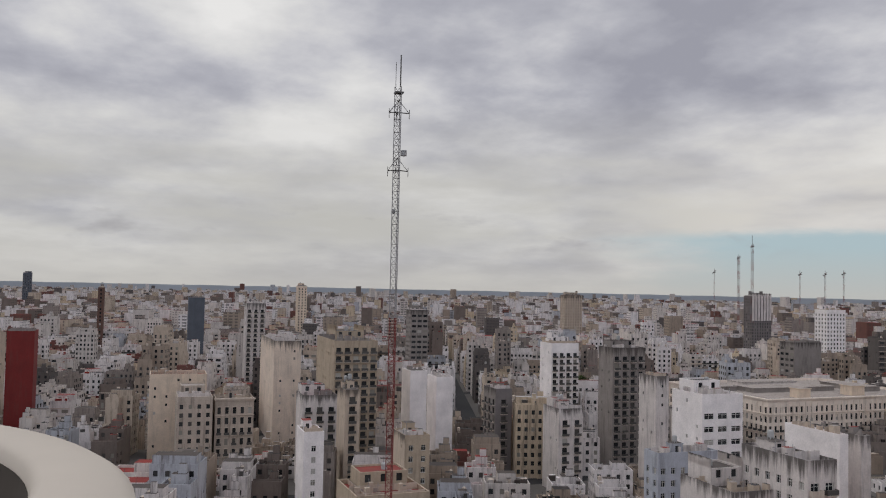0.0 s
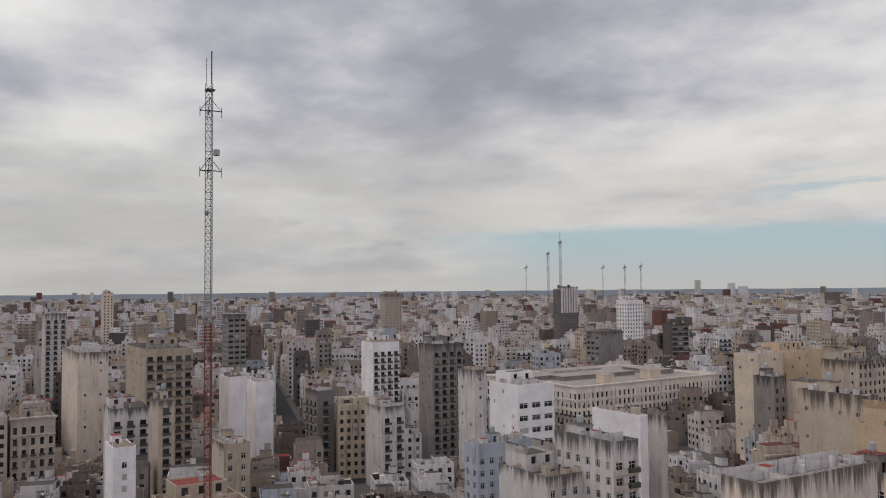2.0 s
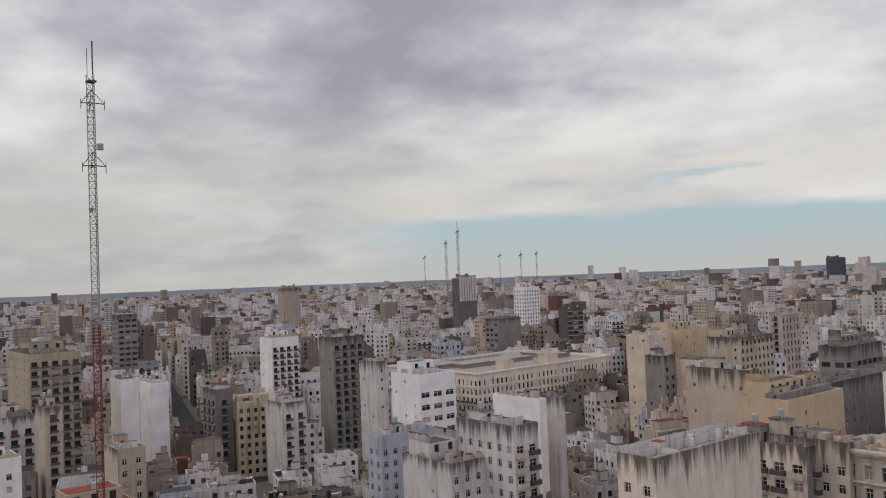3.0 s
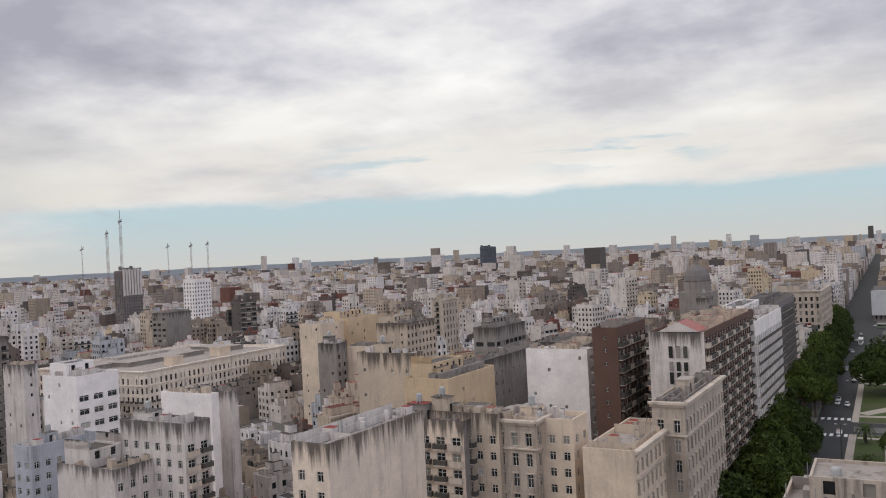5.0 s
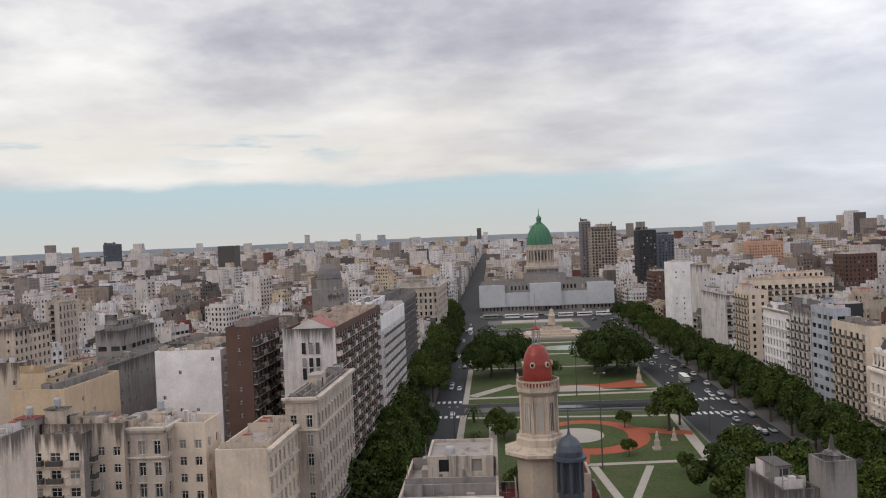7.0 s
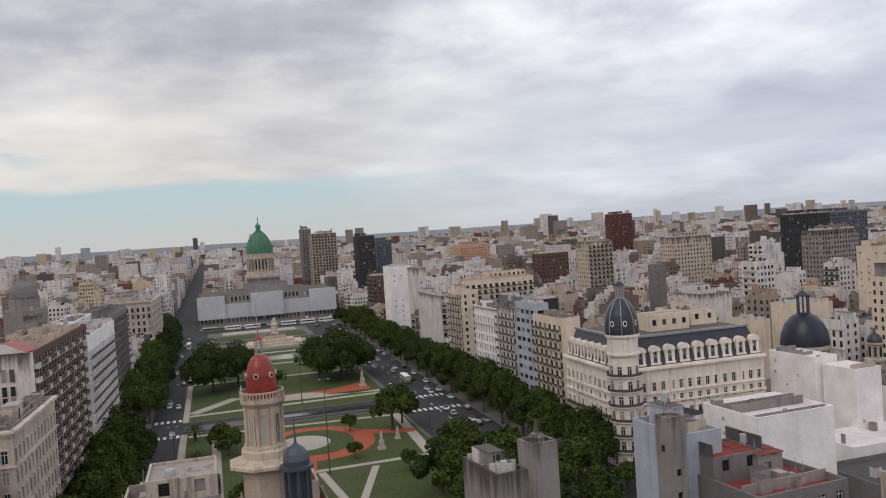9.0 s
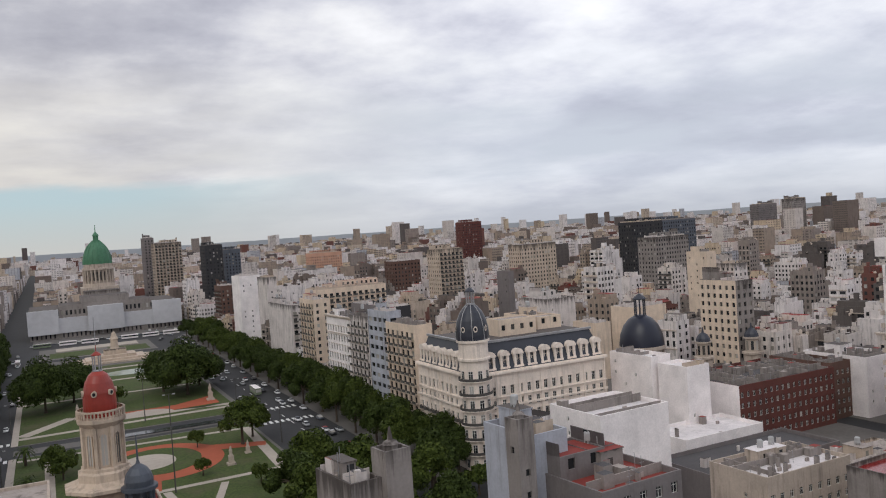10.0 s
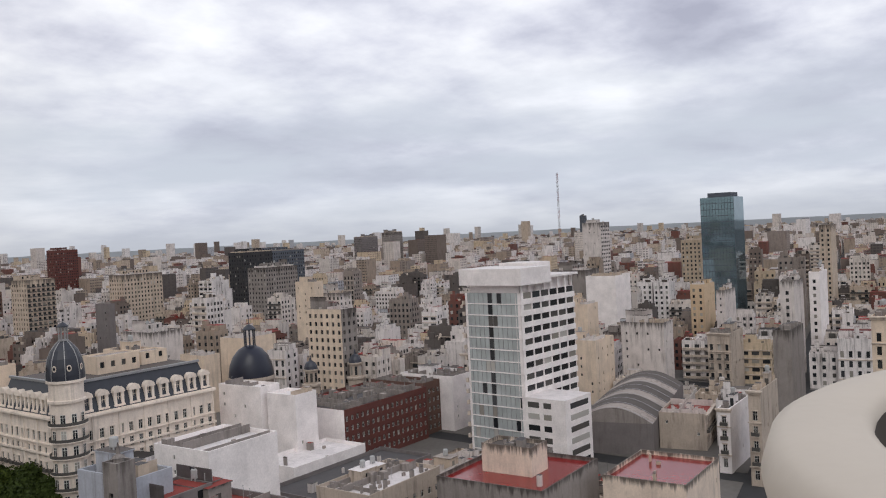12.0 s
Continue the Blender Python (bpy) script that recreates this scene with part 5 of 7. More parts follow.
    for k in range(8):
        a = radians(225 - 16 + 45 * k)
        cpos = (1.8 + 4.05 * math.cos(a), 1.8 + 4.05 * math.sin(a), 37.9)
        nrm = Vector((math.cos(a), math.sin(a), 0.15))
        ring = [Vector(cpos) + nrm * 0.18 + (Vector((-math.sin(a), math.cos(a), 0)) * math.cos(q) * 0.55 + Vector((0, 0, 1)) * math.sin(q) * 0.8) for q in (2 * math.pi * j / 12 for j in range(12))]
        dm.face(ring, 2)
        dm.face([Vector(cpos) + nrm * 0.26 + (p - Vector(cpos) - nrm * 0.18) * 0.6 for p in ring], 3)
    lantern(dm, (1.8, 1.8, 44.0), 1.0, 6.0, 1, 0)
    dm.make("dome", top)


domed_palace()


def roof_rooms(x, y, z, w, d, h, paint, roof, label, rot=0):
    """Set-back rooms on a roof."""
    ob = empty("roof_house", pose(x, y, z, 0, 0, rot), label, "building")
    b = Mesh([PAINT[paint], ROOF[roof], M_PANE, M_RAIL, M_TRIM])
    shell(b, w, d, h, ("win", "none", "none", "none"), random.Random(int(x)), None, 0.4)
    b.make("wall", ob)
    return ob


roof_rooms(112, 203, 33.2, 12, 7, 4.6, "cream", "pale", "cream rendered rooms on the palace roof")
roof_rooms(127, 207, 33.2, 8, 6, 3.6, "cream", "pale", "low cream lift room on the palace roof")


# ---- landmark: parliament under repair wraps ----
def parliament():
    x0, x1, y0 = -13.0, 95.0, 684.0
    remember(x0, y0, 0, x1 - x0, 70, 24, 24)
    top = empty("parliament", pose(0, 0, 0), "grey-white parliament wrapped in scaffold sheeting with a green copper dome", "building")
    b = Mesh([PAINT["grey"], ROOF["grey"], M_PANE, M_RAIL, M_TRIM])
    b.box((x0 + 1, y0 + 1, 0), (x1 - 1, y0 + 70, 21.5), 0, 1)
    b.box((x0 + 22, y0 + 2, 21.5), (x1 - 22, y0 + 40, 24.5), 0, 1)
    b.box((24, y0 + 3, 21.5), (58, y0 + 30, 29.5), 0, 1)
    b.box((28, y0 + 30, 21.5), (54, y0 + 62, 32.0), 0, 1)
    s = Side((x0 + 1, y0 + 1), (1, 0))
    for k in range(int((x1 - x0) / 3)):
        s.slab(b, 1 + 3 * k, 17.5, 2.4 + 3 * k, 20.8, 0.12, 2)
        s.slab(b, 1.2 + 3 * k, 1.0, 2.2 + 3 * k, 4.5, 0.12, 2)
    b.make("wall", top)
    wr = random.Random(4)
    for a, c, yy, h in ((x0, x0 + 21, y0 - 1.5, 22), (x0 + 21, x0 + 41, y0, 15.5), (x0 + 41, x0 + 66, y0 - 3.5, 22.5), (x0 + 66, x0 + 87, y0, 15.5), (x0 + 87, x1 + 0.5, y0 - 1.5, 22)):
        w = Mesh([M_WRAP])
        n = 14
        for k in range(n):
            u0, u1 = a + (c - a) * k / n, a + (c - a) * (k + 1) / n
            w.box((u0, yy + wr.uniform(-0.12, 0.12), 4.2), (u1, y0 + 2, h + wr.uniform(-0.15, 0.15)), 0, 0, True)
        w.make("scaffold_wrap", top)
    dr = Mesh([PAINT["stone"], M_TRIM, M_PANE, M_COPPER, M_METAL])
    c = (41.0, 748.0, 0)
    dr.box((c[0] - 14, c[1] - 13, 20), (c[0] + 14, c[1] + 13, 34), 0, 1)
    dr.lathe((c[0], c[1], 34), [(12.5, 0), (12.5, 3), (10.2, 3.1), (10.2, 13.5), (12.3, 13.8), (12.3, 15.2), (11.0, 15.4), (11.0, 18.6)], 28, 0)
    for k in range(24):
        a = 2 * math.pi * k / 24
        dr.bar((c[0] + 11.6 * math.cos(a), c[1] + 11.6 * math.sin(a), 37), (c[0] + 11.6 * math.cos(a), c[1] + 11.6 * math.sin(a), 47.8), 0.62, 0, 6)
        a += math.pi / 24
        q = [(c[0] + 10.26 * math.cos(a + e), c[1] + 10.26 * math.sin(a + e)) for e in (-0.06, 0.06)]
        dr.face([(*q[0], 39), (*q[1], 39), (*q[1], 46), (*q[0], 46)], 2)
    dr.make("drum", top)
    cu = Mesh([M_COPPER, M_METAL])
    pr = [(11.2, 0), (11.0, 3.5), (10.2, 7.5), (8.6, 11.8), (6.4, 15.2), (4.2, 17.6), (3.0, 18.6)]
    cu.lathe((c[0], c[1], 52.6), pr, 28, 0)
    for k in range(16):
        a = math.pi * k / 8
        for (r0, z0), (r1, z1) in zip(pr, pr[1:]):
            cu.bar((c[0] + r0 * math.cos(a), c[1] + r0 * math.sin(a), 52.6 + z0), (c[0] + r1 * math.cos(a), c[1] + r1 * math.sin(a), 52.6 + z1), 0.28, 0)
    cu.lathe((c[0], c[1], 71.2), [(3.1, 0), (3.1, 0.7), (2.1, 0.8), (2.1, 4.2), (2.6, 4.4), (2.2, 5.4), (1.2, 6.6), (0.4, 7.6), (0.18, 13.5)], 14, 0)
    cu.make("copper_dome", top)


parliament()


# ---- landmark: stone tower with a red tiled dome ----
def red_dome_tower():
    x, y = 4.6, 100.0
    remember(-9, 88, 0, 22, 18, 52, 40)
    top = empty("red_dome_tower", pose(x, y, 0), "ochre stone corner tower with red tiled dome and arched windows", "tower")
    b = Mesh([PAINT["sandstone"], PAINT["sandstone"], M_PANE])
    b.lathe((0, 0, 0), [(3.0, 0), (3.0, 38.2), (3.3, 38.5), (4.5, 39.0), (4.5, 39.35), (3.3, 39.5), (3.0, 39.9), (2.95, 40.7), (2.6, 40.9), (2.6, 41.2), (2.1, 41.3), (2.1, 45.6), (2.3, 45.8), (2.7, 46.2), (2.7, 46.6), (2.1, 46.7)], 8, 0, radians(22.5), radians(382.5))
    b.make("shaft", top)
    for k in range(8):
        a = math.pi * k / 4 + math.pi / 2
        m = Matrix.Rotation(a + math.pi / 2, 4, "Z")
        w = Mesh([PAINT["sandstone"], M_PANE])
        o = -1.94
        w.face([(-0.30, o - 0.02, 40.6), (0.30, o - 0.02, 40.6), (0.30, o - 0.02, 43.7)] + [(0.30 * math.cos(q), o - 0.02, 43.7 + 0.30 * math.sin(q)) for q in (math.pi * j / 6 for j in range(1, 6))] + [(-0.30, o - 0.02, 43.7)], 1)
        for xx in (-0.44, 0.30):
            w.box((xx, o - 0.14, 40.5), (xx + 0.14, o, 43.8))
        w.box((-0.03, o - 0.08, 40.6), (0.03, o - 0.02, 44.0))
        arc = [(math.cos(q), math.sin(q)) for q in (math.pi * j / 8 for j in range(9))]
        for (c0, s0), (c1, s1) in zip(arc, arc[1:]):
            w.face([(0.31 * c0, o - 0.14, 43.7 + 0.31 * s0), (0.46 * c0, o - 0.14, 43.7 + 0.46 * s0), (0.46 * c1, o - 0.14, 43.7 + 0.46 * s1), (0.31 * c1, o - 0.14, 43.7 + 0.31 * s1)])
        part("arched_window", w.data("arched_window"), top, Matrix.Translation((0, 0, 0.95)) @ m)
        p = Mesh([PAINT["sandstone"]])
        p.box((-0.17, -2.36, 41.2), (0.17, -2.0, 45.7))
        part("pilaster", p.data("pilaster"), top, Matrix.Rotation(a + math.pi / 8, 4, "Z"))
    bal = Mesh([PAINT["sandstone"]])
    for k in range(40):
        a = 2 * math.pi * k / 40
        bal.bar((2.45 * math.cos(a), 2.45 * math.sin(a), 46.6), (2.45 * math.cos(a), 2.45 * math.sin(a), 47.3), 0.09, 0)
    bal.lathe((0, 0, 47.3), [(2.35, 0), (2.55, 0), (2.55, 0.2), (2.35, 0.2)], 24, 0, cap=False)
    bal.make("balustrade", top)
    dm = Mesh([M_REDTILE, PAINT["sandstone"], M_PANE, M_METAL])
    dm.lathe((0, 0, 46.7), [(1.72, 0), (1.75, 1.4), (1.68, 2.6), (1.42, 3.7), (1.0, 4.5), (0.55, 4.85), (0.35, 4.95)], 24, 0)
    for k in range(6):
        a = math.pi * k / 3 + radians(250)
        nrm, side_v = Vector((math.cos(a), math.sin(a), 0)), Vector((-math.sin(a), math.cos(a), 0))
        c = nrm * 1.6 + Vector((0, 0, 49.3))
        ring = [c + side_v * 0.3 * math.cos(q) + Vector((0, 0, 0.34 * math.sin(q))) for q in (2 * math.pi * j / 12 for j in range(12))]
        eye = Mesh([PAINT["sandstone"], M_PANE])
        for p, q in zip(ring, ring[1:] + ring[:1]):
            eye.face([p - nrm * 0.3, q - nrm * 0.3, q + nrm * 0.25, p + nrm * 0.25], 0)
        eye.face([p + nrm * 0.25 for p in ring], 0)
        eye.face([c + (p - c) * 0.6 + nrm * 0.27 for p in ring], 1)
        eye.make("round_window", top)
    dm.make("dome", top)
    ln = Mesh([M_REDTILE, M_METAL])
    lantern(ln, (0, 0, 51.55), 0.42, 3.2, 1, 0, 6)
    ln.bar((0, 0, 54.5), (0, 0, 57.5), 0.05, 1)
    ln.make("lantern", top)


red_dome_tower()


def zinc_cupola(x, y, z):
    top = empty("zinc_cupola", pose(x, y, z), "small blue-grey zinc cupola with open columns", "cupola")
    b = Mesh([M_ZINC])
    b.lathe((0, 0, -6), [(1.4, 0), (1.4, 2.2), (1.2, 2.3)], 8)
    for k in range(8):
        a = math.pi * k / 4
        c = Mesh([M_ZINC])
        c.bar((1.35 * math.cos(a), 1.35 * math.sin(a), -3.8), (1.35 * math.cos(a), 1.35 * math.sin(a), 0.0), 0.2, 0, 6)
        c.make("column", top)
    b.lathe((0, 0, -3.8), [(0.8, 0), (0.8, 3.8)], 8)
    b.lathe((0, 0, 0), [(1.9, 0), (1.9, 0.35), (1.45, 0.4), (1.5, 1.0), (1.3, 1.7), (0.85, 2.3), (0.25, 2.7), (0.12, 3.1), (0.05, 5.8)], 16)
    b.make("cupola", top, False)


zinc_cupola(7.6, 95.0, 39.2)


def old_roofs():
    """Old houses round the foot of the red-domed tower."""
    house(-11.5, 91, 0, 11, 16, 36.4, "win", "classic", "stone", "pale", "cream house with pale tiled roof terrace", 8, True, 1)
    house(-0.5, 94.5, 0, 12, 8, 33.5, "none", "none", "beige", "red", "low house with red roof beside the tower", 5, False, 1)


old_roofs()


# ---- church dome and turrets behind the palace ----
def church():
    x, y = 173.4, 219.1
    remember(163, 209, 4, 50, 22, 31, 20)
    top = empty("church", pose(x, y, -17.5, 0, 0, 4), "old church with dark slate dome and two pale turrets", "church")
    b = Mesh([PAINT["stone"], M_TRIM, M_PANE, ROOF["grey"]])
    b.box((-6.2, -6, 0), (34, 6.5, 19), 0, 3)
    n = 10
    for k in range(n):
        a0, a1 = math.pi * k / n, math.pi * (k + 1) / n
        b.face([(6, 4.5 * math.cos(a0), 19 + 3.4 * math.sin(a0)), (34, 4.5 * math.cos(a0), 19 + 3.4 * math.sin(a0)), (34, 4.5 * math.cos(a1), 19 + 3.4 * math.sin(a1)), (6, 4.5 * math.cos(a1), 19 + 3.4 * math.sin(a1))], 3)
    b.lathe((0, 0, 19), [(5.5, 0), (5.5, 1), (5.0, 1.1), (5.0, 10.8), (5.8, 11.1), (5.8, 12.0), (5.3, 12.1)], 20)
    for k in range(12):
        a = math.pi * k / 6
        q = [(5.04 * math.cos(a + e), 5.04 * math.sin(a + e)) for e in (-0.1, 0.1)]
        b.face([(*q[0], 21.5), (*q[1], 21.5), (*q[1], 28.4), (*q[0], 28.4)], 2)
        b.bar((5.2 * math.cos(a + 0.26), 5.2 * math.sin(a + 0.26), 20), (5.2 * math.cos(a + 0.26), 5.2 * math.sin(a + 0.26), 29.9), 0.35, 0, 6)
    b.make("body", top)
    top.scale = (1.27, 1.27, 1.27)
    d = Mesh([M_NAVY, M_TRIM])
    d.lathe((0, 0, 31.0), [(5.7, 0), (5.65, 0.7), (5.3, 2.9), (4.4, 5.1), (3.0, 6.8), (1.3, 7.7)], 24, 0)
    d.make("dome", top, True)
    d = Mesh([M_SLATE, M_TRIM])
    lantern(d, (0, 0, 38.3), 1.3, 8.0, 0, 0)
    d.make("lantern", top)
    for px, py in ((17, -4.5), (30, -9)):
        t = Mesh([PAINT["stone"], M_PANE, M_SLATE])
        t.lathe((px, py, 0), [(2.2, 0), (2.2, 25.5), (2.6, 25.7), (2.6, 26.2), (1.7, 26.3), (1.7, 29.6), (2.2, 29.8), (2.2, 30.2)], 12, 0)
        for k in range(8):
            a = math.pi * k / 4
            q = [(px + 1.74 * math.cos(a + e), py + 1.74 * math.sin(a + e)) for e in (-0.2, 0.2)]
            t.face([(*q[0], 26.8), (*q[1], 26.8), (*q[1], 29.2), (*q[0], 29.2)], 1)
        t.lathe((px, py, 30.2), [(1.9, 0), (1.75, 0.8), (1.2, 1.7), (0.35, 2.3), (0.1, 3.6)], 12, 2)
        t.make("turret", top)


church()


# ---- tall new white tower ----
def white_tower():
    x, y = 190.7, 125.4
    remember(x - 2, y - 16, 0, 32, 38, 52, 39)
    top = empty("white_tower", pose(x, y, 0, 0, 0, -2), "tall new white apartment tower with glazed bay and ribbon windows", "building")
    w, d, h = 27.5, 19.0, 47.5
    b = Mesh([PAINT["clean"], ROOF["white"], M_PANE, M_RAIL, M_TRIM])
    b.box((0.25, 0.25, 0), (w, d, h), 0, 1)
    front, left = Side((0, 0), (1, 0)), Side((0, d), (0, -1))
    n = 15
    fh = h / n
    b.make("core", top)
    for r in range(n):
        z = r * fh
        f = Mesh([PAINT["clean"], M_PANE, M_RAIL])
        front.slab(f, 0, z, w, z + 1.5, 0.15, 0, -0.25)
        for k in range(6):
            u = 1.3 + k * (w - 1.3) / 6
            front.slab(f, u - (1.1 if k == 0 else 0.35), z + 1.5, u, z + fh, 0.1, 0, -0.25)
            front.quad(f, u, z + 1.5, u + (w - 1.3) / 6 - 0.35, z + fh, -0.2, 1)
        f.make("ribbon_storey", top)
        g = Mesh([PAINT["clean"], M_GLASSW, M_PANE, M_METAL])
        left.slab(g, 0, z, d, z + 0.3, 0.2, 0, -0.2)
        for k in range(12):
            u0, u1 = d * k / 12, d * (k + 1) / 12
            left.quad(g, u0, z + 0.3, u1, z + fh, 0.02, 2 if k == 5 or (k * 7 + r * 5) % 17 == 0 else 1)
            left.slab(g, u0 - 0.05, z + 0.3, u0 + 0.05, z + fh, 0.1, 3 if 0 < k < 11 else 0)
        left.slab(g, d - 0.9, z + 0.3, d, z + fh, 0.12, 0)
        left.slab(g, 0, z + 0.3, 0.7, z + fh, 0.12, 0)
        g.make("glazed_storey", top)
        if r:
            part("balcony", balcony_data(2.4, 0.9, True), top, Matrix.Translation((0.6, d, z)) @ Matrix.Rotation(math.pi, 4, "Z"))
    c = Mesh([PAINT["clean"], ROOF["white"], M_PANE])
    for k in range(8):
        u = 1 + k * 3.6
        front.slab(c, u, h, u + 0.6, h + 3.4, -0.1, 0, -0.6)
    c.box((-0.8, -1.2, h + 3.4), (w + 0.6, d + 0.6, h + 4.0), 0, 1, True)
    c.box((-1.6, -1.6, h + 2.2), (13, d + 0.8, h + 6.8), 0, 1, True)
    c.box((1.2, 1.2, h), (w - 1, d - 1, h + 3.4), 0)
    c.box((14, 5, h + 4.0), (23, d - 2, h + 7.6), 0, 1)
    c.make("crown", top)
    # low wing at the foot
    g = Mesh([PAINT["clean"], ROOF["white"], M_PANE, M_RAIL, M_TRIM])
    g.box((-0.5, -13, 0), (12.5, -0.2, 19.5), 0, 1)
    ws, wl = Side((-0.5, -13), (1, 0)), Side((-0.5, -0.2), (0, -1))
    for r in range(6):
        z = 1.4 + r * 3.1
        ws.slab(g, 2.5, z, 11.5, z + 1.5, 0.03, 2)
        wl.slab(g, 6, z, 8.4, z + 1.5, 0.03, 2)
        wl.slab(g, 1, z, 4.6, z + 1.5, 0.03, 2)
    g.make("low_wing", top)


white_tower()


def glass_tower():
    x, y = 467.0, 182.0
    remember(x, y, 274, 22, 22, 78, 60)
    top = empty("glass_tower", pose(x, y, 0, 0, 0, 274), "tall blue-green glass office tower with rooftop plant", "tower")
    b = Mesh([M_GLASSG, PAINT["steel"], M_METAL])
    w, d, h = 18.5, 20.0, 77.0
    b.box((0, 0, 0), (w, d, h), 0, 1)
    b.make("curtain_wall", top)
    s, l = Side((0, 0), (1, 0)), Side((0, d), (0, -1))
    for q, length in ((s, w), (l, d)):
        for k in range(12):
            u = length * k / 11
            e = Mesh([PAINT["steel"]])
            q.slab(e, u - 0.07, 0, u + 0.07, h, 0.12)
            e.make("mullion", top)
        for r in range(22):
            e = Mesh([PAINT["steel"]])
            q.slab(e, 0, r * 3.5, length, r * 3.5 + 0.3, 0.09)
            e.make("floor_band", top)
    c = Mesh([PAINT["steel"]])
    c.box((3, 4, h), (16, 18, h + 2.6))
    c.make("plant_room", top)


glass_tower()


# ---- long stone palace on the southern side ----
def court_palace():
    x, y, w, d, h = -258.0, 234.0, 87.0, 62.0, 25.0
    rnd = random.Random(9)
    remember(x, y, 90, w, d, h, 22)
    top = empty("court_palace", pose(x, y, 0, 0, 0, 90), "long cream stone palace with arched top windows and flat roofs", "building")
    b = Mesh([PAINT["ivory"], ROOF["pale"], M_PANE, M_RAIL, PAINT["ivory"]])
    shell(b, w, d, h, ("classic", "win", "win", "classic"), rnd, None, 1.2)
    for s, l in ((Side((0, 0), (1, 0)), w), (Side((0, d), (0, -1)), d)):
        n = int(l / 3.1)
        for k in range(n + 1):
            u = l * k / n
            s.slab(b, max(0, u - 0.3), 17.2, min(l, u + 0.3), 23.4, 0.25, 4)
    b.make("wall", top)
    for ax, ay, aw, ad, ah, p in ((22, 7, 6, 5, 3.6, "cream"), (52, 9, 7, 6, 3.8, "cream"), (16, 26, 44, 12, 1.6, "grey"), (68, 20, 12, 22, 1.8, "grey"), (4, 34, 10, 20, 1.6, "grey"), (24, 42, 30, 10, 2.2, "white")):
        u = Mesh([PAINT[p], ROOF["pale"], M_PANE, M_RAIL, PAINT["ivory"]])
        u.box((ax, ay, h - 1.2), (ax + aw, ay + ad, h - 1.2 + ah), 0, 1)
        u.box((ax - 0.3, ay - 0.3, h - 1.2 + ah), (ax + aw + 0.3, ay + ad + 0.3, h - 0.9 + ah), 0, 1, True)
        u.make("roof_pavilion", top)


court_palace()


# ---- masts ----
def lattice_mast(x, y, z0, z1, w, label, red_to=None, spikes=True, group=""):
    """Three-legged lattice mast with cross braces, whip aerials and side arms."""
    top = empty("radio_mast", pose(x, y, 0), label, "mast", group)
    legs = [(w * math.cos(a), w * math.sin(a)) for a in (0.4, 0.4 + 2.094, 0.4 + 4.189)]
    bands = 9
    for k in range(bands):
        za, zb = z0 + (z1 - z0) * k / bands, z0 + (z1 - z0) * (k + 1) / bands
        b = Mesh([M_MASTR if (k % 2 == 0 if red_to is None else zb <= red_to) else M_MASTW])
        n = max(2, int((zb - za) / (w * 1.5)))
        for q in legs:
            b.bar((*q, za), (*q, zb), w * 0.11)
        for j in range(n):
            z, zn = za + (zb - za) * j / n, za + (zb - za) * (j + 1) / n
            for i in range(3):
                p, q = legs[i], legs[(i + 1) % 3]
                b.bar((*p, z), (*q, zn), w * 0.07, 0, 3)
                b.bar((*q, z), (*p, z), w * 0.06, 0, 3)
        b.make("lattice_section", top)
    if spikes:
        a = Mesh([M_RAIL])
        a.bar((0.3, 0.2, z1), (0.3, 0.2, z1 + w * 8), 0.12)
        a.bar((-0.6, -0.4, z1), (-0.6, -0.4, z1 + w * 6.5), 0.05)
        a.box((-w, -w, z1 - 1.2), (w, w, z1 - 0.9), 0, 0, True)
        a.make("whip_aerial", top)
        for z in (z1 - 4.6, z1 - 15.0):
            r = Mesh([M_RAIL])
            for k in range(3):
                an = 0.9 + 2.094 * k
                e = (2.1 * math.cos(an), 2.1 * math.sin(an))
                r.bar((0, 0, z), (*e, z - 0.3), 0.09)
                r.bar((0, 0, z + 2.2), (*e, z - 0.3), 0.06)
                r.bar((*e, z - 1.3), (*e, z + 0.4), 0.06)
            r.make("side_arm", top)
        d = Mesh([M_TANK])
        d.lathe((0.9, 0.9, z1 - 12.6), [(0.05, 0), (0.55, 0.1), (0.55, 1.1), (0.05, 1.2)], 12)
        d.lathe((-0.9, -0.2, z1 - 22.8), [(0.05, 0), (0.35, 0.1), (0.35, 0.8), (0.05, 0.9)], 10)
        d.make("drum_aerial", top)
    return top


house(-147, 41, 90, 14, 14, 27.5, "win", "win", "tan", "red", "tan house that carries the radio mast", 10, False, 1)
lattice_mast(-142.8, 45.8, 26.5, 100.8, 0.72, "tall guyed lattice radio mast, red below and grey above", 63.0)
for mx, my, mt, ms in ((-661, 534, 87, 0.5), (-647, 551, 101, 1.3), (-640, 561, 112, 1.3), (-611, 591, 86, 0.5), (-596, 606, 86, 0.8), (-585, 617, 87, 0.8)):
    far = lattice_mast(mx, my, 38, mt, ms, "far slender red and grey lattice mast", None, False, "far masts")
    tb = Mesh([M_RAIL])
    tb.bar((-2.5, 0, mt - 2), (2.5, 0, mt - 1.5), 0.3)
    tb.bar((0, -2, mt - 3), (0, 2, mt + 0.4), 0.3)
    tb.bar((0, 0, mt), (0, 0, mt + (9 if mt > 105 else 2)), 0.25)
    tb.make("aerial", far)
lattice_mast(517, 304, 44, 103, 0.7, "slender red and white mast over the northern roofs", None, False)
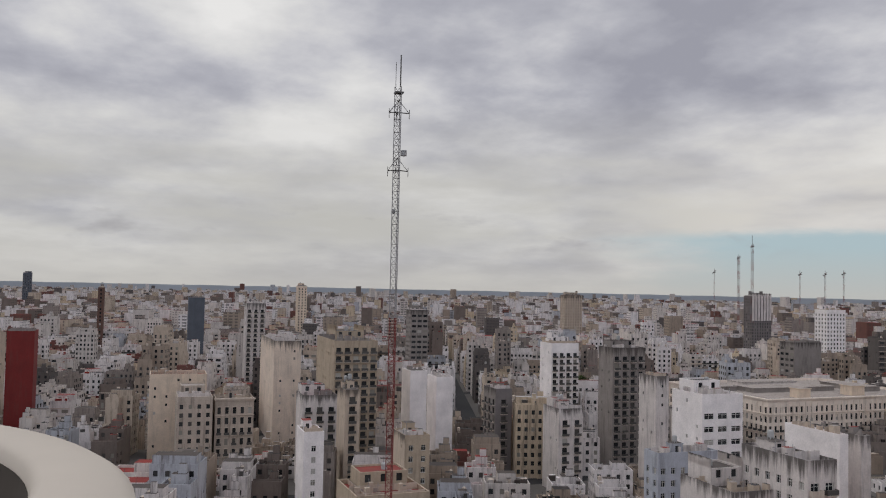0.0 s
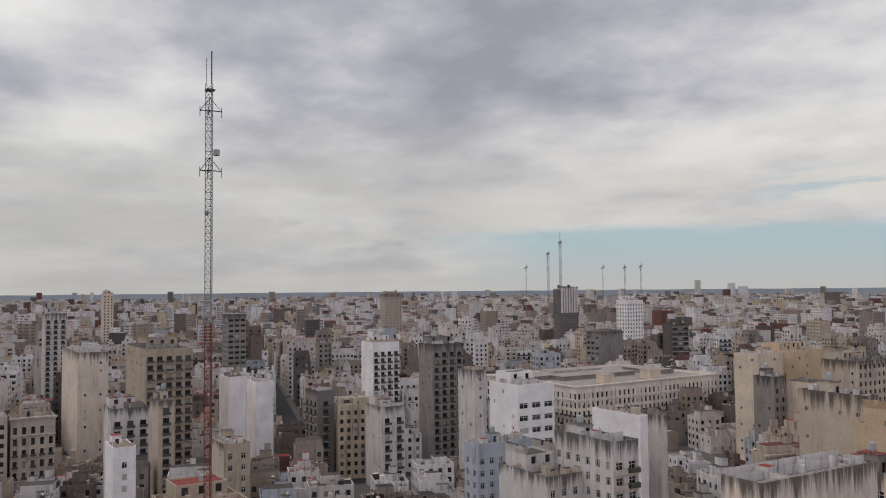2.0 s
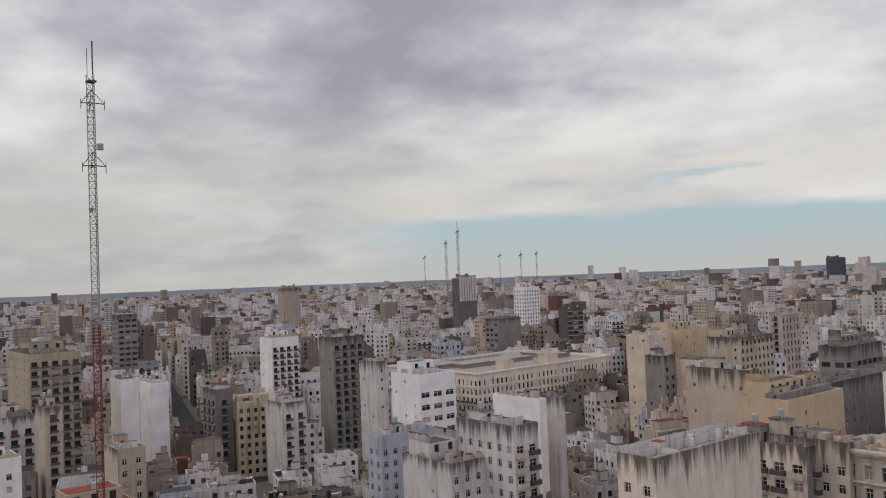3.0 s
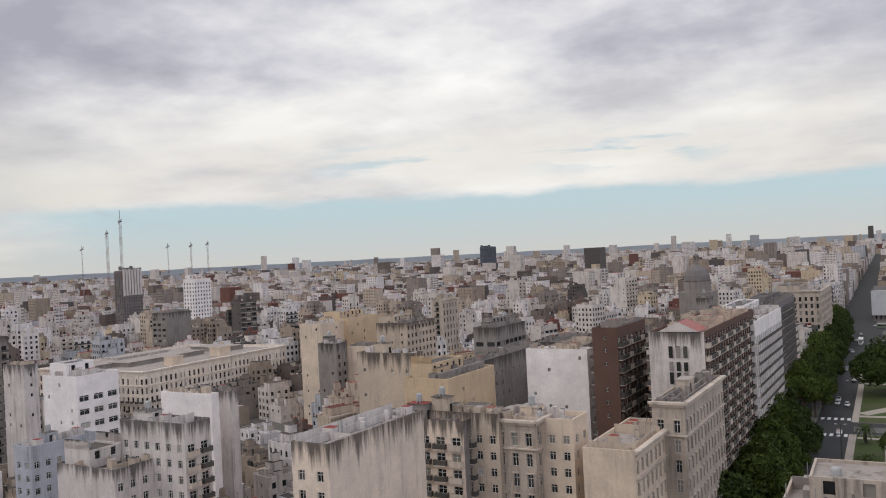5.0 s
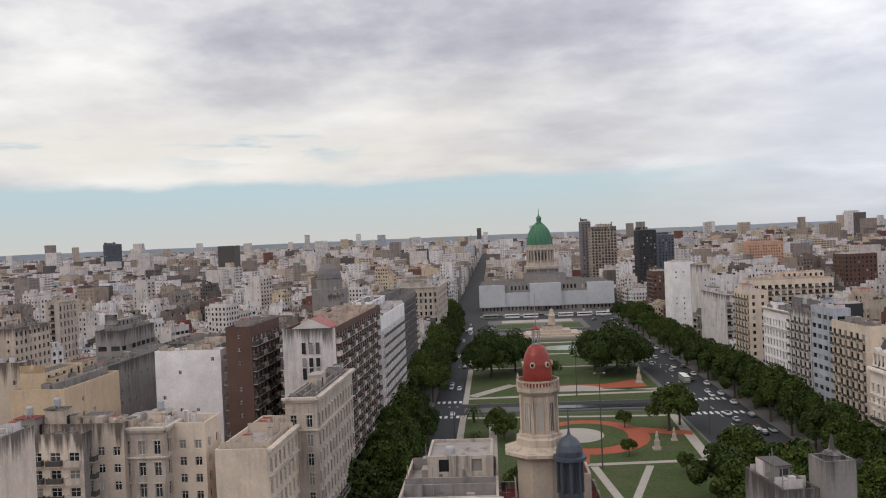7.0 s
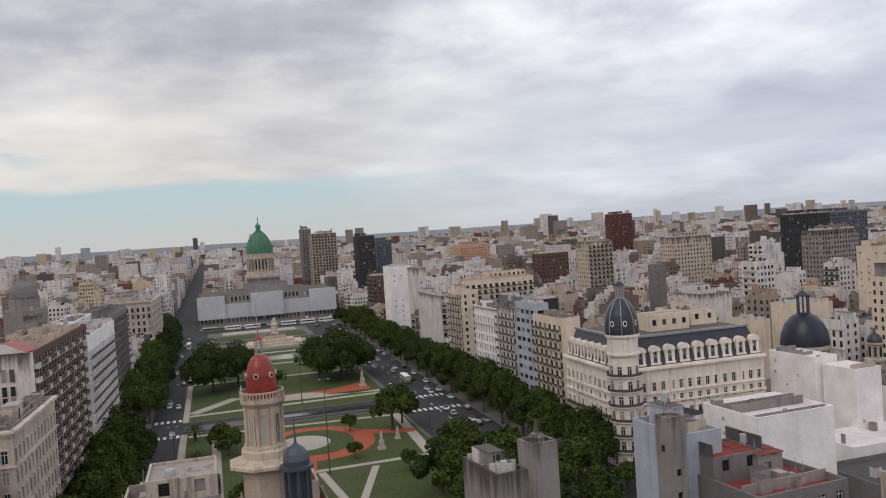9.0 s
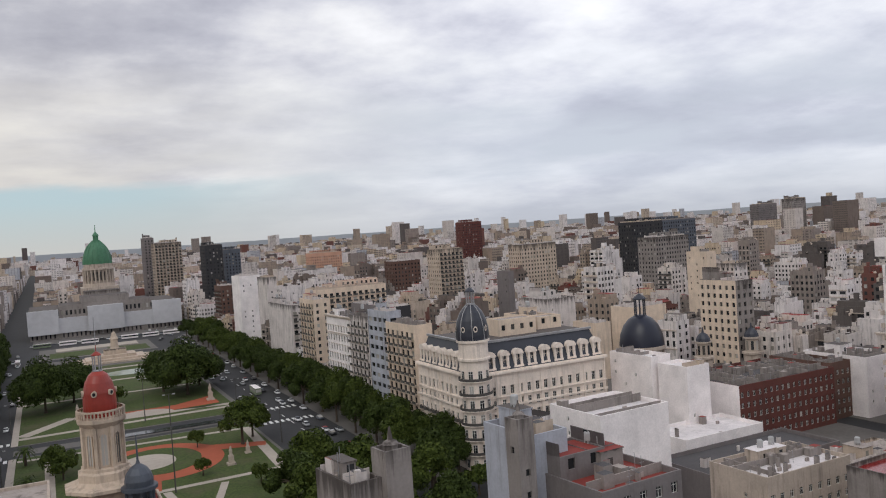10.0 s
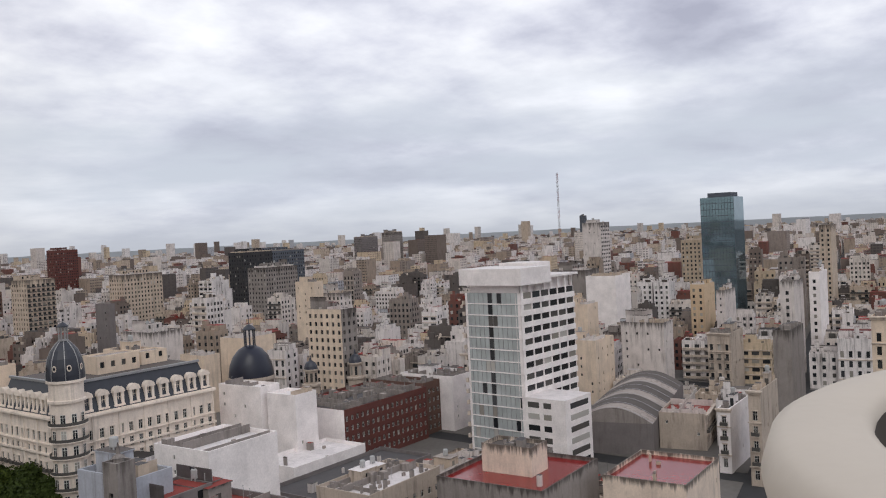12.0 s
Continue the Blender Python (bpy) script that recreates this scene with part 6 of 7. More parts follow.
for k in range(7):
    fin = Mesh([PAINT["white"]])
    fin.box((0, -0.5, 40), (2.1, 0.3, 66))
    ob = fin.make("white_pier")
    ob.matrix_basis = pose(-639.0 + 0.12 * k, 560.4 + 3.25 * k, 0, 0, 0, 88)
    tagged(ob, "upright white concrete pier on a dark tower", "pier", "tower piers")


def small_dome():
    top = empty("domed_church", pose(-97, 490, 0), "far brown-grey domed church with lantern", "church")
    remember(-105, 482, 0, 16, 16, 56, 22)
    b = Mesh([PAINT["grey"], PAINT["dark"], M_TRIM])
    b.box((-9, -8, 0), (9, 8, 36), 0)
    b.lathe((0, 0, 36), [(7.6, 0), (7.6, 6), (8.0, 6.3)], 16, 0)
    b.lathe((0, 0, 42), [(7.4, 0), (7.0, 3), (5.6, 6), (3.4, 8), (1.6, 9)], 16, 1)
    lantern(b, (0, 0, 51), 1.4, 9, 0, 1, 6)
    b.make("body", top)


small_dome()


# ---- gabled white wall's slits, and details on single houses ----
def wall_slits():
    top = empty("stair_window", pose(-36, 188.0, 0, 0, 0, 88), "dark upright stair windows in a white gable", "window")
    for k, u in enumerate((4.6, 6.2, 7.8)):
        for r in range(9):
            b = Mesh([M_PANE, PAINT["grey"]])
            b.box((-0.03, u - 0.45, 16 + r * 2.9), (-0.005, u + 0.45, 16 + r * 2.9 + (2.0 if r % 2 else 2.6)), 0 if (r + k) % 3 else 1, bottom=True)
            b.make("pane", top)
    g = Mesh([PAINT["white"], M_REDTILE])
    g.face([(0.0, 1.5, 45), (0.0, 10.5, 45), (0.0, 6, 47.2)][::-1])
    g.face([(0.0, 1.5, 45), (0.0, 6, 47.2), (9, 6, 47.2), (9, 1.5, 45)], 1)
    g.face([(0.0, 6, 47.2), (0.0, 10.5, 45), (9, 10.5, 45), (9, 6, 47.2)], 1)
    g.make("gable", top)


wall_slits()


def barrel_hall(x, y, rot, w, l, h, rise):
    """Long hall with a ribbed barrel roof of grey sheet and glazing."""
    remember(x, y, rot, w, l, h + rise, 12)
    top = empty("market_hall", pose(x, y, 0, 0, 0, rot), "long hall with grey ribbed barrel roof and skylights", "hall")
    b = Mesh([PAINT["dark"]])
    b.box((0, 0, 0), (w, l, h))
    b.make("wall", top)
    n = 12
    pts = [(w * (k / n), h + rise * math.sin(math.pi * k / n)) for k in range(n + 1)]
    bays = 9
    for j in range(bays):
        r = Mesh([ROOF["grey"] if j % 3 else ROOF["pale"], M_METAL])
        y0, y1 = l * j / bays, l * (j + 1) / bays
        for (xa, za), (xb, zb) in zip(pts, pts[1:]):
            r.face([(xa, y0, za), (xb, y0, zb), (xb, y1, zb), (xa, y1, za)], 0)
            r.face([(xa, y0, za + 0.25), (xb, y0, zb + 0.25), (xb, y0 + 0.35, zb + 0.25), (xa, y0 + 0.35, za + 0.25)], 1)
        r.make("roof_bay", top)
    e = Mesh([PAINT["grey"]])
    for yy in (-0.01, l + 0.01):
        e.face([(px, yy, pz) for px, pz in pts])
    e.make("gable_end", top)


barrel_hall(211, 122, -75, 22, 62, 9.0, 4.2)


# ---- old tower and chimneys close to the lookout, and its own gallery ----
def stair_tower(x, y, h, w, label):
    top = empty("stair_tower", pose(x, y, 0, 0, 0, 8), label, "tower")
    remember(x, y, 8, w, w, h, 10)
    b = Mesh([PAINT["grey"], ROOF["dark"], M_PANE, M_RAIL, M_TRIM])
    shell(b, w, w, h, ("blank", "none", "none", "blank"), random.Random(3), None, 0.5)
    b.lathe((w * 0.5, w * 0.5, h - 0.4), [(w * 0.26, 0), (w * 0.26, 0.7), (w * 0.32, 0.75), (w * 0.24, 1.0), (w * 0.1, 1.2), (w * 0.03, 2.6)], 12)
    b.make("shaft", top)


stair_tower(31.5, 84.0, 41.2, 3.2, "grey rendered stair tower with a small cap")
house(27.6, 84.6, 8, 3.8, 6, 38.3, "none", "none", "grey", "grey", "grey rendered roof house with a dark roof", 6, False, 1)
stair_tower(54.2, 95.0, 39.0, 2.7, "slim grey rendered tower above the roofs")
house(57.5, 97.0, 6, 6, 8, 36.0, "none", "blank", "blue", "grey", "pale blue-grey roof house with a dark door", 8, False, 1)
house(60.5, 86.0, 6, 14, 11, 30.5, "none", "win", "dark", "red", "dark old house with red roof terrace and chimneys", 8, True, 2)


def gallery_cap(x, y, z, r, hole):
    """Round cement cap of the gallery: broad rim with rounded lip, open well, moulding and pier below."""
    top = empty("parapet_cap", pose(x, y, z), "smooth cream cement parapet cap with a hollow centre", "parapet")
    b = Mesh([M_BALUSTER])
    lip = 1.0 - hole
    b.lathe((0, 0, 0), [(hole * r, -0.03 * r), ((hole + 0.03 * lip) * r, -0.01 * r), ((hole + 0.12 * lip) * r, 0.0), ((hole + 0.5 * lip) * r, 0.0), ((hole + 0.8 * lip) * r, -0.008 * r),
                        ((hole + 0.95 * lip) * r, -0.022 * r), (1.0 * r, -0.05 * r), (1.008 * r, -0.08 * r), (1.0 * r, -0.115 * r), (0.97 * r, -0.14 * r), (0.94 * r, -0.145 * r)], 96, cap=False)
    b.make("rim", top, True)
    m = Mesh([M_BALUSTER])
    m.lathe((0, 0, 0), [(0.94 * r, -0.145 * r), (0.955 * r, -0.17 * r), (0.96 * r, -0.21 * r), (0.94 * r, -0.26 * r), (0.88 * r, -0.33 * r), (0.7 * r, -0.42 * r), (0.56 * r, -0.5 * r)], 96, cap=False)
    m.make("moulding", top, True)
    p = Mesh([M_BALUSTER])
    p.lathe((0, 0, 0), [(0.56 * r, -0.5 * r), (0.54 * r, 63.35 - z)], 48, cap=False)
    p.make("pier", top, True)
    # shallow bowl, coloured dark to stand in for shade inside the hollow
    q = Mesh([M_WELL_SHADE])
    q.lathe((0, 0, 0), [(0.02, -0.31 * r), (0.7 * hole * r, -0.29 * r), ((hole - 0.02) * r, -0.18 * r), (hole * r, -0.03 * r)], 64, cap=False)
    tagged(q.make("well", top, True), "hollow of the cap, its shade painted dark brown")


gallery_cap(-1.285, -0.958, 64.715, 1.0, 0.852)
gallery_cap(1.812, -0.462, 64.632, 1.0, 0.819)


def lookout():
    top = empty("lookout_tower", pose(0, 0, 0), "cream cement lookout tower with a round gallery", "tower")
    b = Mesh([M_BALUSTER])
    b.lathe((0, 0, 0), [(2.4, 0), (2.4, 62.2), (2.95, 62.8), (2.95, 63.35)], 32)
    b.make("shaft", top)
    p = Mesh([M_BALUSTER])
    p.lathe((0, 0, 63.35), [(2.95, 0), (2.95, 0.3), (2.85, 0.34), (2.85, 0)], 32, cap=False)
    p.make("parapet", top)


lookout()


# ---- the square ----
def flat(name, outline, z, mat, label, kind="structure", thick=0.12):
    """A slab with the given outline, its top at z."""
    b = Mesh([mat])
    n = len(outline)
    b.face([(x, y, z) for x, y in outline])
    for k in range(n):
        (x0, y0), (x1, y1) = outline[k], outline[(k + 1) % n]
        b.face([(x0, y0, z - thick), (x1, y1, z - thick), (x1, y1, z), (x0, y0, z)])
    return tagged(b.make(name), label, name.replace("_", " "), kind=kind)


def oval(cx, cy, rx, ry, a0=0.0, a1=2 * math.pi, n=36):
    return [(cx + rx * math.cos(a0 + (a1 - a0) * k / n), cy + ry * math.sin(a0 + (a1 - a0) * k / n)) for k in range(n if abs(a1 - a0) > 6.28 else n + 1)]


def rect(x0, y0, x1, y1):
    return [(x0, y0), (x1, y0), (x1, y1), (x0, y1)]


# raised islands with kerbs
flat("pavement", rect(-13.5, 185, 62, 300), 0.16, M_PAVE, "grey kerbed edge of the near garden island", thick=0.3)
flat("lawn", rect(-12.5, 186, 61, 299), 0.2, M_GRASS, "worn green lawn of the near garden")
flat("pavement", rect(-13.5, 318, 66, 545), 0.16, M_PAVE, "grey kerbed edge of the far garden island", thick=0.3)
flat("lawn", rect(-12.5, 319, 64, 500), 0.2, M_GRASS, "worn green lawn of the far garden")
flat("pavement", rect(-38, 190, -25, 620), 0.17, M_PAVE, "shaded pavement under the avenue trees", thick=0.3)
flat("pavement", rect(86, 190, 102, 620), 0.17, M_PAVE, "broad pavement under the avenue trees", thick=0.3)
flat("pavement", rect(-10, 655, 92, 682), 0.17, M_PAVE, "paved forecourt of the parliament", thick=0.3)
flat("pavement", rect(-6, 556, 62, 616), 0.16, M_PAVE, "paved island before the parliament", thick=0.3)
flat("lawn", rect(0, 562, 26, 590), 0.22, M_GRASS, "small lawn before the parliament")
flat("lawn", rect(34, 562, 58, 590), 0.22, M_GRASS, "small lawn before the parliament")
flat("terrace", rect(4, 594, 54, 612), 0.6, M_PATH, "pale terrace with low steps", thick=0.5)
flat("lane", rect(-13, 304, 64, 312), 0.03, M_PAVE, "grey cross lane through the gardens", thick=0.05)

PZ = 0.235


def strip(x0, y0, x1, y1, w, label="pale paved garden path"):
    """A straight path between two points."""
    d = Vector((x1 - x0, y1 - y0, 0)).normalized()
    n = Vector((-d.y, d.x, 0)) * w / 2
    flat("garden_path", [(x0 - n.x, y0 - n.y), (x1 - n.x, y1 - n.y), (x1 + n.x, y1 + n.y), (x0 + n.x, y0 + n.y)], PZ, M_PATH, label)


strip(-13, 190, -13, 299, 2.2, "pale pavement along the kerb")
strip(-13, 319, -13, 500, 2.2, "pale pavement along the kerb")
strip(-2.5, 232, -2.5, 292, 2.6)
strip(-12, 294.5, 61, 290.0, 2.2)
strip(12, 231, 60, 234, 2.4)
strip(16, 229.8, 13, 188, 2.2)
strip(25, 229.8, 29, 188, 2.2)
strip(59, 289, 57, 236, 3.2)
strip(40, 229.5, 30, 196, 2.0)
strip(-12, 329, 62, 333, 3.2)
strip(-11, 333, 6, 356, 5.0)
strip(-12, 400, 62, 400, 2.6)
strip(-12, 442, 62, 442, 3.0)
strip(-12, 487, 62, 487, 4.0)
flat("red_path", oval(27, 264, 19, 22), 0.24, M_RED, "ring path of orange-red gravel")
flat("red_path", [(18, 232), (24, 232), (26, 250), (18, 250)], 0.245, M_RED, "short arm of the orange-red gravel path")
flat("red_path", [(40, 268), (59, 262), (60, 267), (42, 275)], 0.25, M_RED, "side arm of the orange-red gravel path")
flat("lawn", oval(27, 265, 12.5, 16), 0.30, M_GRASS, "round lawn inside the red ring path")
flat("fountain_basin", oval(24, 265, 8.2, 9.5), 0.36, M_PATH, "dry pale round basin on the lawn")
flat("red_path", [(22, 340), (60, 344), (60, 362), (44, 352), (22, 352)], 0.26, M_RED, "dull red gravel bed by the big trees")
flat("white_path", [(20, 338)] + oval(31, 341, 11, 9, math.pi, 0, 14) + [(62, 336), (63, 340), (40, 337)], 0.32, M_PATH, "curved pale terrace beside the lane")
flat("pool", oval(38, 464, 15, 9), 0.30, plain("pale_water", (0.30, 0.36, 0.30), 0.2), "shallow pale pool before the monument")
flat("pool", rect(20, 306, 58, 311), 0.34, plain("dark_water", (0.05, 0.055, 0.055), 0.1), "long dark water channel")
CZ = 0.02
for y0 in (291.0, 314.5):
    for k in range(9):
        flat("zebra_bar", rect(65.5 + 2.1 * k, y0, 66.6 + 2.1 * k, y0 + 4), CZ, M_LINE, "white zebra crossing bar on the asphalt", thick=0.015)
for y0 in (296.0, 322.0):
    for k in range(5):
        flat("zebra_bar", rect(-24 + 2.1 * k, y0, -22.9 + 2.1 * k, y0 + 4), CZ, M_LINE, "white zebra crossing bar on the asphalt", thick=0.015)
for k in range(30):
    flat("lane_mark", rect(74.5, 195 + 13 * k, 74.75, 199 + 13 * k), CZ, M_LINE, "worn white lane mark on the avenue", thick=0.015)


def pedestal_statue(x, y, s=1.0):
    b = Mesh([PAINT["stone"]])
    b.box((-1.0 * s, -1.0 * s, 0), (1.0 * s, 1.0 * s, 0.5 * s))
    b.box((-0.6 * s, -0.6 * s, 0.5 * s), (0.6 * s, 0.6 * s, 2.2 * s))
    b.lathe((0, 0, 2.2 * s), [(0.5 * s, 0), (0.35 * s, 0.6 * s), (0.45 * s, 1.2 * s), (0.25 * s, 1.7 * s), (0.2 * s, 2.1 * s), (0.05 * s, 2.3 * s)], 10)
    ob = b.make("statue")
    ob.matrix_basis = pose(x, y, 0.2)
    tagged(ob, "weathered stone statue on a square pedestal", "statue", "garden statues")


for x, y, s in ((20, 241, 1.3), (45, 246, 1.2), (58, 352, 1.5), (8, 352, 1.3), (52, 256, 0.9), (12, 305, 0.9)):
    pedestal_statue(x, y, s)


def monument():
    top = empty("monument", pose(34, 520, 0), "big pale stone monument with steps and a column", "monument")
    b = Mesh([PAINT["beige"], PAINT["grey"]])
    for k, (r, h) in enumerate(((20, 1.2), (16, 2.4), (11, 4.0), (6, 7.0))):
        b.box((-r, -r * 0.6, 0 if k == 0 else 0.5), (r, r * 0.6, h))
    b.make("base", top)
    c = Mesh([PAINT["beige"]])
    c.lathe((0, 0, 7), [(2.6, 0), (2.2, 1), (1.9, 5), (2.4, 5.4), (1.6, 7), (1.2, 8.6), (0.3, 10)], 12)
    c.make("column", top)


monument()


# ---- trees ----
def tree_data(seed, r, h, mat, n=900, leaf=0.62):
    """Crown of leaf clumps gathered into uneven boughs, and a forked trunk."""
    rnd = random.Random(seed)
    c = Mesh([mat])
    boughs = []
    for k in range(int(10 + r * 1.3)):
        a, q = rnd.uniform(0, 2 * math.pi), math.sqrt(rnd.random())
        rr = r * 0.72 * q
        zz = h * (0.42 + 0.42 * (1 - q * q) * rnd.uniform(0.6, 1.05))
        boughs.append(Vector((rr * math.cos(a), rr * math.sin(a), zz)))
    for p in boughs:
        br = r * rnd.uniform(0.26, 0.42)
        for _ in range(int(n / len(boughs))):
            d = Vector((rnd.gauss(0, 1), rnd.gauss(0, 1), rnd.gauss(0, 0.85) + 0.25)).normalized()
            o = p + d * br * rnd.uniform(0.72, 1.04)
            nn = (d + Vector((rnd.gauss(0, 0.5), rnd.gauss(0, 0.5), rnd.gauss(0, 0.5)))).normalized()
            s = nn.orthogonal().normalized()
            t = nn.cross(s)
            an = rnd.uniform(0, 6.28)
            s, t = s * math.cos(an) + t * math.sin(an), t * math.cos(an) - s * math.sin(an)
            e = leaf * rnd.uniform(0.6, 1.3)
            c.face([o - s * e, o - t * e * 0.6 + nn * e * 0.15, o + s * e, o + t * e * 0.6 + nn * e * 0.15])
    tr = Mesh([M_BARK])
    th = h * 0.42
    w = 0.028 * h
    tr.lathe((0, 0, 0), [(w * 1.5, 0), (w, 0.8), (w * 0.8, th)], 8)
    for p in boughs[:9]:
        m = Vector((p.x * 0.35, p.y * 0.35, th + (p.z - th) * 0.35))
        tr.bar((0, 0, th * 0.85), m, w * 0.5, 0, 5)
        tr.bar(m, p, w * 0.3, 0, 4)
    return c.data("crown"), tr.data("trunk")


TREES = {
    "avenue": [tree_data(20 + k, 6.6, 14.5, M_LEAF[k % 2], 5200, 0.42) for k in range(4)],
    "big": [tree_data(40 + k, 15.0, 20.0, M_LEAF[0], 15000, 0.55) for k in range(2)],
    "small": [tree_data(60 + k, 4.2, 8.0, M_LEAF[1], 2000, 0.36) for k in range(2)],
    "yellow": [tree_data(80, 4.0, 8.5, M_LEAF[2], 800, 0.5)],
}
TREE_LABEL = {"avenue": "leafy green plane tree along the avenue", "big": "huge dark broad-crowned tree in the square", "small": "small round green garden tree", "yellow": "small tree with yellow autumn leaves"}
trnd = random.Random(8)


def tree(kind, x, y, s=1.0, z=0.17):
    crown, trunk = trnd.choice(TREES[kind])
    top = empty("tree", pose(x, y, z, 0, 0, trnd.uniform(0, 360)), TREE_LABEL[kind], "tree", kind + " trees")
    top.scale = (s, s, s * trnd.uniform(0.92, 1.1))
    part("crown", crown, top)
    part("trunk", trunk, top)


for k in range(38):
    y = 205 + 10.8 * k
    if not 293 < y < 322:
        tree("avenue", -30.5 + trnd.uniform(-1.2, 1.2), y + trnd.uniform(-2, 2), trnd.uniform(1.0, 1.25))
for k in range(43):
    y = 196 + 9.6 * k
    tree("avenue", 94.0 + trnd.uniform(-1.5, 1.5), y + trnd.uniform(-2, 2), trnd.uniform(0.82, 1.1))
    if k % 2 == 0 and y > 215:
        tree("avenue", 87.5 + trnd.uniform(-1, 1), y + 4, trnd.uniform(0.85, 1.05))
for k in range(30):
    y = 200 + 12.6 * k
    if not 288 < y < 326:
        tree("avenue", -25.0 + trnd.uniform(-1, 1), y + trnd.uniform(-2.5, 2.5), trnd.uniform(0.7, 0.95))
for x, y, s in ((-3, 376, 0.95), (8, 392, 0.9), (52, 372, 1.05), (44, 388, 0.85), (60, 392, 0.8)):
    tree("big", x, y, s)
for x, y, s in ((53, 268, 1.15), (58, 276, 0.9), (58, 206, 1.2), (66, 196, 1.2), (50, 196, 1.1), (72, 186, 1.15), (62, 182, 1.2), (78, 178, 1.1), (50, 184, 1.0), (84, 190, 1.0), (-29, 196, 1.1), (-22, 188, 1.1), (-14, 184, 1.0), (-32, 182, 1.2), (-20, 172, 1.1)):
    tree("avenue", x, y, s)
for x, y, s in ((0, 270, 1.3), (1, 262, 1.1), (-6, 210, 1.0), (40, 274, 0.8), (-8, 226, 0.8), (36, 240, 0.7), (14, 420, 1.2), (24, 372, 1.0), (66, 170, 1.2), (90, 178, 1.1), (48, 222, 0.75), (4, 205, 1.0)):
    tree("small", x, y, s)
tree("yellow", 66, 152, 1.0)
tree("avenue", 58, 158, 0.9)
tree("avenue", 74, 160, 0.9)
tree("small", -93, 74, 1.5)
for x, y, s in ((-785, 271, 1.3), (-972, 341, 1.3), (-1162, 405, 1.3), (-341, 249, 1.3), (-283, 355, 1.3), (-299, 378, 1.3), (-410, 241, 1.3)):
    tree("avenue", x, y, s)
    FOOT.append((x, y, 0, 7, 7))


def palm(x, y):
    top = empty("palm", pose(x, y, 0.2), "short palm with a round head of fronds", "palm")
    t = Mesh([M_BARK])
    t.lathe((0, 0, 0), [(0.45, 0), (0.35, 3.5), (0.42, 4.2)], 8)
    t.make("trunk", top)
    f = Mesh([M_LEAF[0]])
    for k in range(26):
        a, e = 2.4 * k, 0.2 + 0.9 * (k % 5) / 5
        prev = Vector((0, 0, 4.2))
        for j in range(4):
            nx = prev + Vector((math.cos(a), math.sin(a), e - 0.55 * j)) * 0.95
            sd = Vector((-math.sin(a), math.cos(a), 0)) * (0.42 - 0.08 * j)
            f.face([prev - sd, prev + sd, nx + sd * 0.8, nx - sd * 0.8])
            prev = nx
    f.make("frond_head", top)


palm(-9, 288)
palm(-8, 250)


# ---- vehicles and lamps ----
def car_data():
    if "car" in KEEP:
        return KEEP["car"]

    def lofted(sections, m):
        b = Mesh([m])
        n = len(sections[0])
        i = 0
        for s in sections:
            b.v.extend(s)
        for j in range(len(sections) - 1):
            for k in range(n):
                b.f.append((j * n + k, j * n + (k + 1) % n, (j + 1) * n + (k + 1) % n, (j + 1) * n + k))
                b.m.append(0)
        b.f.append(tuple(range(n))[::-1])
        b.f.append(tuple((len(sections) - 1) * n + k for k in range(n)))
        b.m.extend((0, 0))
        return b

    def ring(y, w, z0, z1):
        return [(-w, y, z0), (w, y, z0), (w * 1.02, y, (z0 + z1) / 2), (w * 0.92, y, z1), (-w * 0.92, y, z1), (-w * 1.02, y, (z0 + z1) / 2)]

    m, nt, bs = material("car_paint", 0.3)
    o = nt.nodes.new("ShaderNodeObjectInfo")
    c = ramp(nt, o.outputs["Random"], [(0.0, (0.62, 0.62, 0.63)), (0.35, (0.02, 0.02, 0.022)), (0.55, (0.30, 0.31, 0.32)), (0.75, (0.08, 0.09, 0.11)), (0.85, (0.70, 0.70, 0.70)), (0.95, (0.25, 0.02, 0.02))])
    c.node.color_ramp.interpolation = "CONSTANT"
    nt.links.new(c, bs.inputs["Base Color"])
    body = lofted([ring(-2.15, 0.72, 0.35, 0.65), ring(-2.0, 0.84, 0.28, 0.86), ring(-0.9, 0.88, 0.25, 0.95), ring(1.3, 0.88, 0.25, 0.98), ring(2.05, 0.82, 0.3, 0.92), ring(2.15, 0.74, 0.4, 0.75)], m).data("body", True)
    cab = lofted([ring(-1.25, 0.76, 0.93, 0.99), ring(-0.5, 0.70, 0.95, 1.42), ring(0.9, 0.70, 0.95, 1.44), ring(1.75, 0.76, 0.93, 1.0)], M_PANE).data("cabin")
    roof = lofted([ring(-0.52, 0.66, 1.425, 1.46), ring(0.92, 0.66, 1.445, 1.48)], m).data("roof")
    wb = Mesh([M_TYRE])
    n = 12
    for x0, x1 in ((-0.1, 0.1),):
        for k in range(n):
            a0, a1 = 2 * math.pi * k / n, 2 * math.pi * (k + 1) / n
            wb.face([(x0, 0.32 * math.cos(a0), 0.32 * math.sin(a0)), (x1, 0.32 * math.cos(a0), 0.32 * math.sin(a0)), (x1, 0.32 * math.cos(a1), 0.32 * math.sin(a1)), (x0, 0.32 * math.cos(a1), 0.32 * math.sin(a1))])
        for x in (x0, x1):
            wb.face([(x, 0.32 * math.cos(2 * math.pi * k / n), 0.32 * math.sin(2 * math.pi * k / n)) for k in range(n)])
    KEEP["car"] = body, cab, roof, wb.data("wheel")
    return KEEP["car"]


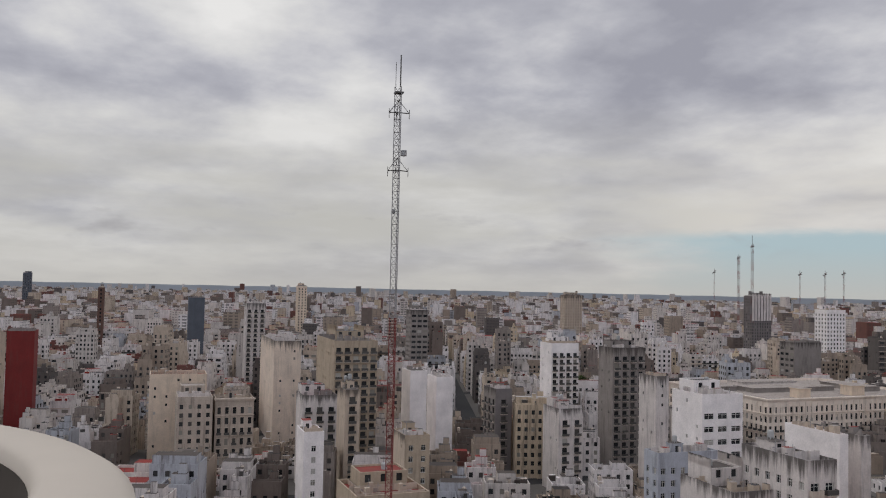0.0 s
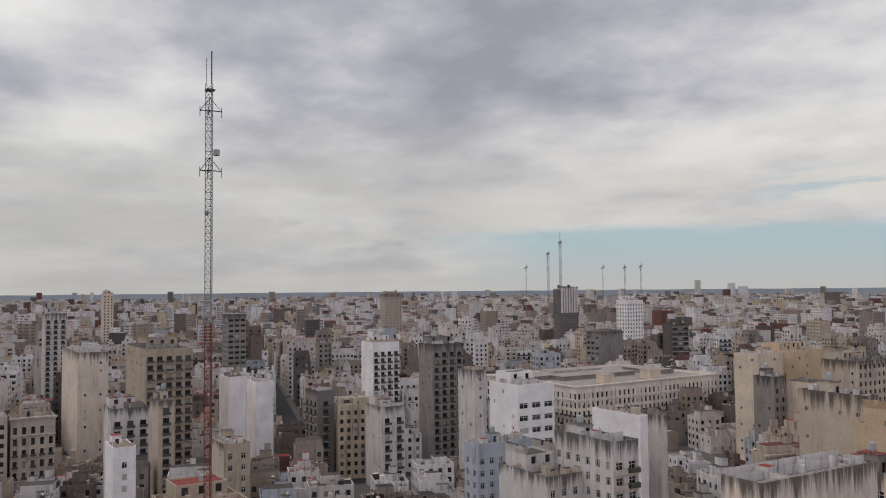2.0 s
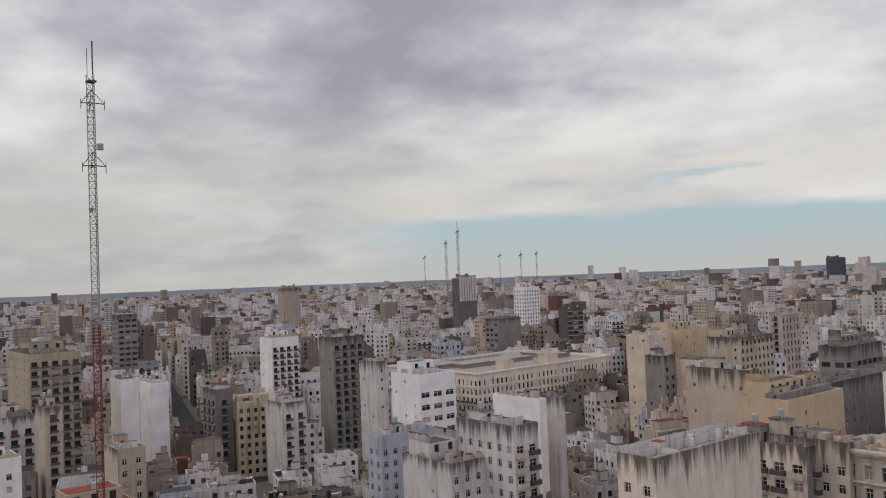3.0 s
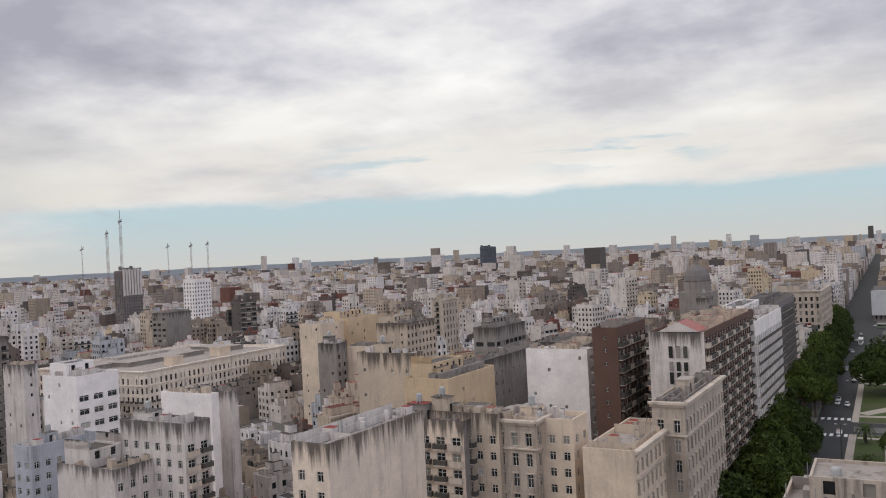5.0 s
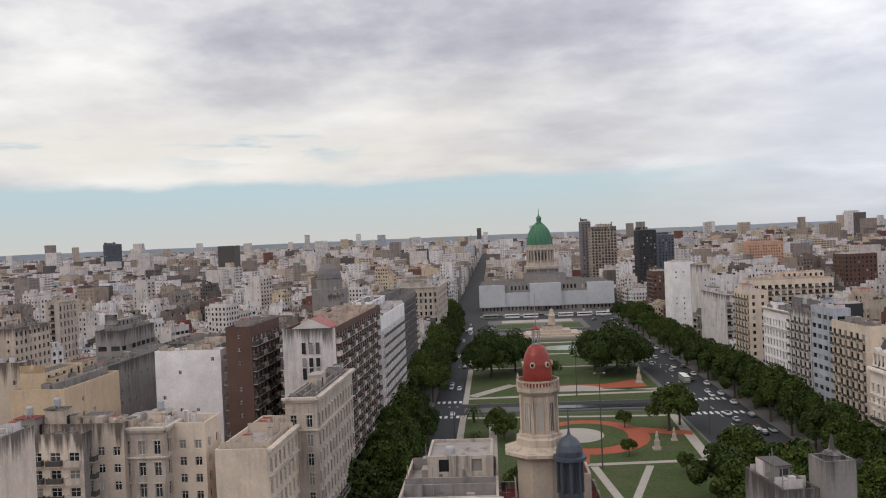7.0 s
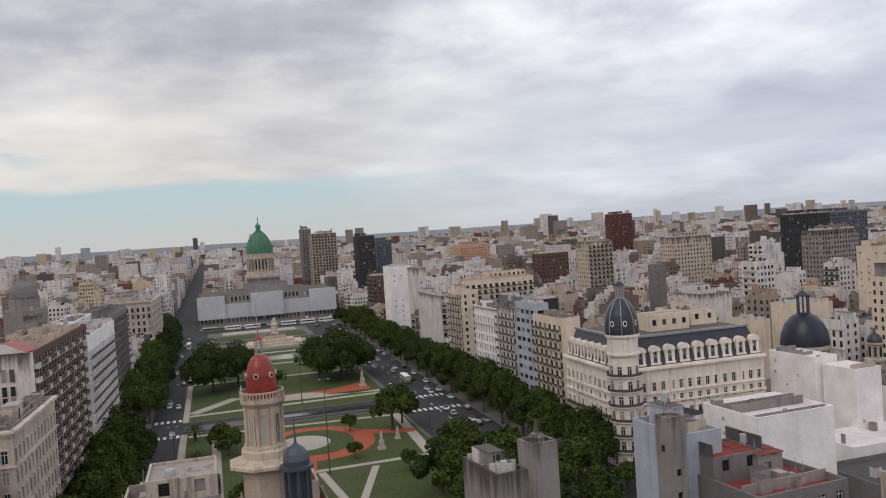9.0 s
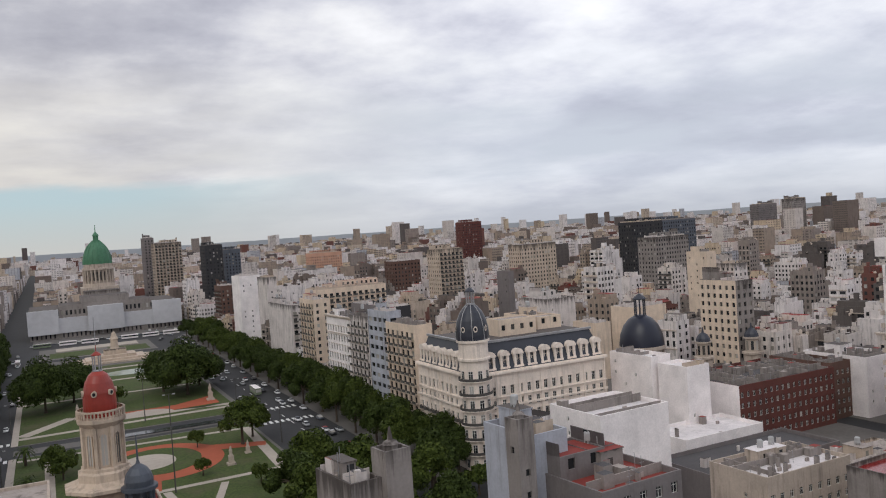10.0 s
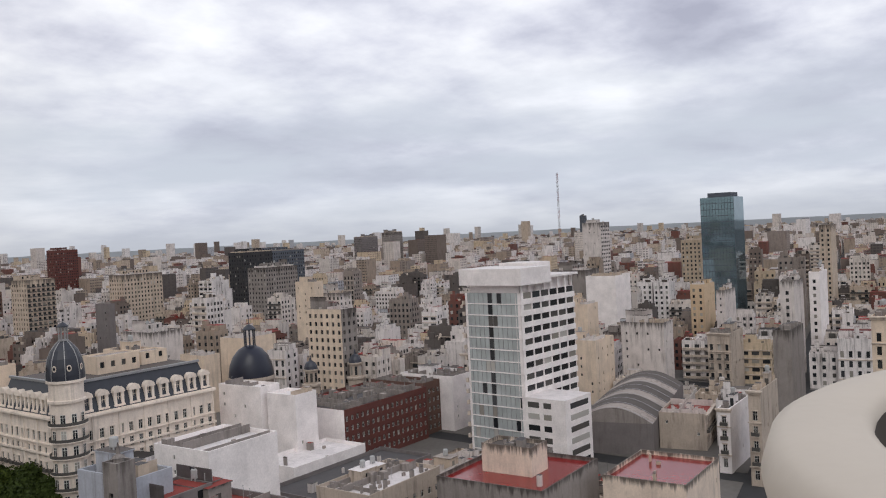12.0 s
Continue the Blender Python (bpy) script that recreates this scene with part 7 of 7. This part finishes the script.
def car(x, y, rot=0.0, z=0.0):
    body, cab, roof, wheel = car_data()
    top = empty("car", pose(x, y, z, 0, 0, rot), "small parked saloon car on the avenue asphalt", "car", "cars")
    part("body", body, top)
    part("cabin_glass", cab, top)
    part("roof", roof, top)
    for sx in (-0.78, 0.78):
        for sy in (-1.35, 1.4):
            part("wheel", wheel, top, pose(sx, sy, 0.32))


crnd = random.Random(21)
for k in range(44):
    lane = crnd.choice((68.5, 71.5, 77.0, 80.0))
    car(lane + crnd.uniform(-0.3, 0.3), 205 + 9.2 * k + crnd.uniform(-2, 2) + (300 < 205 + 9.2 * k < 318) * 14)
for k in range(18):
    car(83.8, 200 + 21 * k + crnd.uniform(-3, 3))
for x, y in ((-20, 352), (-16.5, 349), (-20, 360), (-17, 300), (-16, 405), (-20, 440), (-17, 472), (-20, 505), (-21, 508), (-17, 540), (-20, 560), (-23, 575), (-18, 590)):
    car(x, y)
for k in range(26):
    car(100 - 4.4 * k + crnd.uniform(-1, 1), 640 + crnd.choice((0, 4, 8)), 90)
for k in range(14):
    car(crnd.uniform(68, 92), crnd.uniform(600, 690))


def bus(x, y, rot, pm):
    top = empty("bus", pose(x, y, 0, 0, 0, rot), "city bus with a pale roof and dark windows", "bus", "buses")
    b = Mesh([pm, M_PANE, PAINT["clean"]])
    b.box((-1.25, -5.5, 0.4), (1.25, 5.5, 3.0), 0, 2, True)
    b.make("body", top)
    g = Mesh([M_PANE])
    g.box((-1.28, -5.2, 1.5), (1.28, 5.2, 2.4), 0, 0, True)
    g.box((-1.1, -5.54, 1.3), (1.1, 5.54, 2.5), 0, 0, True)
    g.make("window_band", top)
    for sx in (-1.05, 1.05):
        for sy in (-3.4, 3.2):
            part("wheel", car_data()[3], top, Matrix.Translation((sx, sy, 0.5)) @ Matrix.Scale(1.55, 4))


for x, y, r, p in ((12, 634, 90, "clean"), (26, 632, 90, "clean"), (52, 633, 90, "clean"), (66, 632, 90, "clean"), (-4, 633, 90, "green"), (80, 633, 90, "clean"), (76.5, 352, 0, "green"), (-17, 548, 0, "clean"), (71, 415, 0, "clean")):
    bus(x, y, r, PAINT[p])


def lamp_post(x, y, h):
    top = empty("street_lamp", pose(x, y, 0.2), "tall dark street lamp post with two arms", "lamp", "lamps")
    b = Mesh([M_RAIL])
    b.lathe((0, 0, 0), [(0.28, 0), (0.2, 0.8), (0.09, h)], 6)
    b.bar((-1.2, 0, h - 0.3), (1.2, 0, h), 0.06)
    b.make("pole", top)
    for sx in (-1.2, 1.2):
        l = Mesh([M_TANK])
        l.box((sx - 0.35, -0.15, h - 0.3), (sx + 0.35, 0.15, h - 0.1), 0, 0, True)
        l.make("lamp_head", top)


for x, y, h in ((27, 228, 26), (14, 224, 22), (64, 330, 11), (64, 262, 11), (-14.5, 262, 11), (-14.5, 340, 11), (64, 400, 11), (64, 450, 11), (30, 328, 16)):
    lamp_post(x, y, h)


build_town()
